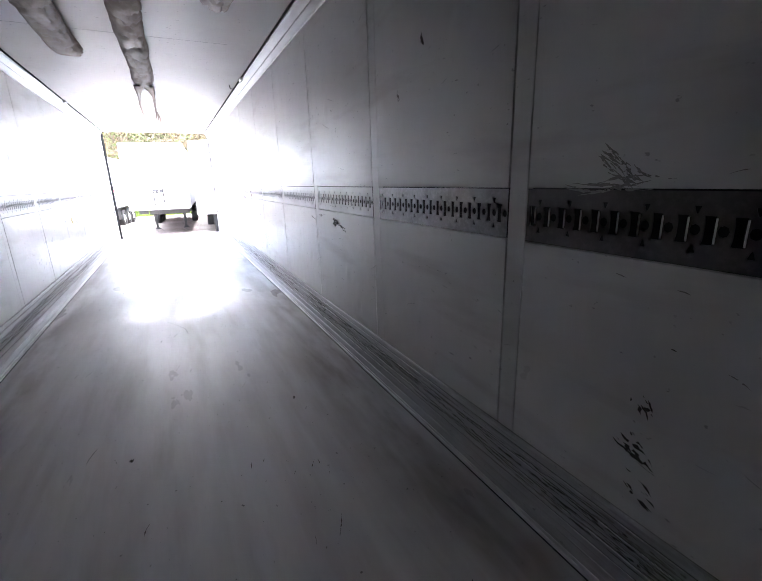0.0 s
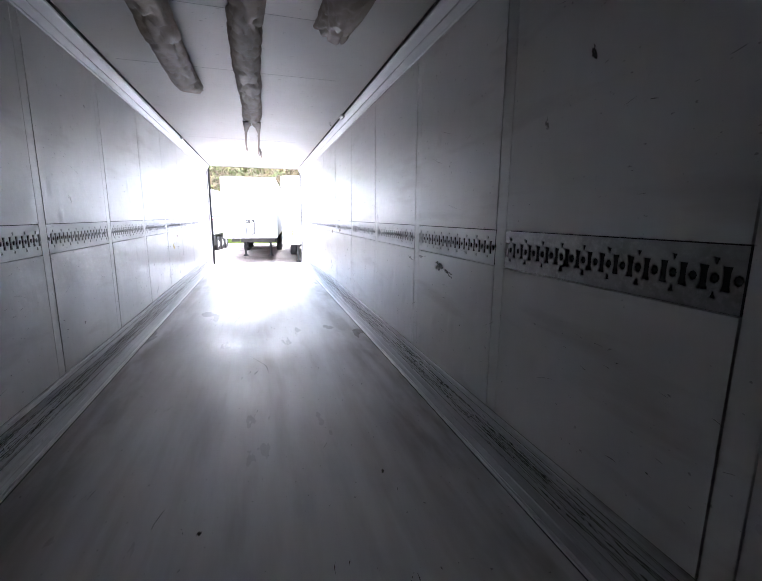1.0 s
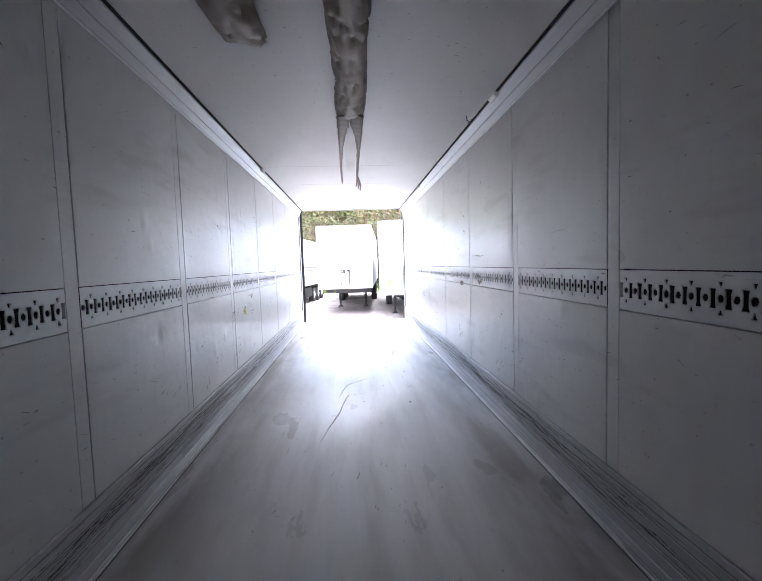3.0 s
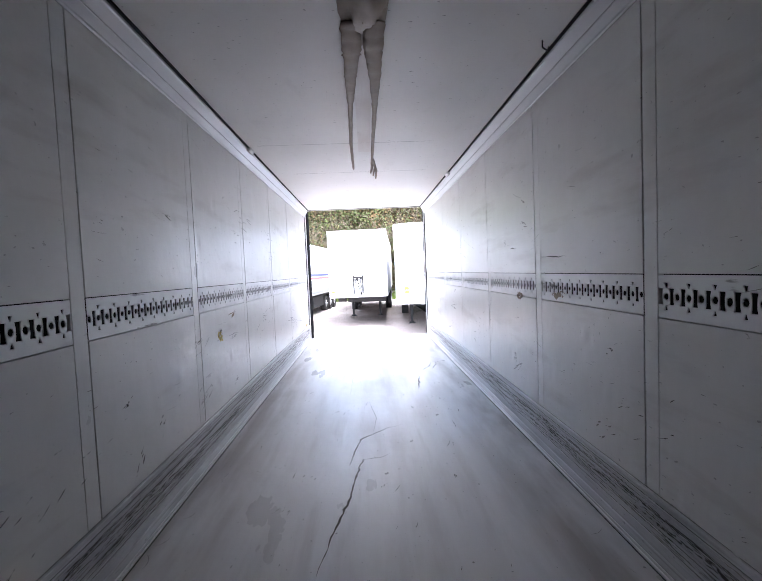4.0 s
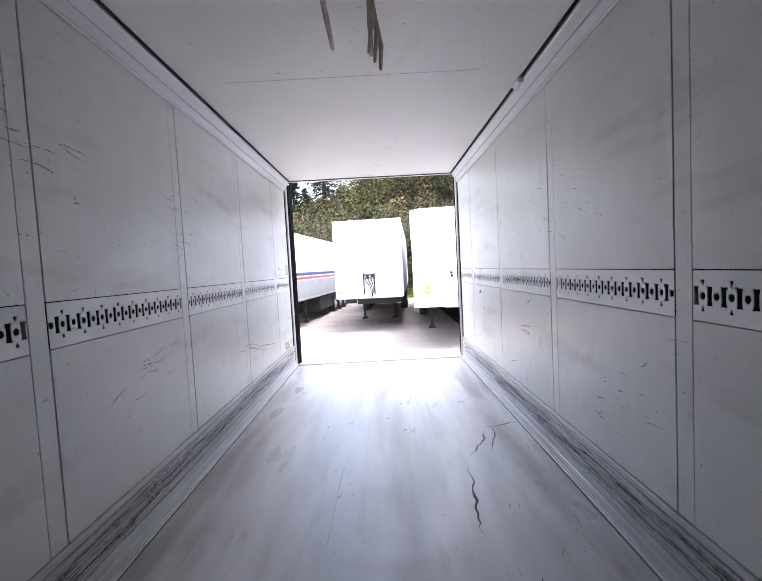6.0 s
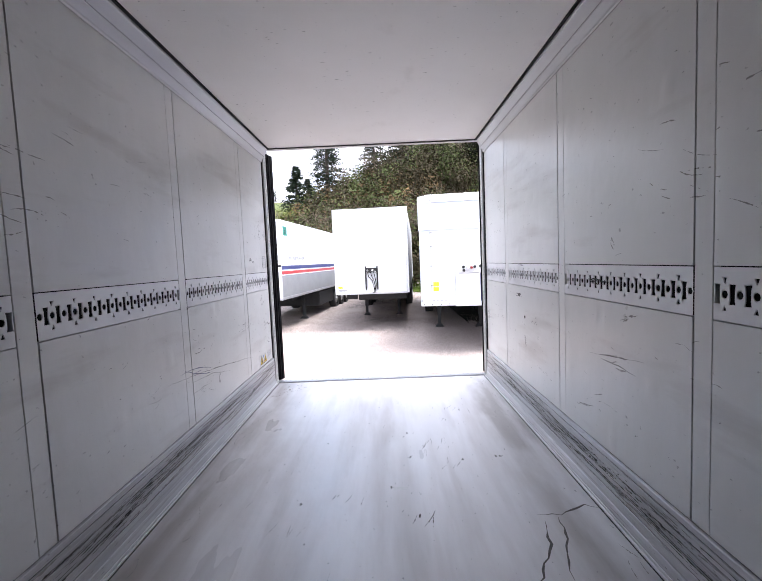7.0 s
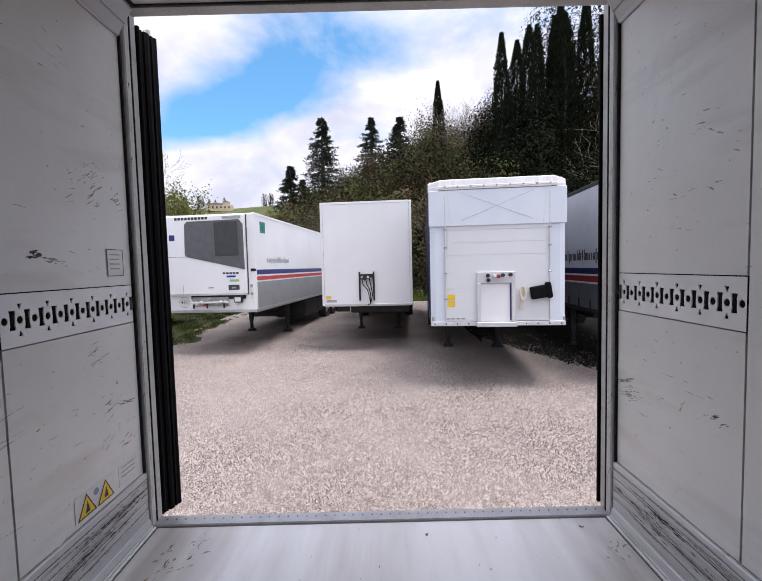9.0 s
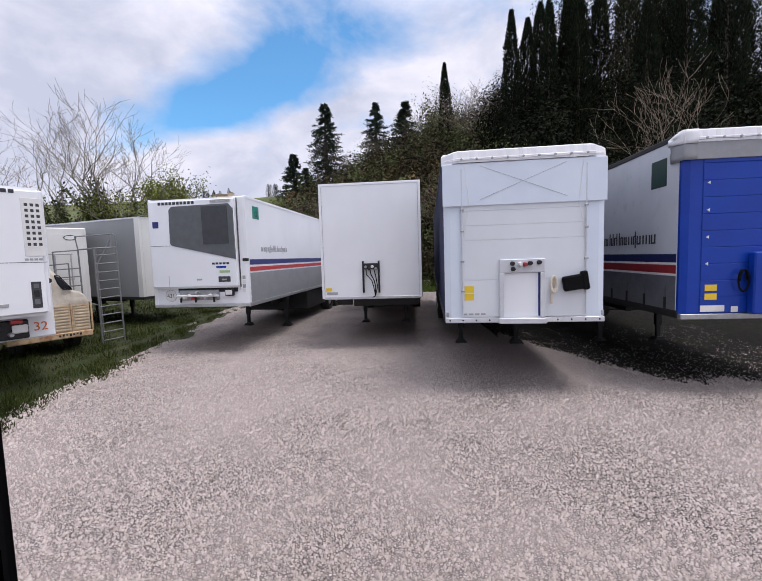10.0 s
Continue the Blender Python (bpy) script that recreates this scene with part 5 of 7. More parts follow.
rng = np.random.default_rng(17)
ex = 3.2 + 8.0 * rng.random(4200)
ey = np.array([earth_edge(a) for a in ex]) + 2.6 * rng.random(4200) ** 2.2
stone_field(ex, ey, 0.022, "gravel_stones", "pale stones strewn over the dark earth", 18)

# leafy earth beside and under the trailers, their shade put into its colour
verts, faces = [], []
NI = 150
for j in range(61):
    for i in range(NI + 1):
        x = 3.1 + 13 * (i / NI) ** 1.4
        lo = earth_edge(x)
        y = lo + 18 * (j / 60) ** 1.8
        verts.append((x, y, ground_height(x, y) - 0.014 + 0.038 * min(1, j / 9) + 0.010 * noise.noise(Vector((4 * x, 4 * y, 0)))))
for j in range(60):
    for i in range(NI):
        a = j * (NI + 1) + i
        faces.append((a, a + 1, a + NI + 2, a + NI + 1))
tagged(raw("bare_earth", verts, faces, EARTH, smooth=True), "leaf-littered earth beside the gravel, with under-trailer shade in its colour", "earth", kind="structure")

# grass along the yard's edge
rng = np.random.default_rng(9)
n = 90000
gy = 3.5 + 22 * rng.random(n) ** 1.3
gx = np.array([grass_edge(v) for v in gy]) + 0.28 * rng.random(n) ** 3 - 8.0 * rng.random(n) ** 1.5
clump = np.sin(gx * 3.1) * np.cos(gy * 2.7) + 0.4 * np.sin(gx * 7 + gy * 5)
keep = rng.random(n) < 0.55 + 0.4 * clump
gx, gy, clump = gx[keep], gy[keep], clump[keep]
gp = np.stack([gx, gy, [ground_height(a, b) - 0.02 for a, b in zip(gx, gy)]], 1)
way = unit(np.stack([rng.normal(0, 0.35, len(gp)), rng.normal(0, 0.35, len(gp)), np.ones(len(gp))], 1))
v, f = quads(gp, way, unit(rng.normal(size=gp.shape)), 0.05 + 0.11 * rng.random(len(gp)) * (1 + 0.5 * clump), 0.008 + 0.012 * rng.random(len(gp)))
big_mesh("grass", v, f, GRASS, None, "rough green grass along the gravel", "grass")

# fresh weeds at the foot of the wood, behind the trailers
rng = np.random.default_rng(41)
n = 9000
wx, wy = -6 + 15 * rng.random(n), 24.6 + 3.2 * rng.random(n) ** 1.3
wp = np.stack([wx, wy, [ground_height(a, b) - 0.04 for a, b in zip(wx, wy)]], 1)
way = unit(np.stack([rng.normal(0, 0.4, n), rng.normal(0, 0.4, n), np.ones(n)], 1))
tall = 0.12 + 0.16 * (wy - 24.6) * rng.random(n) + 0.18 * rng.random(n)
v, f = quads(wp, way, unit(rng.normal(size=wp.shape)), tall, 0.03 + 0.04 * rng.random(n))
big_mesh("weeds", v, f, WEED, None, "fresh green weeds at the foot of the wood", "weeds")


# ---------------------------------------------------------------- parked trailers
def running_gear(t, bottom, back_z, legs_y=4.1, leg_x=0.72, axles=(8.3, 9.6, 10.9), length=13.5):
    """Chassis beams, landing legs, axles and wheels under a parked trailer."""
    g = 0.0
    for s in (-1, 1):
        box("chassis_beam", s * 0.45 - 0.07, s * 0.45 + 0.07, 3.2, length - 0.4, bottom - 0.34, bottom - 0.002, STEEL_DARK, t, 0.01)
        bm = box_bm(s * leg_x - 0.07, s * leg_x + 0.07, legs_y - 0.07, legs_y + 0.07, 0.42, bottom - 0.02, 0.01)
        box_bm(s * leg_x - 0.05, s * leg_x + 0.05, legs_y - 0.05, legs_y + 0.05, 0.10, 0.45, 0.01, bm)
        leg = part("landing_leg", bm, STEEL_DARK, t)
        bm = bmesh.new()
        prism(bm, [(s * leg_x - 0.17, g), (s * leg_x + 0.17, g), (s * leg_x + 0.15, g + 0.03), (s * leg_x + 0.06, g + 0.13), (s * leg_x - 0.06, g + 0.13), (s * leg_x - 0.15, g + 0.03)], legs_y - 0.13, legs_y + 0.13)
        part("foot", bm, STEEL_DARK, leg)
        bm = bmesh.new()
        rod(bm, (s * leg_x, legs_y, 0.75), (s * 0.45, legs_y + 0.9, bottom - 0.2), 0.025)
        part("brace", bm, STEEL_DARK, leg)
    bm = bmesh.new()
    rod(bm, (-leg_x, legs_y, 0.85), (leg_x, legs_y, 0.85), 0.022)
    part("cross_shaft", bm, STEEL_DARK, t)
    for y in axles:
        for s in (-1, 1):
            bm = bmesh.new()
            r = 0.50
            ring = [(0.30, -0.15), (0.47, -0.17), (r, -0.12), (r, 0.12), (0.47, 0.17), (0.30, 0.15)]
            nseg = 28
            rows = []
            for k in range(nseg):
                a = math.tau * k / nseg
                rows.append([bm.verts.new((s * 1.08 + o, y + q * math.cos(a), g + r + q * math.sin(a))) for q, o in ring])
            for k in range(nseg):
                a, b = rows[k], rows[(k + 1) % nseg]
                for i in range(len(ring) - 1):
                    bm.faces.new((a[i], a[i + 1], b[i + 1], b[i]))
            bmesh.ops.recalc_face_normals(bm, faces=bm.faces[:])
            tyre = part("tyre", bm, TYRE, t)
            bm = bmesh.new()
            bmesh.ops.create_cone(bm, cap_ends=True, segments=24, radius1=0.30, radius2=0.22, depth=0.10, matrix=pose(s * 1.17, y, g + r, 0, 90 * s, 0))
            bmesh.ops.create_cone(bm, cap_ends=True, segments=16, radius1=0.11, radius2=0.09, depth=0.10, matrix=pose(s * 1.22, y, g + r, 0, 90 * s, 0))
            part("rim", bm, STEEL_GREY, tyre)


def side_letters(t, x, y0, z, size, material, count=21, seed=5):
    """Company lettering on a trailer's side, as plain glyph-like bars."""
    rnd = random.Random(seed)
    for k in range(count):
        w = size * rnd.choice((0.30, 0.42, 0.42, 0.52))
        tall = rnd.random() < 0.3
        low = rnd.random() < 0.15
        st = size * 0.155
        bm = box_bm(x, x + 0.003, y0, y0 + st, z - (0.25 * size if low else 0), z + size * (0.95 if tall else 0.62))
        if w > 0.35 * size:
            box_bm(x, x + 0.003, y0 + w - st, y0 + w, z, z + size * 0.62, 0.0, bm)
            zz = z + size * rnd.choice((0.0, 0.54, 0.54))
            box_bm(x, x + 0.003, y0 + st, y0 + w - st, zz, zz + size * 0.11, 0.0, bm)
        part("lettering_bar", bm, material, t)
        y0 += w + size * 0.09


def front_bars(t, x0, x1, z0, z1, y, material, count=1, name="lettering_bar"):
    w = (x1 - x0) / count
    for k in range(count):
        box(name, x0 + w * k + 0.12 * w, x0 + w * (k + 1) - 0.12 * w, y - 0.003, y, z0, z1, material, t, 0.0)


def reefer(m, name, label, width, bottom, top):
    """A refrigerated semi-trailer with a cooling unit on its front wall."""
    t = thing(name, m, label, "trailer", "parked trailers")
    h, L = width / 2, 13.4
    box("body", -h, h, 0.0, L, bottom, top, WHITE, t, 0.03)
    for s in (-1, 1):
        box("corner_post", min(s * (h - 0.09), s * (h + 0.006)), max(s * (h - 0.09), s * (h + 0.006)), -0.006, 0.10, bottom + 0.02, top - 0.02, WHITE, t, 0.008)
        box("skirt_rail", min(s * (h - 0.02), s * (h + 0.012)), max(s * (h - 0.02), s * (h + 0.012)), 0.0, L, bottom - 0.03, bottom + 0.07, ALU, t, 0.006)
        box("roof_rail", min(s * (h - 0.05), s * (h + 0.010)), max(s * (h - 0.05), s * (h + 0.010)), 0.0, L, top - 0.06, top + 0.012, WHITE, t, 0.008)
    s = h + 0.004
    bh = top - bottom
    box("lower_panel", h, s, 0.11, L - 0.1, bottom + 0.07, bottom + 0.30 * bh, GREY_SIDE, t, 0.0, "grey lower side band")
    box("red_stripe", h, s + 0.001, 0.11, L - 0.1, bottom + 0.315 * bh, bottom + 0.355 * bh, RED, t, 0.0)
    box("navy_stripe", h, s + 0.001, 0.11, L - 0.1, bottom + 0.375 * bh, bottom + 0.425 * bh, NAVY, t, 0.0)
    box("side_sign", h, s + 0.001, 0.42, 0.80, top - 0.52, top - 0.20, GREEN, t, 0.0, "green square side sign")
    letters("sign_letter", "d", 0.30, INK, t, pose(s + 0.0015, 0.61, top - 0.46, 90, 0, 90))
    side_letters(t, h + 0.001, 0.85, bottom + 0.50 * bh, 0.19, GREY_INK)
    # cooling unit
    unit_ = part("cooling_unit", box_bm(-h + 0.04, h - 0.22, -0.12, -0.004, bottom + 0.47, top - 0.02, 0.05, None, 3), WHITE, t, "white moulded cooling unit")
    bm = bmesh.new()
    zt, zb = top - 0.20, top - 1.20
    x0, x1 = -h + 0.62, h - 0.27
    out = [(x0 + 0.10, zt), (x1 - 0.10, zt + 0.02), (x1, zt - 0.10), (x1 + 0.01, zb - 0.36), (x1 - 0.05, zb - 0.34), (x0 + 0.06, zb + 0.02), (x0, zb + 0.08), (x0 + 0.02, zt - 0.08)]
    prism(bm, out, -0.132, -0.05)
    part("intake_grille", bm, GRILLE, unit_, "dark grey intake grille")
    bm = bmesh.new()
    prism(bm, [(x0 + 0.89, zt - 0.03), (x1 - 0.14, zt - 0.03), (x1 - 0.13, top - 1.17), (x0 + 0.90, top - 1.17)], -0.140, -0.05)
    part("fan_grille", bm, GRILLE_2, unit_, "darker fan grille")
    for k in range(5):
        z = top - 0.075 - 0.018 * k
        box("vent_slat", 0.45, h - 0.32, -0.128, -0.10, z - 0.010, z, GREY_INK, unit_, 0.001)
    box("panel_seam", -h + 0.06, x0 + 0.02, -0.1225, -0.118, zb + 0.02, zb + 0.028, SEAM, unit_, 0.0)
    box("panel_seam", -h + 0.52, -h + 0.526, -0.1225, -0.118, bottom + 0.48, bottom + 0.80, SEAM, unit_, 0.0)
    front_bars(t, -0.96, 0.04, top - 0.155, top - 0.085, -0.1215, INK, 10)
    box("badge", -h + 0.17, -h + 0.33, -0.125, -0.12, top - 0.72, top - 0.56, NAVY, unit_, 0.0)
    front_bars(t, 0.40, 0.88, bottom + 1.06, bottom + 1.11, -0.1215, INK, 5)
    box("label_plate", 0.52, 0.78, -0.125, -0.12, bottom + 0.97, bottom + 1.02, BLUE, unit_, 0.0)
    box("label_plate", 0.60, 0.88, -0.125, -0.12, bottom + 0.85, bottom + 0.91, GREEN_PALE, unit_, 0.0)
    box("display", 0.56, 0.88, -0.130, -0.11, bottom + 0.62, bottom + 0.76, GRILLE_2, unit_, 0.008, "black control display")
    box("display_screen", 0.66, 0.78, -0.134, -0.129, bottom + 0.66, bottom + 0.70, GREY_INK, unit_, 0.0)
    box("small_badge", -0.02, 0.12, -0.125, -0.12, bottom + 0.67, bottom + 0.71, GREY_INK, unit_, 0.0)
    box("unit_gap", h - 0.214, h - 0.200, -0.030, -0.001, bottom + 0.47, top - 0.04, SEAM, t, 0.0)
    # air and lamp couplings under the unit
    box("coupling_recess", -h + 0.68, h - 0.30, -0.012, -0.002, bottom + 0.36, bottom + 0.468, STEEL_DARK, t, 0.0)
    hb = part("coupling_bracket", box_bm(-h + 0.72, h - 0.80, -0.05, -0.004, bottom + 0.16, bottom + 0.42, 0.012), STEEL_GREY, t)
    rnd = random.Random(3)
    for k in range(9):
        x = -h + 0.78 + 0.115 * k
        bm = bmesh.new()
        bmesh.ops.create_cone(bm, cap_ends=True, segments=12, radius1=0.045, radius2=0.03, depth=0.10, matrix=pose(x, -0.10, bottom + rnd.uniform(0.20, 0.38), 90, 0, 0))
        part("coupling", bm, rnd.choice((RED, STEEL_GREY, STEEL_DARK, ALU, PAPER, ALU)), hb)
    box("coupling_bar", -h + 0.68, h - 0.76, -0.15, -0.09, bottom + 0.25, bottom + 0.30, PAPER, hb, 0.01)
    for x in (-h + 0.80, -0.1, h - 0.90):
        box("hose_stub", x - 0.02, x + 0.02, -0.13, -0.09, bottom + 0.11, bottom + 0.25, STEEL_DARK, hb, 0.006)
    lamp = box("work_lamp", h - 0.62, h - 0.38, -0.10, -0.004, bottom + 0.26, bottom + 0.44, STEEL_DARK, t, 0.02)
    box("lamp_lens", h - 0.59, h - 0.41, -0.106, -0.10, bottom + 0.29, bottom + 0.41, PAPER, lamp, 0.01)
    bm = bmesh.new()
    bmesh.ops.create_cone(bm, cap_ends=True, segments=28, radius1=0.15, radius2=0.15, depth=0.004, matrix=pose(-h + 0.46, -0.003, bottom + 0.28, 90, 0, 0))
    disc = part("number_disc", bm, PAPER, t, "round white number disc with a black rim")
    bm = bmesh.new()
    bmesh.ops.create_cone(bm, cap_ends=True, segments=28, radius1=0.156, radius2=0.156, depth=0.002, matrix=pose(-h + 0.46, -0.001, bottom + 0.28, 90, 0, 0))
    part("disc_rim", bm, INK, disc)
    letters("numerals", "431", 0.15, INK, disc, pose(-h + 0.46, -0.0065, bottom + 0.23, 90, 0, 0))
    box("side_marker", h - 0.13, h + 0.01, -0.02, 0.06, bottom + 1.12, bottom + 1.20, STEEL_DARK, t, 0.01)
    box("sill_bar", -h, h, -0.015, 0.0, bottom - 0.02, bottom + 0.06, ALU, t, 0.006)
    box("yellow_label", -h + 0.01, -h + 0.08, -0.009, -0.0065, bottom + 0.78, bottom + 1.0, YELLOW, t, 0.0)
    for k in range(4):
        box("label_strip", h - 0.16, h - 0.08, -0.010, -0.0065, bottom + 0.34 + 0.11 * k, bottom + 0.43 + 0.11 * k, GREY_INK if k % 2 else PAPER, t, 0.0)
    running_gear(t, bottom, 0)
    box("pallet_box", -1.2, 1.2, 5.0, 7.6, bottom - 0.75, bottom - 0.10, STEEL_DARK, t, 0.03)
    return t


# copy of the grey side band with the blue trailer's side shade in it
GREY_LOW = simple("shaded_grey_band", (0.13, 0.14, 0.155), 0.5, 0, 0.3, 3)
GREY_SIDE = simple("grey_side_band", (0.27, 0.28, 0.29), 0.4, 0, 0.15, 2)
GREEN_PALE = simple("pale_green_label", (0.35, 0.50, 0.25), 0.5)


def yard_pose(x, y, rz):
    return pose(x, y, ground_z(x, y + 3), 0, 0, rz)


def plain_box_trailer(m, bottom, top):
    """A white box semi-trailer with a smooth front wall."""
    t = thing("box_trailer", m, "plain white box trailer with black front couplings", "trailer", "parked trailers")
    h, L = 1.275, 13.4
    box("body", -h, h, 0.0, L, bottom, top, WHITE, t, 0.025)
    for s in (-1, 1):
        box("corner_post", min(s * (h - 0.06), s * (h + 0.008)), max(s * (h - 0.06), s * (h + 0.008)), -0.008, 0.06, bottom, top, WHITE, t, 0.008)
    box("top_rail", -h + 0.06, h - 0.06, -0.008, 0.06, top - 0.06, top, WHITE, t, 0.006)
    box("bottom_rail", -h + 0.06, h - 0.06, -0.010, 0.06, bottom - 0.02, bottom + 0.05, ALU, t, 0.006)
    hose = part("coupling_bracket", box_bm(-0.19, 0.19, -0.06, -0.001, bottom + 0.74, bottom + 0.89, 0.012), STEEL_DARK, t, "black coupling bracket with hanging hoses")
    for s in (-1, 1):
        box("bracket_post", s * 0.20 - 0.022, s * 0.20 + 0.022, -0.055, -0.001, bottom + 0.14, bottom + 0.95, STEEL_DARK, hose, 0.006)
    for k, mt in enumerate((STEEL_GREY, STEEL_DARK, PAPER, STEEL_GREY)):
        bm = bmesh.new()
        bmesh.ops.create_cone(bm, cap_ends=True, segments=12, radius1=0.04, radius2=0.03, depth=0.08, matrix=pose(-0.13 + 0.085 * k, -0.09, bottom + 0.80 - 0.05 * (k % 2), 90, 0, 0))
        part("coupling", bm, mt, hose)
    for k in range(3):
        bm = bmesh.new()
        pts = [(-0.12 + 0.1 * k, -0.08, bottom + 0.74), (-0.10 + 0.11 * k, -0.11, bottom + 0.60), (0.02 + 0.06 * k, -0.09, bottom + 0.46), (0.06 + 0.05 * k, -0.06, bottom + 0.30), (0.10, -0.04, bottom + 0.06), (0.02, -0.03, bottom + 0.02)]
        for a, b in zip(pts, pts[1:]):
            rod(bm, a, b, 0.012, None, 8)
        part("hose", bm, RUBBER, hose)
    for sx in (-1, 1):
        box("post_seam", sx * (h - 0.064) - 0.002, sx * (h - 0.064) + 0.002, -0.0095, -0.0001, bottom + 0.06, top - 0.06, GREY_INK, t, 0.0)
    box("edge_seal", -h - 0.006, h + 0.006, 0.012, 0.05, top - 0.002, top + 0.010, STEEL_DARK, t, 0.002, "black seal along the roof edge")
    box("edge_seal", h + 0.0085, h + 0.016, 0.012, 0.05, bottom, top, STEEL_DARK, t, 0.002)
    box("yellow_label", -h + 0.10, -h + 0.25, -0.004, -0.001, bottom + 0.20, bottom + 0.28, YELLOW, t, 0.0)
    box("grey_label", -h + 0.12, -h + 0.40, -0.004, -0.001, bottom + 0.10, bottom + 0.17, GREY_INK, t, 0.0)
    running_gear(t, bottom, 0, 4.1, 0.72)
    box("mud_flap", -0.62, -0.30, 1.2, 1.24, bottom - 0.25, bottom - 0.01, RUBBER, t, 0.004)
    box("king_plate", -0.55, 1.18, 0.5, 2.6, bottom - 0.26, bottom - 0.003, STEEL_DARK, t, 0.02)
    box("side_flap", -0.98, -0.58, 0.5, 0.56, bottom - 0.22, bottom - 0.025, STEEL_DARK, t, 0.01)
    box("fender", 0.95, 1.24, 7.6, 11.6, bottom - 0.30, bottom - 0.1, STEEL_DARK, t, 0.02)
    return t


def tarp_trailer(m, name, label, skin, skin_low, bottom, top, blue=False):
    """A curtain-sided semi-trailer with a planked front wall and a roof tarpaulin lapped over its front edge."""
    t = thing(name, m, label, "trailer", "parked trailers")
    h, L = 1.275, 13.4
    lip = 0.20
    box("front_wall", -h + 0.28, h - 0.28, 0.0, 0.06, bottom + 0.06, top - lip, skin_low, t, 0.006)
    for s in (-1, 1):
        bm = bmesh.new()
        prism(bm, [(s * (h - 0.285), 0.0), (s * (h - 0.285), 0.10), (s * h, 0.10), (s * h, 0.05), (s * (h - 0.10), 0.0)], bottom, top - lip)
        ob = part("corner_post", bm, skin_low if blue else BLUISH_TARP, t)
        ob.data.transform(Matrix(((1, 0, 0, 0), (0, 0, 1, 0), (0, 1, 0, 0), (0, 0, 0, 1))))
        ob.data.flip_normals()
    box("bottom_rail", -h, h, -0.025, 0.06, bottom - 0.03, bottom + 0.055, PALE_STEEL if not blue else STEEL_GREY, t, 0.008)
    # planks of the front wall
    z0 = bottom + 0.07
    zs = [0.0, 0.62, 1.28, 1.52, 1.76] if not blue else [0.0, 0.26, 0.52, 0.78, 1.04, 1.30, 1.56, 1.82, 2.08, 2.34]
    for a, b in zip(zs, zs[1:] + [top - lip - z0]):
        if b - a > 0.06:
            box("plank", -h + 0.29, h - 0.29, -0.012, -0.001, z0 + a + 0.0015, z0 + b - 0.0015, skin_low, t, 0.002 if not blue else 0.010)
    # roof with its lapped hem
    bm = bmesh.new()
    n = 40
    rows = []
    prof = [(0.16, top - 0.004), (0.01, top - 0.004), (-0.022, top - 0.022), (-0.034, top - lip * 0.62), (-0.040, top - lip * 0.66), (-0.036, top - lip)]
    for i in range(n + 1):
        x = -h - 0.02 + (2 * h + 0.04) * i / n
        wav = 0.004 * math.sin(i * 2.1) + 0.003 * math.sin(i * 0.9 + 1) + 0.003 * math.sin(i * 3.7)
        edge = min(i, n - i)
        pull = 0.0 if blue else 0.12 * max(0.0, 1 - edge / 3)
        drop = 0.0 if blue else 0.05 * max(0.0, 1 - edge / 4)
        rows.append([bm.verts.new((x, y + (wav if k > 1 else 0) + pull, z + (0.6 * wav if k == 5 else 0.3 * wav) - (drop if k < 3 else 0.5 * drop))) for k, (y, z) in enumerate(prof)])
    for a, b in zip(rows, rows[1:]):
        for k in range(len(prof) - 1):
            bm.faces.new((a[k], b[k], b[k + 1], a[k + 1]))
    hem = part("tarpaulin_hem", bm, WHITE_TARP, t, "white tarpaulin hem with a row of eyelets", )
    md = hem.modifiers.new("thick", "SOLIDIFY")
    md.thickness = 0.006
    bm = bmesh.new()
    for i in range(n):
        u0, u1 = -h + 0.06 + (2 * h - 0.12) * i / n, -h + 0.06 + (2 * h - 0.12) * (i + 1) / n
        rod(bm, (u0, -0.050, top - lip * 0.80 - 0.010 * math.sin(i * 0.7)), (u1, -0.050, top - lip * 0.80 - 0.010 * math.sin((i + 1) * 0.7)), 0.005, None, 5)
    part("cord", bm, GREY_INK if blue else PAPER, hem)
    for k in range(9):
        bm = bmesh.new()
        bmesh.ops.create_cone(bm, cap_ends=True, segments=12, radius1=0.022, radius2=0.016, depth=0.02, matrix=pose(-h + 0.30 + 0.245 * k, -0.052, top - lip * 0.72, 90, 0, 0))
        part("eyelet", bm, STEEL_GREY, hem)
    box("roof", -h, h, 0.17, L, top - 0.05, top - 0.006, WHITE_TARP if not blue else STEEL_DARK, t, 0.01)
    for s in (-1, 1):
        cur = CURTAIN
        a, b = sorted((s * (h - 0.012), s * (h + 0.004)))
        box("curtain", a, b, 0.11, L - 0.1, bottom + 0.10, top - 0.10, cur if blue else NAVY_SIDE, t, 0.004)
        a, b = sorted((s * (h - 0.03), s * (h + 0.018)))
        box("side_rail", a, b, 0.06, L, bottom - 0.02, bottom + 0.10, STEEL_DARK, t, 0.006)
        box("top_rail", a, b, 0.24, L, top - 0.10, top - 0.02, STEEL_DARK, t, 0.006)
    running_gear(t, bottom, 0)
    return t


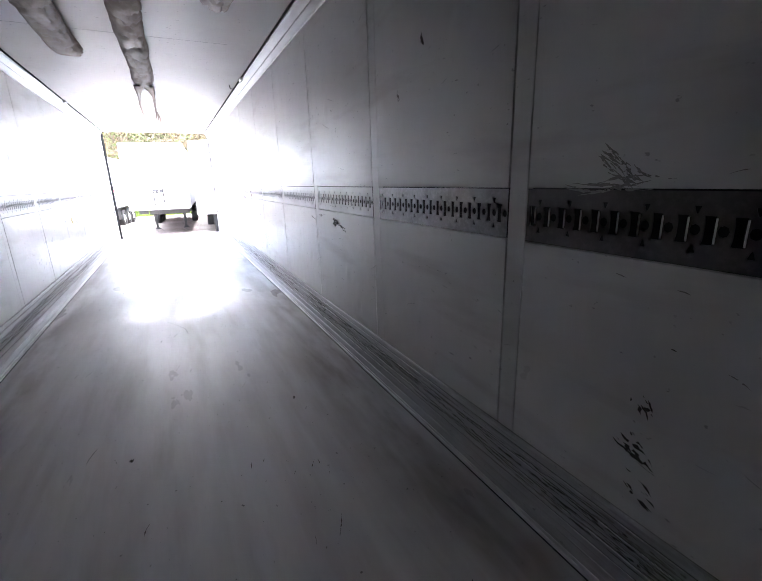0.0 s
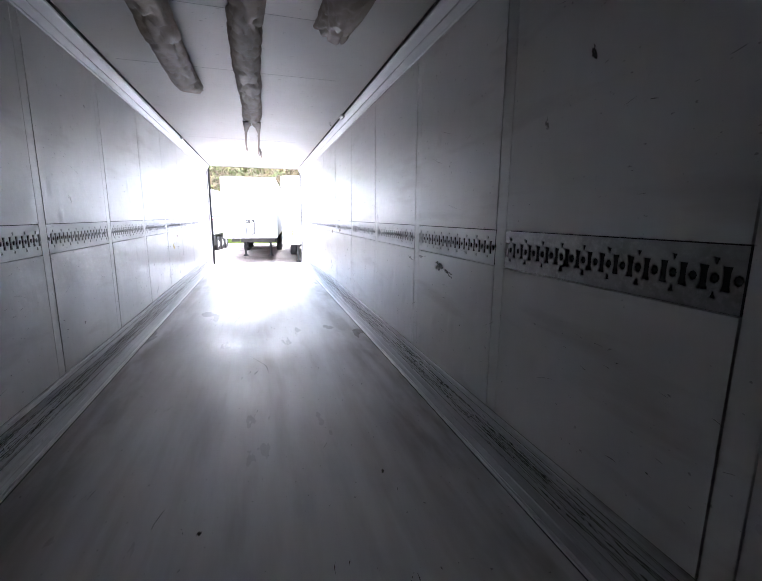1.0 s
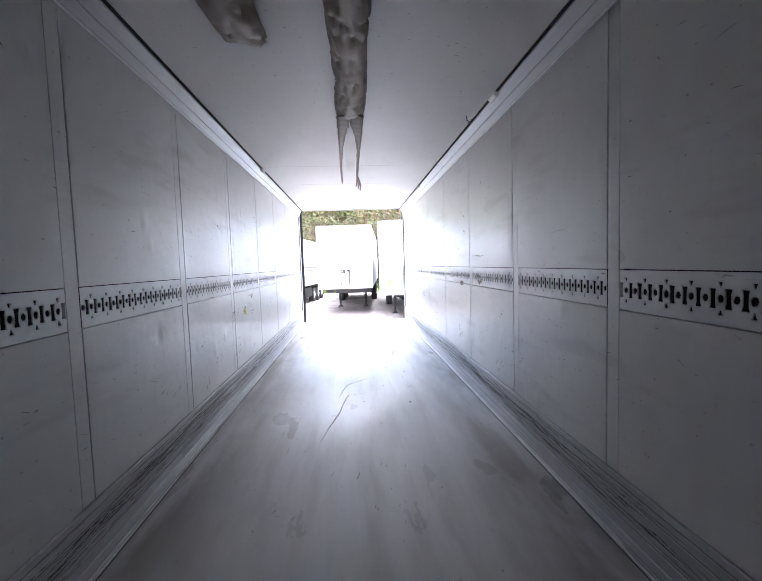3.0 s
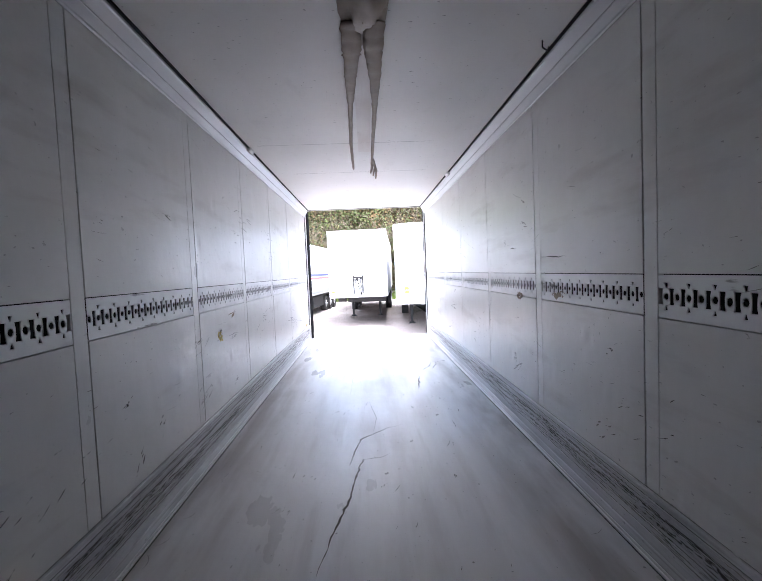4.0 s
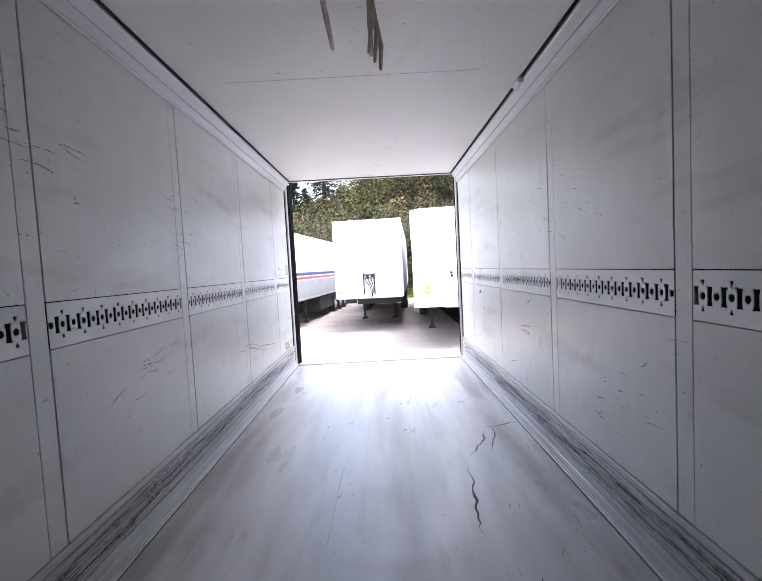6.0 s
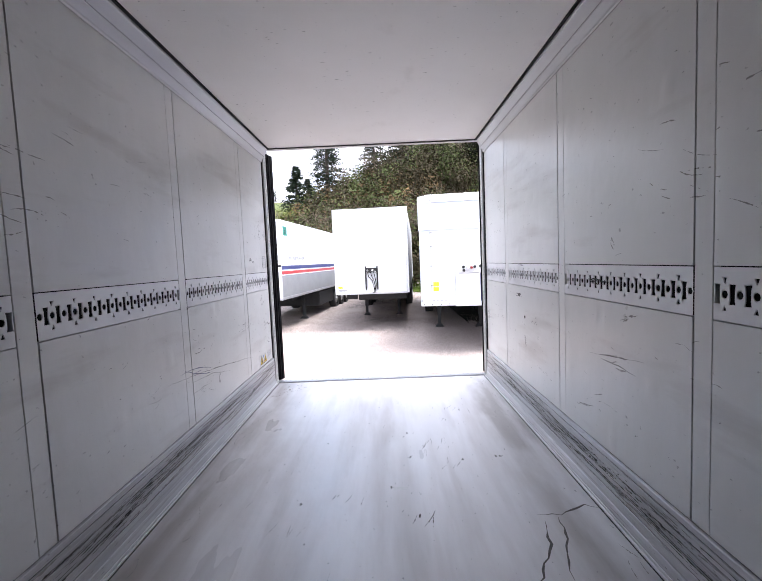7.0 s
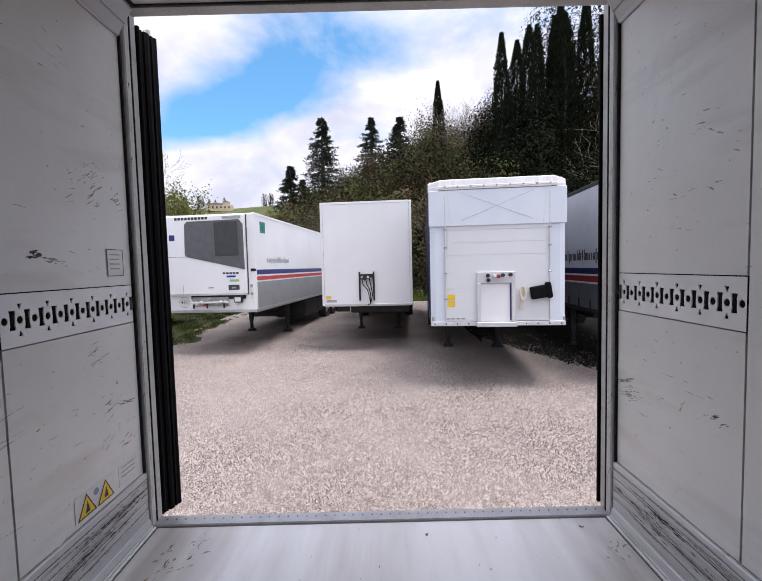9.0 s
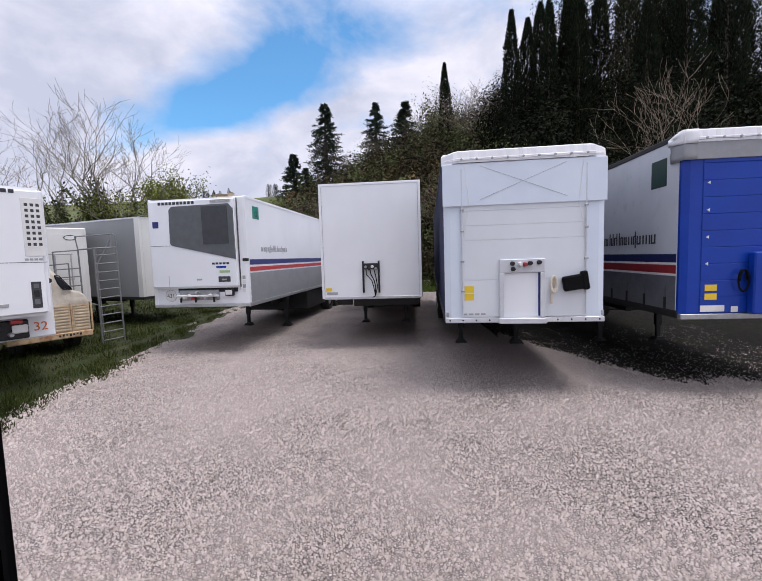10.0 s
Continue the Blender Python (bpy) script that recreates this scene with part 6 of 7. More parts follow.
# white curtain darkened in its colour for the shade between the trailers
CURTAIN = Mat("shaded_grubby_curtain", (0.57, 0.60, 0.64), 0.45).patches((0.46, 0.49, 0.53), 1.0, 0.35, 0.75, 0.8, (1, 1, 0.6)).patches((0.30, 0.29, 0.28), 6, 0.58, 0.8, 0.4, detail=8.0).bump(1.5, 0.4, 0.03, (1, 1, 0.4)).m
BLUISH_TARP = Mat("bluish_tarpaulin", (0.66, 0.725, 0.80), 0.35).patches((0.57, 0.64, 0.74), 1.0, 0.4, 0.7, 0.7).bump(2.5, 0.35, 0.02, (1, 1, 0.6)).m
PALE_STEEL = simple("pale_painted_steel", (0.62, 0.64, 0.67), 0.42, 0.1, 0.15, 5)
PLANK_WHITE = white_body_material("off_white_planks", (0.70, 0.735, 0.77), 0.25)
BLUE_PALE = simple("pale_blue_print", (0.06, 0.12, 0.48), 0.5)
NAVY_SIDE = simple("navy_curtain", (0.008, 0.012, 0.05), 0.65, 0, 0.2, 3, 0.004, 0.15)

reefer(yard_pose(-4.75, 9.42, -6.5), "reefer_trailer", "white refrigerated trailer with cooling unit and blue and red stripes", 2.6, 1.21, 3.95)
plain_box_trailer(yard_pose(-0.37, 9.40, -4.5), 1.29, 4.20)

white_trailer = tarp_trailer(yard_pose(2.27, 5.80, -6.0), "curtain_trailer", "white curtain-sided trailer with a planked front wall", WHITE_TARP, PLANK_WHITE, 1.26, 4.07)
t = white_trailer
BT, TP = 1.26, 4.07
tarp = part("front_tarpaulin", box_bm(-1.29, 1.29, -0.035, -0.014, TP - 0.90, TP - 0.21, 0.012), BLUISH_TARP, t, "white front tarpaulin with crossed straps")
for s in (-1, 1):
    bm = bmesh.new()
    rod(bm, (-0.68 * s, -0.037, TP - 0.26), (0.68 * s, -0.037, TP - 0.80), 0.0028)
    part("strap", bm, GREY_INK, tarp)
    bm = bmesh.new()
    rod(bm, (s * 0.98, -0.03, BT + 0.10), (s * 0.98, -0.03, TP - 0.30), 0.012)
    part("tension_rod", bm, PALE_STEEL, t)
    for z in (1.75, 2.25, 2.75, 3.1):
        box("rod_clip", s * 0.98 - 0.03, s * 0.98 + 0.03, -0.045, -0.012, z, z + 0.03, STEEL_GREY, t, 0.004)
# bracket with the couplings
br = part("coupling_frame", box_bm(-0.385, 0.335, -0.06, -0.014, BT + 0.80, BT + 1.02, 0.008), PALE_STEEL, t, "aluminium coupling frame with red and black plugs")
box("frame_post", -0.385, -0.315, -0.07, -0.014, BT + 0.06, BT + 0.80, PALE_STEEL, br, 0.006)
box("frame_post", 0.265, 0.335, -0.07, -0.014, BT + 0.06, BT + 0.80, PALE_STEEL, br, 0.006)
box("frame_foot", -0.40, 0.36, -0.11, -0.014, BT - 0.04, BT + 0.05, PALE_STEEL, br, 0.008)
box("recess_panel", -0.312, 0.262, -0.022, -0.0135, BT + 0.06, BT + 0.79, WHITE, br, 0.003)
box("recess_shadow_gap", 0.235, 0.263, -0.030, -0.0225, BT + 0.08, BT + 0.79, NAVY, br, 0.002)
for x, z, mt in ((-0.18, 0.95, STEEL_DARK), (-0.06, 0.94, PAPER), (0.02, 0.93, RED_SHADED), (0.10, 0.95, STEEL_DARK), (0.24, 0.96, STEEL_DARK), (-0.17, 0.86, STEEL_DARK)):
    bm = bmesh.new()
    bmesh.ops.create_cone(bm, cap_ends=True, segments=14, radius1=0.038, radius2=0.028, depth=0.09, matrix=pose(x, -0.10, BT + z, 90, 0, 0))
    part("coupling", bm, mt, br)
db = box("document_box", -0.19, 0.16, -0.10, -0.001, -0.13, 0.11, RUBBER, t, 0.02, "black document box hanging askew")
db.matrix_basis = pose(0.80, -0.014, BT + 0.63, 0, -9, 0)
box("lid", 0.10, 0.20, -0.11, -0.001, -0.15, 0.15, RUBBER, db, 0.02)
hose_coil = bmesh.new()
for k in range(60):
    a0, a1 = math.tau * k / 12, math.tau * (k + 1) / 12
    r0 = 0.055 + 0.0008 * k
    rod(hose_coil, (0.47 + 0.5 * r0 * math.cos(a0), -0.04 - 0.0008 * k, BT + 0.60 + 1.4 * r0 * math.sin(a0)), (0.47 + 0.5 * r0 * math.cos(a1), -0.04 - 0.0008 * k, BT + 0.60 + 1.4 * r0 * math.sin(a1)), 0.015, None, 6)
rod(hose_coil, (0.45, -0.05, BT + 0.5), (0.44, -0.05, BT + 0.28), 0.022)
part("strap_coil", hose_coil, TARP_BEIGE, t, "coil of pale strap")
for z in (0.35, 0.48):
    box("yellow_label", -0.95, -0.80, -0.016, -0.0125, BT + z, BT + z + 0.11, YELLOW, t, 0.0)
front_bars(t, 0.36, 0.62, BT - 0.012, BT + 0.03, -0.026, PAPER, 1, "maker_plate")
front_bars(t, -1.0, -0.6, BT + 0.10, BT + 0.13, -0.0125, GREY_INK, 4)

for k in range(12):
    bm = bmesh.new()
    bmesh.ops.create_cone(bm, cap_ends=True, segments=10, radius1=0.016, radius2=0.012, depth=0.012, matrix=pose(-1.20 + 0.218 * k, -0.029, BT + 0.012, 90, 0, 0))
    part("bolt", bm, STEEL_DARK, t)
for s in (-1, 1):
    box("corner_hook", s * 1.24 - 0.02, s * 1.24 + 0.02, -0.035, -0.010, BT + 0.07, BT + 0.16, STEEL_GREY, t, 0.006)
    bm = bmesh.new()
    rod(bm, (s * 0.93, -0.036, TP - 0.22), (s * 0.86, -0.038, TP - 0.88), 0.004)
    rod(bm, (s * 0.86, -0.038, TP - 0.88), (s * 0.98, -0.034, TP - 1.5), 0.004)
    part("tie_cord", bm, PAPER, t)

blue_trailer = tarp_trailer(yard_pose(5.97, 5.50, -4), "curtain_trailer", "blue-fronted curtain trailer with a grey and white striped side", BLUE, BLUE, 1.27, 4.20, True)
t = blue_trailer
BT, TP = 1.27, 4.20


def wrapped_corner(name, z0, z1, out, back, sag, material, label=""):
    """A tarpaulin strip that runs off the front wall and laps round the trailer's corner post."""
    path = [(-1.10, -0.044 - out), (-1.22, -0.046 - out), (-1.275, -0.036 - out), (-1.300 - out, 0.0), (-1.312 - out, 0.06), (-1.318 - out, 0.16), (-1.316 - out, back * 0.7), (-1.308 - out, back)]
    bm = bmesh.new()
    rows = []
    for i, (px, py) in enumerate(path):
        drop = sag * max(0, i - 3) / 4
        rows.append([bm.verts.new((px - 0.010 * math.sin(2.2 * u + 1.3 * i) * (u > 0), py, z0 + (z1 - z0) * (1 - u / 4) - drop * (1.0 if u < 2 else -0.4))) for u in range(5)])
    for a, b in zip(rows, rows[1:]):
        for u in range(4):
            bm.faces.new((a[u], a[u + 1], b[u + 1], b[u]))
    ob = part(name, bm, material, t, label)
    for f in ob.data.polygons:
        f.use_smooth = True
    ob.modifiers.new("thick", "SOLIDIFY").thickness = 0.008
    return ob


box("hem_band", -1.27, 1.29, -0.034, -0.014, TP - 0.46, TP - 0.17, GREY_SIDE, t, 0.006, "grey tarpaulin band under the hem")
wrapped_corner("hem_corner_band", TP - 0.46, TP - 0.20, -0.010, 0.30, 0.0, GREY_SIDE)
wrapped_corner("hem_corner", TP - 0.215, TP - 0.005, 0.004, 0.34, 0.07, WHITE_TARP, "white tarpaulin corner lapped round the post")
x = -1.275 - 0.005
for nm, z0, z1, mt in (("grey_band", BT + 0.10, BT + 0.66, GREY_LOW), ("white_line", BT + 0.66, BT + 0.70, PAPER), ("red_stripe", BT + 0.70, BT + 0.84, RED_SHADED), ("white_line", BT + 0.84, BT + 0.88, PAPER), ("navy_stripe", BT + 0.88, BT + 1.02, NAVY_SHADED)):
    box(nm, x - 0.003, x, 0.12, 13.2, z0, z1, mt, t, 0.0)
side_letters(t, x - 0.003, 0.70, BT + 1.20, 0.265, INK, 24, 9)
for k in range(14):
    y0 = 0.35 + 0.62 * k
    bk = part("buckle", box_bm(x - 0.022, x - 0.0035, y0, y0 + 0.05, BT + 0.06, BT + 0.30, 0.004), STEEL_DARK, t, "dark curtain buckle with its strap")
    box("strap", x - 0.008, x - 0.0036, y0 + 0.008, y0 + 0.042, BT + 0.30, BT + 0.48, GRILLE, bk, 0.0)
box("side_sign", x - 0.003, x, 0.42, 0.86, TP - 0.78, TP - 0.32, DKGREEN, t, 0.0, "dark green side sign")
for k in range(5):
    bm = bmesh.new()
    bmesh.ops.create_cone(bm, cap_ends=True, segments=3, radius1=0.030, radius2=0.026, depth=0.010, matrix=pose(-0.90, -0.018, BT + 0.85 + 0.42 * k, 90, 30, 0))
    part("tie_ring", bm, PAPER, t)
for z in (0.28, 0.42):
    box("yellow_label", -0.92, -0.74, -0.018, -0.0125, BT + z, BT + z + 0.10, YELLOW, t, 0.0)
box("white_label", -0.98, -0.62, -0.018, -0.0125, BT + 0.09, BT + 0.19, PAPER, t, 0.0)
box("white_label", -0.52, -0.42, -0.018, -0.0125, BT + 0.08, BT + 0.17, PAPER, t, 0.0)
bm = bmesh.new()
for k in range(20):
    a0, a1 = math.tau * k / 20, math.tau * (k + 1) / 20
    rod(bm, (0.02 + 0.15 * math.cos(a0), -0.014, BT + 2.22 + 0.15 * math.sin(a0)), (0.02 + 0.15 * math.cos(a1), -0.014, BT + 2.22 + 0.15 * math.sin(a1)), 0.012, None, 4)
part("emblem_ring", bm, BLUE_PALE, t, "faint pale blue ring emblem")
cb = part("coupling_cabinet", box_bm(-0.30, 0.34, -0.16, -0.013, BT + 0.06, BT + 1.02, 0.02), BLUE, t)
box("coupling_panel", -0.16, 0.30, -0.172, -0.158, BT + 0.82, BT + 1.0, PAPER, cb, 0.004)
for k in range(4):
    bm = bmesh.new()
    bmesh.ops.create_cone(bm, cap_ends=True, segments=12, radius1=0.04, radius2=0.03, depth=0.08, matrix=pose(-0.10 + 0.11 * k, -0.20, BT + 0.90, 90, 0, 0))
    part("coupling", bm, (STEEL_DARK, RED, YELLOW, STEEL_GREY)[k], cb)
bm = bmesh.new()
for k in range(24):
    a0, a1 = math.tau * k / 16, math.tau * (k + 1) / 16
    rod(bm, (-0.40 + 0.07 * math.cos(a0), -0.06 - 0.002 * k, BT + 0.58 + 0.17 * math.sin(a0)), (-0.40 + 0.07 * math.cos(a1), -0.06 - 0.002 * k, BT + 0.58 + 0.17 * math.sin(a1)), 0.014, None, 6)
part("hose_coil", bm, RUBBER, t)

# at the edge of the yard: second reefer, grey trailer, white box body, old cab and platform ladder
t = thing("reefer_trailer", yard_pose(-7.55, 6.03, 55), "white refrigerated trailer with a slotted cooling unit", "trailer", "parked trailers")
BT, TP, h = 0.90, 3.80, 1.3
box("body", -h, h + 0.10, 0, 13.4, BT, TP, WHITE, t, 0.03)
un = part("cooling_unit", box_bm(-h + 0.06, h - 0.02, -0.40, -0.004, BT + 0.46, TP - 0.02, 0.08, None, 3), WHITE, t, "white moulded cooling unit")
front_bars(t, h - 0.95, h - 0.42, TP - 0.15, TP - 0.08, -0.4015, INK, 5)
vp = part("vent_panel", box_bm(h - 0.36, h - 0.04, -0.408, -0.40, TP - 1.30, TP - 0.22, 0.004), PAPER, un)
for r in range(8):
    for c in range(3):
        xx, zz = h - 0.31 + 0.085 * c, TP - 0.37 - 0.105 * r
        box("vent_slot", xx, xx + 0.05, -0.411, -0.4075, zz, zz + 0.055, GRILLE_2, vp, 0.002)
box("panel_seam", -h + 0.08, h - 0.04, -0.4025, -0.398, TP - 1.42, TP - 1.41, SEAM, un, 0.0)
box("panel_seam", -0.1, -0.09, -0.4025, -0.398, BT + 0.48, TP - 1.42, SEAM, un, 0.0)
front_bars(t, h - 0.38, h - 0.10, TP - 1.38, TP - 1.34, -0.4015, GREY_INK, 4)
cp = box("control_panel", h - 0.32, h - 0.17, -0.404, -0.399, BT + 0.62, BT + 1.12, GRILLE_2, un, 0.003, "recessed black control panel")
for z, dz in ((0.69, 0.10), (0.83, 0.13), (1.00, 0.08)):
    box("switch", h - 0.285, h - 0.205, -0.410, -0.4045, BT + z, BT + z + dz, STEEL_DARK if dz > 0.1 else GREY_LOW, cp, 0.004)
bm = bmesh.new()
bmesh.ops.create_cone(bm, cap_ends=True, segments=16, radius1=0.055, radius2=0.045, depth=0.10, matrix=pose(h + 0.03, -0.10, BT + 1.12, 90, 0, 0))
part("marker_lamp", bm, STEEL_DARK, t, "small black marker lamp")
box("latch", h - 0.80, h - 0.66, -0.41, -0.40, BT + 0.68, BT + 0.74, GREY_INK, un, 0.004)
hb = part("coupling_bracket", box_bm(-0.2, h - 0.34, -0.10, -0.004, BT + 0.04, BT + 0.40, 0.02), STEEL_DARK, t)
for k in range(7):
    bm = bmesh.new()
    bmesh.ops.create_cone(bm, cap_ends=True, segments=12, radius1=0.05, radius2=0.035, depth=0.12, matrix=pose(-0.1 + 0.13 * k, -0.14, BT + 0.14 + 0.15 * (k % 2), 90, 0, 0))
    part("coupling", bm, (STEEL_GREY, RED, STEEL_DARK)[k % 3], hb)
box("lamp_bracket", h - 0.60, h - 0.36, -0.14, -0.101, BT + 0.15, BT + 0.31, PAPER, hb, 0.02, "pale lamp box")
box("red_plug", h - 0.62, h - 0.44, -0.16, -0.101, BT + 0.335, BT + 0.41, RED, hb, 0.012)
letters("numerals", "32", 0.24, ORANGE, t, pose(h - 0.14, -0.012, BT + 0.15, 90, 0, 0))
running_gear(t, BT, 0)

t = thing("box_trailer", yard_pose(-8.12, 14.45, 70), "grey-sided box trailer with white corner posts", "trailer", "parked trailers")
BT, TP, h = 1.02, 3.84, 1.275
box("body", -h, h, 0, 12.0, BT, TP, GREY_BODY, t, 0.02)
for s in (-1, 1):
    a, b = sorted((s * (h - 0.10), s * (h + 0.012)))
    box("corner_post", a, b, -0.012, 0.22, BT, TP, WHITE_OLD, t, 0.01)
box("front_wall", -h + 0.1, h - 0.1, -0.010, -0.001, BT, TP, WHITE_OLD, t, 0.002)
box("top_rail", -h - 0.012, h + 0.012, -0.014, 12.0, TP - 0.04, TP + 0.012, ALU, t, 0.006)
box("skirt_rail", -h - 0.012, h + 0.012, -0.014, 12.0, BT - 0.08, BT + 0.03, STEEL_DARK, t, 0.006)
running_gear(t, BT, 0, 3.2)

t = thing("truck_body", yard_pose(-10.9, 11.6, 40), "old dull white box body with a pipe frame", "truck body")
box("body", -1.1, 1.36, 0, 3.4, 1.0, 3.45, WHITE_OLD, t, 0.03)
box("front_panel", -0.95, 1.24, -0.012, -0.001, 1.15, 3.25, WHITE_OLD, t, 0.01)
bm = bmesh.new()
bmesh.ops.create_cone(bm, cap_ends=True, segments=20, radius1=0.5, radius2=0.5, depth=0.004, matrix=pose(0.93, -0.015, 3.13, 90, 0, 0) @ Matrix.Diagonal((0.34, 0.17, 1, 1)))
oval = part("oval_badge", bm, DKGREEN, t, "small oval badge with a dark rim")
bm = bmesh.new()
bmesh.ops.create_cone(bm, cap_ends=True, segments=20, radius1=0.5, radius2=0.5, depth=0.004, matrix=pose(0.93, -0.0195, 3.13, 90, 0, 0) @ Matrix.Diagonal((0.29, 0.125, 1, 1)))
part("badge_face", bm, PAPER, oval)
for k in range(4):
    bm = bmesh.new()
    rod(bm, (-0.3 + 0.4 * k, -0.25, 0.9), (-0.3 + 0.4 * k, -0.25, 2.6), 0.02)
    part("pipe", bm, STEEL_GREY, t)
for z in (1.2, 1.8, 2.6):
    bm = bmesh.new()
    rod(bm, (-0.35, -0.25, z), (0.95, -0.25, z), 0.018)
    part("cross_pipe", bm, STEEL_GREY, t)
for s in (-1, 1):
    box("support", s * 0.8 - 0.08, s * 0.8 + 0.08, 0.3, 3.0, 0.0, 1.0, STEEL_DARK, t, 0.02)

t = thing("old_lorry", yard_pose(-8.46, 9.25, 55) @ pose(0, 0, -0.05), "old cream lorry with a crumpled cab over ribbed side flaps", "lorry")
bd = part("body", box_bm(-1.0, 0.76, 0.0, 2.4, 0.46, 1.25, 0.03), BEIGE, t)
for x0, x1 in ((-0.80, -0.42), (-0.36, 0.32), (0.37, 0.75)):
    fl = part("side_flap", box_bm(x0, x1, -0.020, -0.001, 0.60, 1.27, 0.006), BEIGE, t, "cream pressed-steel flap with ribs")
    for k in range(8):
        box("rib", x0 + 0.03, x1 - 0.03, -0.034, -0.021, 0.625 + 0.079 * k, 0.672 + 0.079 * k, BEIGE, fl, 0.010)
    box("flap_edge", x0, x1, -0.036, -0.021, 1.245, 1.275, RUST, fl, 0.004)
for x in (-0.39, 0.345, 0.79):
    box("flap_post", x - 0.022, x + 0.022, -0.040, -0.0005, 0.56, 1.33, RUST, bd, 0.006)
bp = box("bumper", -1.0, 0.78, -0.07, -0.001, 0.43, 0.585, RUST, t, 0.02, "rust-streaked cream bumper")
for k in range(7):
    box("bumper_slot", 0.02 + 0.075 * k, 0.065 + 0.075 * k, -0.073, -0.0695, 0.485 + 0.012 * (k % 3), 0.540 + 0.01 * (k % 2), STEEL_DARK, bp, 0.0)
# cab with a crumpled skin: a side outline carried across
side = [(-1.0, 2.34), (-0.45, 2.33), (-0.04, 2.26), (0.10, 2.10), (0.26, 1.86), (0.42, 1.68), (0.56, 1.63), (0.66, 1.55), (0.73, 1.40), (0.76, 1.255)]
bm = bmesh.new()
rows = []
for i in range(9):
    y = 0.012 + 1.5 * i / 8
    rows.append([bm.verts.new((x, y + (0.03 * noise.noise(Vector((3 * x, 3 * z, 4))) if i == 0 else 0), z + 0.06 * noise.noise(Vector((4 * x, 2 * y, 1))))) for x, z in side])
for a, b in zip(rows, rows[1:]):
    for u in range(len(side) - 1):
        bm.faces.new((a[u], a[u + 1], b[u + 1], b[u]))
low = [bm.verts.new((x, 0.010, 1.25)) for x, z in side[:-1]] + [rows[0][-1]]
prev = low
for k in range(1, 6):
    row = rows[0] if k == 5 else [bm.verts.new((x, 0.012 - 0.075 * abs(noise.noise(Vector((4.5 * x + 2 * k, 9 * z * k / 5, 2)))), 1.25 + (z - 1.25) * k / 5)) for x, z in side[:-1]] + [rows[0][-1]]
    for u in range(len(side) - 1):
        face = []
        for q in (prev[u], prev[u + 1], row[u + 1], row[u]):
            if q not in face:
                face.append(q)
        if len(face) > 2:
            bm.faces.new(face)
    prev = row
cab = part("cab", bm, TARP_BEIGE, t, "crumpled cream cab skin")
for f in cab.data.polygons:
    f.use_smooth = True
bm = bmesh.new()
prism(bm, [(0.06, 2.06), (0.13, 2.04), (0.38, 1.70), (0.22, 1.72), (0.12, 1.86)], -0.030, 0.02)
win = part("window", bm, GLASS_DARK, t, "dark slanted lorry window")
bm = bmesh.new()
for a, b in zip([(0.05, 2.07), (0.14, 2.06), (0.40, 1.69), (0.21, 1.705), (0.11, 1.86)], [(0.14, 2.06), (0.40, 1.69), (0.21, 1.705), (0.11, 1.86), (0.05, 2.07)]):
    rod(bm, (a[0], -0.030, a[1]), (b[0], -0.030, b[1]), 0.012, None, 6)
part("window_seal", bm, RUBBER, win)
for s in (-1, 1):
    bm = bmesh.new()
    bmesh.ops.create_cone(bm, cap_ends=True, segments=24, radius1=0.42, radius2=0.42, depth=0.24, matrix=pose(s * 0.60, 1.0, 0.42, 0, 90, 0))
    bmesh.ops.bevel(bm, geom=[e for e in bm.edges if len(e.link_faces) == 2 and max(len(f.verts) for f in e.link_faces) > 4], offset=0.04, segments=2, affect="EDGES")
    part("wheel", bm, TYRE, t)


STEEL_WEATHERED = simple("weathered_steel", (0.20, 0.205, 0.21), 0.5, 0.3, 0.3, 8)


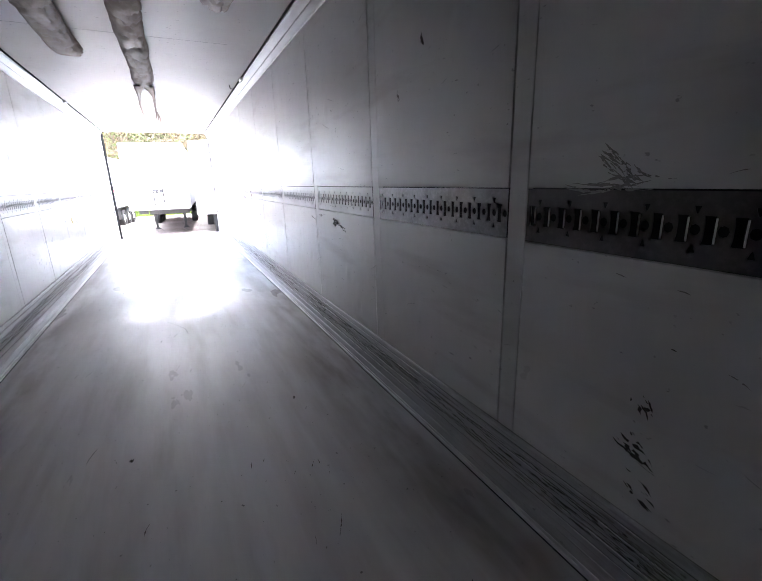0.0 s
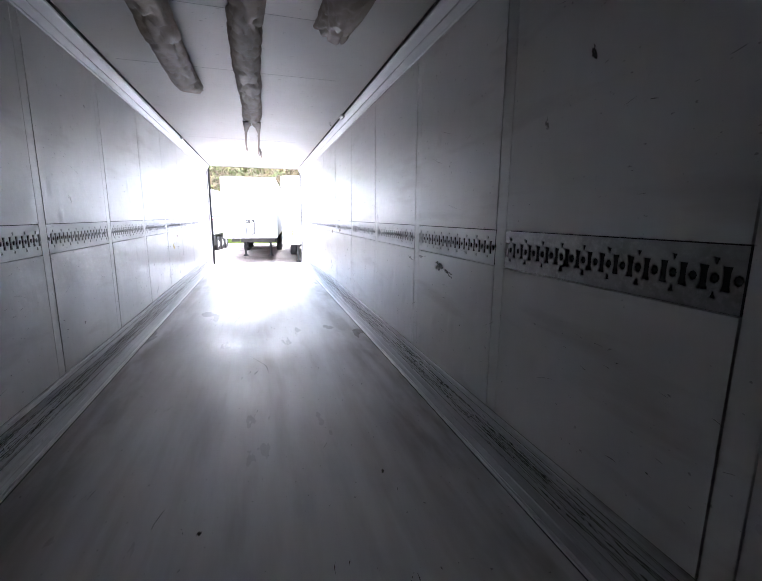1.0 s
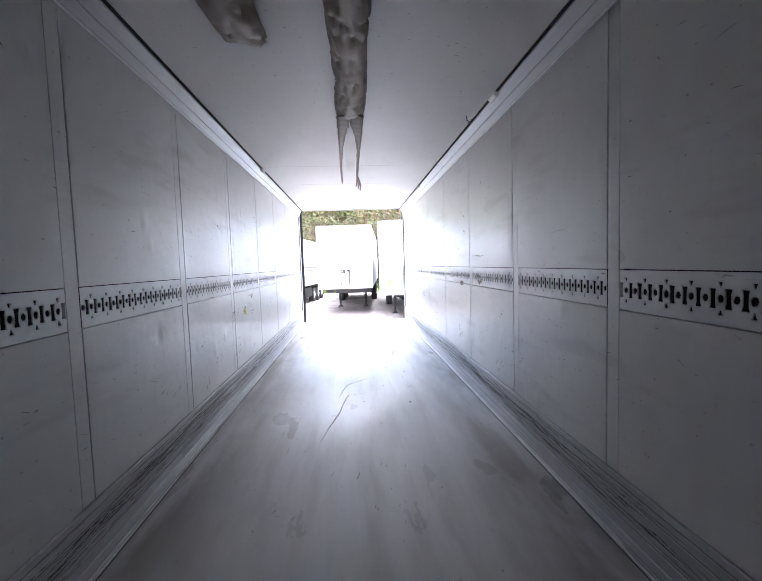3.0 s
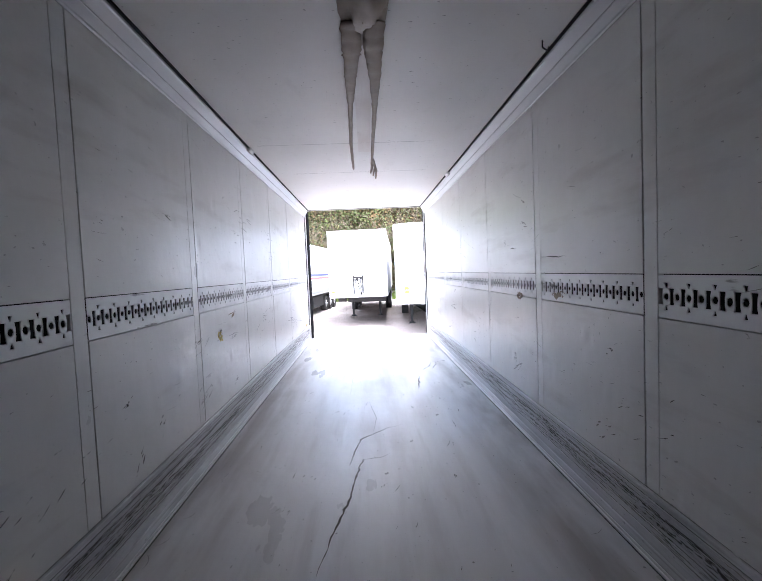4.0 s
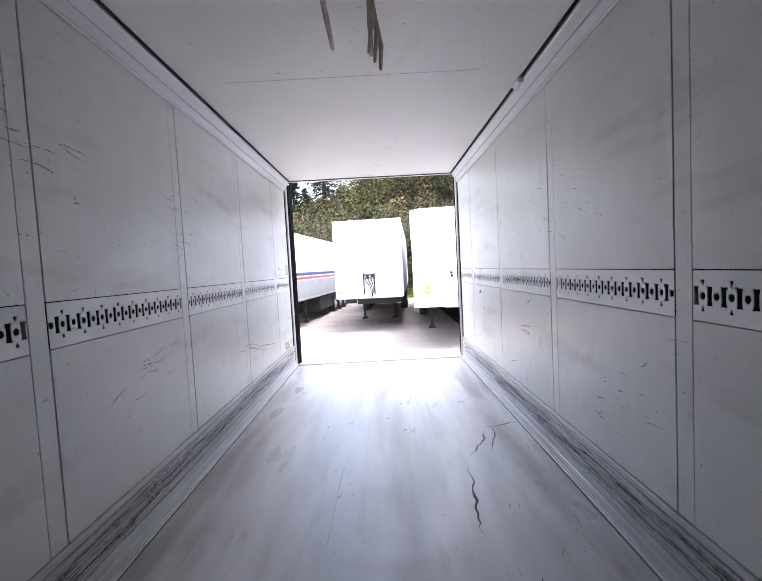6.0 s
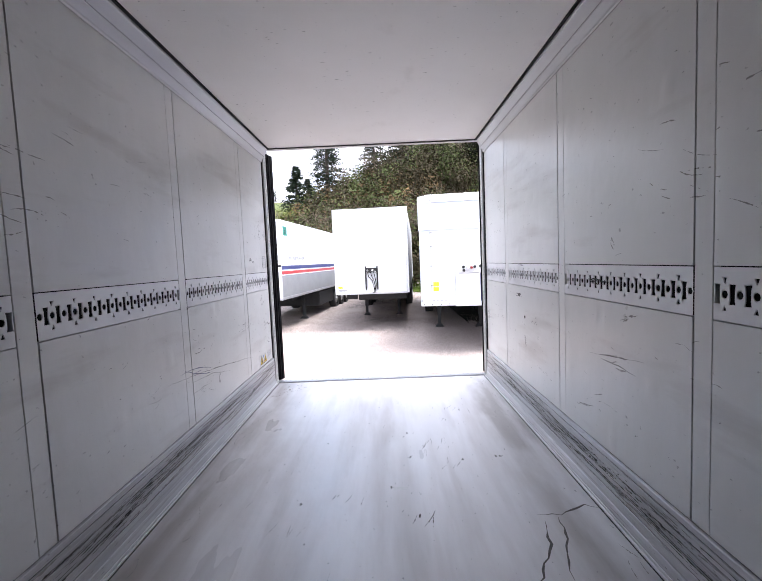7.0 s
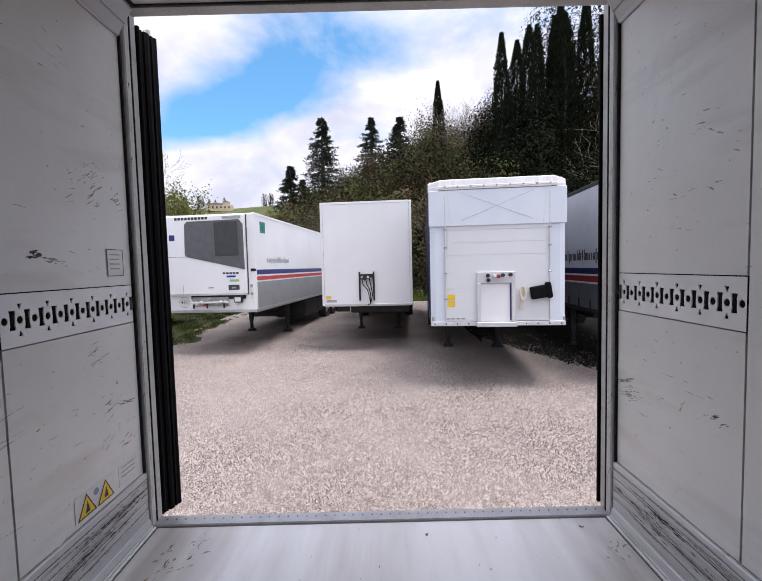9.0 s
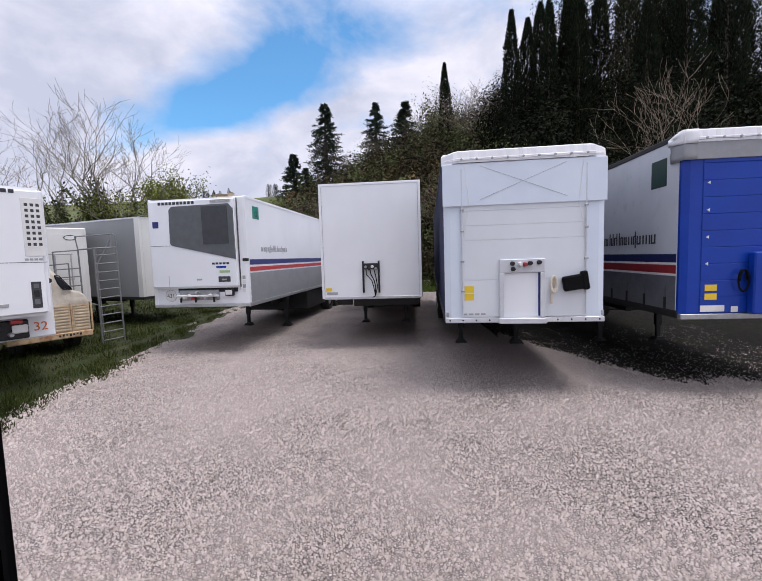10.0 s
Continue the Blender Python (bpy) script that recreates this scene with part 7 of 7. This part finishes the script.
def ladder(m):
    """A tall platform ladder of steel tube: a climbing side, a railed landing and a lower back frame."""
    t = thing("platform_ladder", m, "tall grey steel platform ladder on the grass", "ladder")
    lt, lb, rt, rb = Vector((-0.09, -0.10, 2.76)), Vector((-0.06, -0.10, -0.05)), Vector((0.32, 0.25, 2.79)), Vector((0.36, 0.25, 0.0))
    back_l, back_r = Vector((-1.08, 0.60, 2.77)), Vector((-0.80, 0.95, 2.79))

    def tube(name, r, *points):
        bm = bmesh.new()
        for a, b in zip(points, points[1:]):
            rod(bm, a, b, r)
        part(name, bm, STEEL_WEATHERED, t)

    tube("rail", 0.024, lb, lt)
    tube("rail", 0.024, rb, rt)
    tube("back_leg", 0.022, back_l + Vector((0.05, 0, -2.80)), back_l)
    tube("back_leg", 0.022, back_r + Vector((0.05, 0, -2.80)), back_r)
    for k in range(11):
        u = 0.05 + 0.088 * k
        tube("rung", 0.017, lb.lerp(lt, u), rb.lerp(rt, u))
    for a, b in ((lt, rt), (lt, back_l), (rt, back_r), (back_l, back_r)):
        tube("landing_edge", 0.022, a, b)
    tube("handrail", 0.018, back_l, (-1.14, 0.60, 3.16), (0.24, 0.25, 3.18), (0.31, 0.25, 3.14), (0.33, 0.25, 2.80))
    tube("handrail_post", 0.016, (0.20, 0.24, 3.17), (0.21, 0.18, 2.79))
    tube("stay", 0.014, (-0.05, -0.10, 2.25), (0.20, 0.24, 3.12))
    tube("stay", 0.014, lb.lerp(lt, 0.42), (-1.04, 0.60, 1.20))
    # lower frame behind the climbing side
    tube("frame_post", 0.020, (-1.84, 0.60, -0.05), (-1.86, 0.60, 2.72))
    tube("frame_post", 0.020, (-1.40, 0.60, -0.05), (-1.41, 0.60, 2.36))
    tube("frame_bar", 0.018, (-1.86, 0.60, 2.72), (-1.08, 0.60, 2.75))
    tube("frame_bar", 0.018, (-2.06, 0.60, 2.32), (-1.41, 0.60, 2.36))
    for z in (2.18, 1.93, 1.66, 1.2, 0.6):
        tube("frame_bar", 0.016, (-1.86, 0.60, z), (-1.05, 0.60, z + 0.03))
    return t


ladder(pose(-8.20, 10.70, 0.25))

# ---------------------------------------------------------------- trees and hills
def limb_mesh(segs, sides=6):
    """One mesh from tapered limb segments (a, b, r0, r1)."""
    n = len(segs)
    a = np.array([s[0] for s in segs], float)
    b = np.array([s[1] for s in segs], float)
    r0 = np.array([s[2] for s in segs])[:, None, None]
    r1 = np.array([s[3] for s in segs])[:, None, None]
    way = unit(b - a)
    ref = np.where(np.abs(way[:, 2:3]) > 0.9, np.array([[1.0, 0, 0]]), np.array([[0, 0, 1.0]]))
    u = unit(np.cross(way, ref))
    w = np.cross(way, u)
    ang = np.arange(sides) * math.tau / sides
    ring = np.cos(ang)[None, :, None] * u[:, None, :] + np.sin(ang)[None, :, None] * w[:, None, :]
    v = np.concatenate([a[:, None, :] + ring * r0, b[:, None, :] + ring * r1], 1).reshape(-1, 3)
    k = np.arange(sides)
    q = np.stack([k, (k + 1) % sides, (k + 1) % sides + sides, k + sides], 1)
    f = (q[None] + 2 * sides * np.arange(n)[:, None, None]).reshape(-1, 4)
    return v, f


def grow(rnd, at, way, length, radius, depth, segs, tips, spread, lift, kids):
    steps = 5
    for k in range(steps):
        way = (way + Vector((rnd.gauss(0, 0.18), rnd.gauss(0, 0.18), rnd.gauss(0, 0.11) + lift * 0.3))).normalized()
        nxt = at + way * length / steps
        r0 = radius * (1 - 0.5 * k / steps)
        r1 = radius * (1 - 0.5 * (k + 1) / steps)
        segs.append((tuple(at), tuple(nxt), r0, r1, depth))
        at = nxt
        if depth > 0 and k >= 2 and rnd.random() < 0.55:
            side = Vector((rnd.gauss(0, 1), rnd.gauss(0, 1), rnd.gauss(0.1, 0.4))).normalized()
            grow(rnd, at, (way * (1 - spread) + side * spread).normalized(), length * rnd.uniform(0.45, 0.75), r1 * 0.55, depth - 1, segs, tips, spread, lift, kids)
    if depth > 0:
        for _ in range(rnd.randint(*kids)):
            side = Vector((rnd.gauss(0, 1), rnd.gauss(0, 1), rnd.gauss(0.1, 0.4))).normalized()
            grow(rnd, at, (way * (1 - spread) + side * spread).normalized(), length * rnd.uniform(0.55, 0.85), radius * 0.5, depth - 1, segs, tips, spread, lift, kids)
    else:
        tips.append(tuple(at))


def bare_tree(name, height, seed, bark, label, leaves=None, leaf_count=0, ivy=0, depth=4, radius=None, stems=3, spread=0.38, lift=0.32, leaf_size=1.0, fine=0.010, flare=1.0, kids=(1, 2)):
    """A leafless or thinly leaved tree of one or several stems that fork into twigs."""
    rnd = random.Random(seed)
    rg = np.random.default_rng(seed)
    t = thing(name, pose(0, 0, 0), label, "tree", "trees round the yard")
    segs, tips = [], []
    radius = radius or height * 0.013
    for k in range(stems):
        a = math.tau * k / stems + rnd.uniform(-0.5, 0.5)
        out = 0.05 if stems == 1 else rnd.uniform(0.08, 0.30) * flare
        grow(rnd, Vector((0.25 * math.cos(a) * (stems > 1), 0.25 * math.sin(a) * (stems > 1), -0.3)), Vector((out * math.cos(a), out * math.sin(a), 1)).normalized(), height * 0.42 * rnd.uniform(0.92, 1.06), radius * rnd.uniform(0.7, 1.0), depth, segs, tips, spread, lift, kids)
    k = height / max(s[1][2] for s in segs)
    segs = [(tuple(c * k for c in a), tuple(c * k for c in b), r0, r1, d) for a, b, r0, r1, d in segs]
    tips = [tuple(c * k for c in p) for p in tips]
    big = [s[:4] for s in segs if s[4] >= depth - 1]
    small = [(a, b, max(r0, fine * 1.3), max(r1, fine)) for a, b, r0, r1, d in segs if d < depth - 1]
    v, f = limb_mesh(big, 7)
    big_mesh("trunk", v, f, bark, t)
    v, f = limb_mesh(small, 3)
    big_mesh("twig_crown", v, f, bark, t)
    if leaves and leaf_count:
        tp = np.array(tips)
        p = tp[rg.integers(0, len(tp), leaf_count)] + rg.normal(0, 0.22, (leaf_count, 3))
        v, f = quads(p, unit(rg.normal(size=p.shape)), unit(rg.normal(size=p.shape)), leaf_size * (0.09 + 0.10 * rg.random(leaf_count)), leaf_size * (0.06 + 0.06 * rg.random(leaf_count)))
        big_mesh("crown", v, f, leaves, t)
    if ivy:
        idx = rg.integers(0, max(1, len(big)), ivy)
        aa = np.array([big[i][0] for i in idx])
        bb = np.array([big[i][1] for i in idx])
        p = aa + (bb - aa) * rg.random((ivy, 1)) + rg.normal(0, 0.16, (ivy, 3))
        p = p[p[:, 2] < height * (0.30 + 0.35 * rg.random(ivy))]
        n = len(p)
        v, f = quads(p, unit(rg.normal(size=p.shape)), unit(rg.normal(size=p.shape)), 0.10 + 0.12 * rg.random(n), 0.08 + 0.08 * rg.random(n))
        big_mesh("ivy", v, f, LEAF_IVY, t)
    return t


def conifer(name, height, radius, seed, leaf, label, count=5200, kind="cypress"):
    """A cypress or a layered cedar: trunk, short limbs and many small sprays."""
    rg = np.random.default_rng(seed)
    rnd = random.Random(seed)
    t = thing(name, pose(0, 0, 0), label, "tree", "conifers on the hill")
    segs = [((0, 0, -0.5), (0, 0, height * 0.5), radius * 0.16, radius * 0.10), ((0, 0, height * 0.5), (0, 0, height * 0.97), radius * 0.10, 0.02)]
    pts, ways = [], []
    if kind == "cypress":
        u = rg.random(count) ** 0.9
        prof = np.sin(np.pi * np.clip(0.04 + 0.96 * u, 0, 1) ** 0.62) ** 0.75
        ang = rg.random(count) * math.tau
        lump = 1 + 0.22 * np.sin(3 * ang + 9 * u + seed) + 0.16 * np.sin(5 * ang - 17 * u)
        r = radius * prof * lump * (0.55 + 0.5 * rg.random(count) ** 0.5)
        p = np.stack([r * np.cos(ang), r * np.sin(ang), height * (0.03 + 0.97 * u)], 1)
        wy = unit(np.stack([0.45 * np.cos(ang), 0.45 * np.sin(ang), np.ones(count)], 1) + rg.normal(0, 0.25, (count, 3)))
    else:
        layers = int(height / 0.42)
        pp, ww = [], []
        for k in range(layers):
            u = k / layers
            z = height * (0.10 + 0.9 * u)
            reach = radius * min(1.0, 1.75 * (1 - u)) ** 0.9 * (0.72 + 0.4 * rnd.random())
            arms = rnd.randint(7, 10)
            for j in range(arms):
                a = rnd.random() * math.tau
                rr = reach * rnd.uniform(0.5, 1.15) + 0.06
                tip = (rr * math.cos(a), rr * math.sin(a), z - rr * rnd.uniform(-0.02, 0.35))
                segs.append(((0, 0, z), tip, 0.05 * (1.2 - u), 0.012))
                m = int(count / (layers * arms))
                s = rg.random(m) ** 0.6
                q = np.array([0, 0, z]) + (np.array(tip) - np.array([0, 0, z])) * s[:, None] + rg.normal(0, 1, (m, 3)) * np.array([0.20, 0.20, 0.12]) * (0.5 + s[:, None]) * (0.35 + 0.75 * (1 - u))
                pp.append(q)
                ww.append(unit(np.array([math.cos(a), math.sin(a), -0.15]) + rg.normal(0, 0.45, (m, 3))))
        p, wy = np.concatenate(pp), np.concatenate(ww)
    n = len(p)
    v, f = limb_mesh(segs, 6)
    big_mesh("trunk", v, f, BARK_DARK, t)
    v, f = quads(p, wy, unit(rg.normal(size=p.shape)), 0.20 + 0.26 * rg.random(n), 0.07 + 0.09 * rg.random(n))
    big_mesh("crown", v, f, leaf, t)
    return t


def placed(src, first, spots):
    """Stands src at the first spot and copies at the others; a spot is x, y, scale, turn."""
    for k, (x, y, s, turn) in enumerate(spots):
        m = pose(x, y, ground_z(x, y) - 0.1, 0, 0, turn)
        if k == 0 and first:
            src.scale = (s, s, s)
            src.matrix_world = m @ Matrix.Diagonal((s, s, s, 1))
        else:
            src.scale = (s, s, s)
            copy_thing(src, m)
    x, y, s, turn = spots[0]
    src.matrix_world = pose(x, y, ground_z(x, y) - 0.1, 0, 0, turn) @ Matrix.Diagonal((s, s, s, 1))


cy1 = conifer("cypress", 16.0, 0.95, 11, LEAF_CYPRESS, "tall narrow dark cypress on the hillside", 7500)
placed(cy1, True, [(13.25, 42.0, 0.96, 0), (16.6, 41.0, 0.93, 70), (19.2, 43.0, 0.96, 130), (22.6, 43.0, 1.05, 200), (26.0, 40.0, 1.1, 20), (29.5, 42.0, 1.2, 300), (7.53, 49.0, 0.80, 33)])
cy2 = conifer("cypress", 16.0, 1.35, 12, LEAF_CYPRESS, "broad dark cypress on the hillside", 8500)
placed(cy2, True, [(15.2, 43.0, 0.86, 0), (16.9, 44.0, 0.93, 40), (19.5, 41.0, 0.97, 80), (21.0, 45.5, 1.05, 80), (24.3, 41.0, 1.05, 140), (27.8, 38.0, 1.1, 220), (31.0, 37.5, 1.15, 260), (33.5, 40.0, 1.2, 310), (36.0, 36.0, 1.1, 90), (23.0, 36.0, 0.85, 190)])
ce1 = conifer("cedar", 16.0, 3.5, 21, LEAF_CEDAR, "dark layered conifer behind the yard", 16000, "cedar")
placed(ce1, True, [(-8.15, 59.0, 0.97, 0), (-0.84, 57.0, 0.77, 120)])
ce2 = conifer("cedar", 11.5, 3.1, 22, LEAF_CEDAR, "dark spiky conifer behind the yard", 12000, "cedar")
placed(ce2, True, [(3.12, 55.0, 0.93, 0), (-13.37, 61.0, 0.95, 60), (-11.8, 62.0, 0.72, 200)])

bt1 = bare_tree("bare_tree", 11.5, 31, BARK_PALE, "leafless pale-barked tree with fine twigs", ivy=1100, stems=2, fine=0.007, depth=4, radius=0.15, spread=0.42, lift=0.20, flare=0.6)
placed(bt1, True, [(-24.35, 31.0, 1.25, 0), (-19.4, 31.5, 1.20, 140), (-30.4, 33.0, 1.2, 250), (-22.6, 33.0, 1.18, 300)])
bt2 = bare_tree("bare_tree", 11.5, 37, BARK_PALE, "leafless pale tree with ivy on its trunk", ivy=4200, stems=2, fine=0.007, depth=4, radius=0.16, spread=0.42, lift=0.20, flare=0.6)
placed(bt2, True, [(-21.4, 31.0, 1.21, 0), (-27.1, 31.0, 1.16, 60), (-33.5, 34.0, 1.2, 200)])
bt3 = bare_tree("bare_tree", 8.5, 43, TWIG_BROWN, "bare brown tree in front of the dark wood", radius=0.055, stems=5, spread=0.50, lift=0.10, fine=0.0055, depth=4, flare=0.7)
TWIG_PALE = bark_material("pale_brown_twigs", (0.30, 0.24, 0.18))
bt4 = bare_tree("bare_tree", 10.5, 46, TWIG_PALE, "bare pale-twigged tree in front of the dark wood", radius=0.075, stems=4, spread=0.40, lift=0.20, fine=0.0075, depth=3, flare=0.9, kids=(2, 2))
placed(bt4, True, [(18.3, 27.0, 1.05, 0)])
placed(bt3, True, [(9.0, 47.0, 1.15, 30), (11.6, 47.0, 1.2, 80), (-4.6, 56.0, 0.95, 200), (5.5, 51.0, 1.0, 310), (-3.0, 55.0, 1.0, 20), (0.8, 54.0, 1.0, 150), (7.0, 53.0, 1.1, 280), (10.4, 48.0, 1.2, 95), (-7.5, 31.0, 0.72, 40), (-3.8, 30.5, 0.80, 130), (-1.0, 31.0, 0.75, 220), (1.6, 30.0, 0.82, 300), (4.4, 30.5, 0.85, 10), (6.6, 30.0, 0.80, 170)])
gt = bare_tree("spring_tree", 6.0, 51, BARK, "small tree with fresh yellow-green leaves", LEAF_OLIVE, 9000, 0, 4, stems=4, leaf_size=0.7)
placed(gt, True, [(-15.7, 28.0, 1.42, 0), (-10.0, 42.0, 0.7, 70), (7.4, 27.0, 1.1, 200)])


def wood(name, spots, leaf, label, seed, per=500, size=1.0):
    """A dense far wood: many leafy crowns joined into one mass."""
    rg = np.random.default_rng(seed)
    vs, ws, ls = [], [], []
    for x, y, h, r in spots:
        z0 = ground_z(x, y)
        m = int(per * r * r / 3.0)
        d = unit(rg.normal(size=(m, 3)))
        lump = 1 + 0.35 * np.sin(4 * d[:, 0] + x) * np.cos(5 * d[:, 2] + y)
        p = d * (rg.random((m, 1)) ** 0.35) * lump[:, None] * np.array([r, r, h * 0.5]) + np.array([x, y, z0 + h * 0.52])
        vs.append(p)
        ws.append(unit(np.cross(d, rg.normal(size=(m, 3)))))
        ls.append(unit(d + rg.normal(0, 0.45, (m, 3))))
    p, wy, out = np.concatenate(vs), np.concatenate(ws), np.concatenate(ls)
    n = len(p)
    v, f = quads(p, wy, out, size * (0.17 + 0.30 * rg.random(n)), size * (0.09 + 0.12 * rg.random(n)))
    return big_mesh(name, v, f, leaf, None, label, "wood")


rnd = random.Random(77)
spots = []
for k in range(520):
    x = rnd.uniform(-13, 46)
    y = rnd.uniform(31, 66) - max(0, (x - 6)) * 0.34
    tall = rnd.choice((1.0, 1.0, 1.0, 1.45)) if x > 2 else 1.0
    spots.append((x, y, rnd.uniform(4.0, 7.5) * (0.45 if x < -9 else 0.75 if x < -4 else 1.0) * tall, rnd.uniform(1.4, 2.6)))
for k in range(50):
    spots.append((rnd.uniform(-9, 14), rnd.uniform(25, 31), rnd.uniform(2.5, 4.5), rnd.uniform(1.2, 2.0)))
low = [s for s in spots if s[0] < 11]
wood("hillside_wood", low[::2], LEAF_WOOD, "dense olive-green wood on the hillside", 5, 330)
wood("hillside_wood", low[1::2], LEAF_DRY, "brown half-bare wood mixed into the hillside", 25, 330)
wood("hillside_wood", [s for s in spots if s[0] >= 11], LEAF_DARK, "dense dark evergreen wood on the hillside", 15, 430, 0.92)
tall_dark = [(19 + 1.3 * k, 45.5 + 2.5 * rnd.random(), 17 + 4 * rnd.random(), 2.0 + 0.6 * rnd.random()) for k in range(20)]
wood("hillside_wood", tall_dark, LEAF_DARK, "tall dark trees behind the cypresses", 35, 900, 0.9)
brown = [(22.2, 38.0, 20.5, 1.9), (24.8, 39.0, 22.0, 2.1), (20.4, 36.0, 17.0, 1.6)]
wood("brown_thicket", brown, LEAF_DRY, "reddish-brown half-bare trees among the cypresses", 36, 700, 0.6)
spots = []
for k in range(90):
    x = rnd.uniform(-14, 6)
    y = rnd.uniform(32, 56)
    spots.append((x, y, rnd.uniform(3.0, 5.5) * (0.5 if x < -9 else 1), rnd.uniform(1.0, 1.9)))
wood("brown_thicket", spots, LEAF_BROWN, "brown and olive thicket at the foot of the hill", 6, 550)
spots = []
for k in range(120):
    x = rnd.uniform(-48, -15)
    y = rnd.uniform(27, 42)
    spots.append((x, y, rnd.uniform(4.0, 6.3) * (0.7 if x > -19 else 1), rnd.uniform(1.4, 2.4)))
wood("hedge", spots, LEAF_IVY, "overgrown green hedge behind the trailers", 8, 430)


STUCCO = simple("pale_stucco", (0.58, 0.48, 0.36), 0.85, 0, 0.2, 0.5)


def far_height(x, y):
    """Height of the far ridge, which falls away behind the wood."""
    climb = min(1.0, max(0.0, (y - 150) / 245)) ** 0.85
    fall = math.exp(-((x + 95) / 60) ** 2) if x > -95 else 1.0
    return -2 + 65 * climb * fall + 1.2 * math.sin(x * 0.05) * climb


sheet("backdrop", -420, 260, 100, 440, 110, 50, FAR, far_height, "far green hill on the horizon", "far hill")
rg = random.Random(8)
cf = conifer("cypress", 9.0, 1.15, 61, LEAF_CYPRESS, "small far cypress on the horizon ridge", 700)
for k in range(26):
    lo, hi = ((-178, -150), (-122, -103), (-330, -185))[0 if k < 9 else 1 if k < 16 else 2]
    x = lo + (hi - lo) * rg.random()
    y = 396 + 6 * rg.random()
    s = rg.uniform(0.9, 1.5)
    cf.scale = (s * 1.6, s * 1.4, s)
    copy_thing(cf, pose(x, y, far_height(x, y) - 0.3, 0, 0, 40 * k))
cf.scale = (1.2, 1.2, 1.0)
cf.location = (-165, 398, far_height(-165, 398) - 0.3)
fh = thing("farmhouse", pose(-143, 368, far_height(-143, 368) - 0.2, 0, 0, 12), "far stone farmhouse on the ridge", "house")
box("wall", -11, 11, -4, 4, 0, 5.5, STUCCO, fh, 0.05)
box("tower", 3, 8, -3, 3, 5.5, 8.0, STUCCO, fh, 0.05)
bm = bmesh.new()
prism(bm, [(-11.5, 5.5), (2.9, 5.5), (2.9, 6.6), (-4, 7.4)], -4.4, 4.4)
prism(bm, [(2.6, 8.0), (8.4, 8.0), (5.5, 9.2)], -3.4, 3.4)
part("roof", bm, SCUFF_BROWN, fh)
for k in range(6):
    box("window", -9.4 + 3.4 * k, -8.2 + 3.4 * k, -4.06, -4.0, 2.2, 4.0, GLASS_DARK, fh, 0.0)
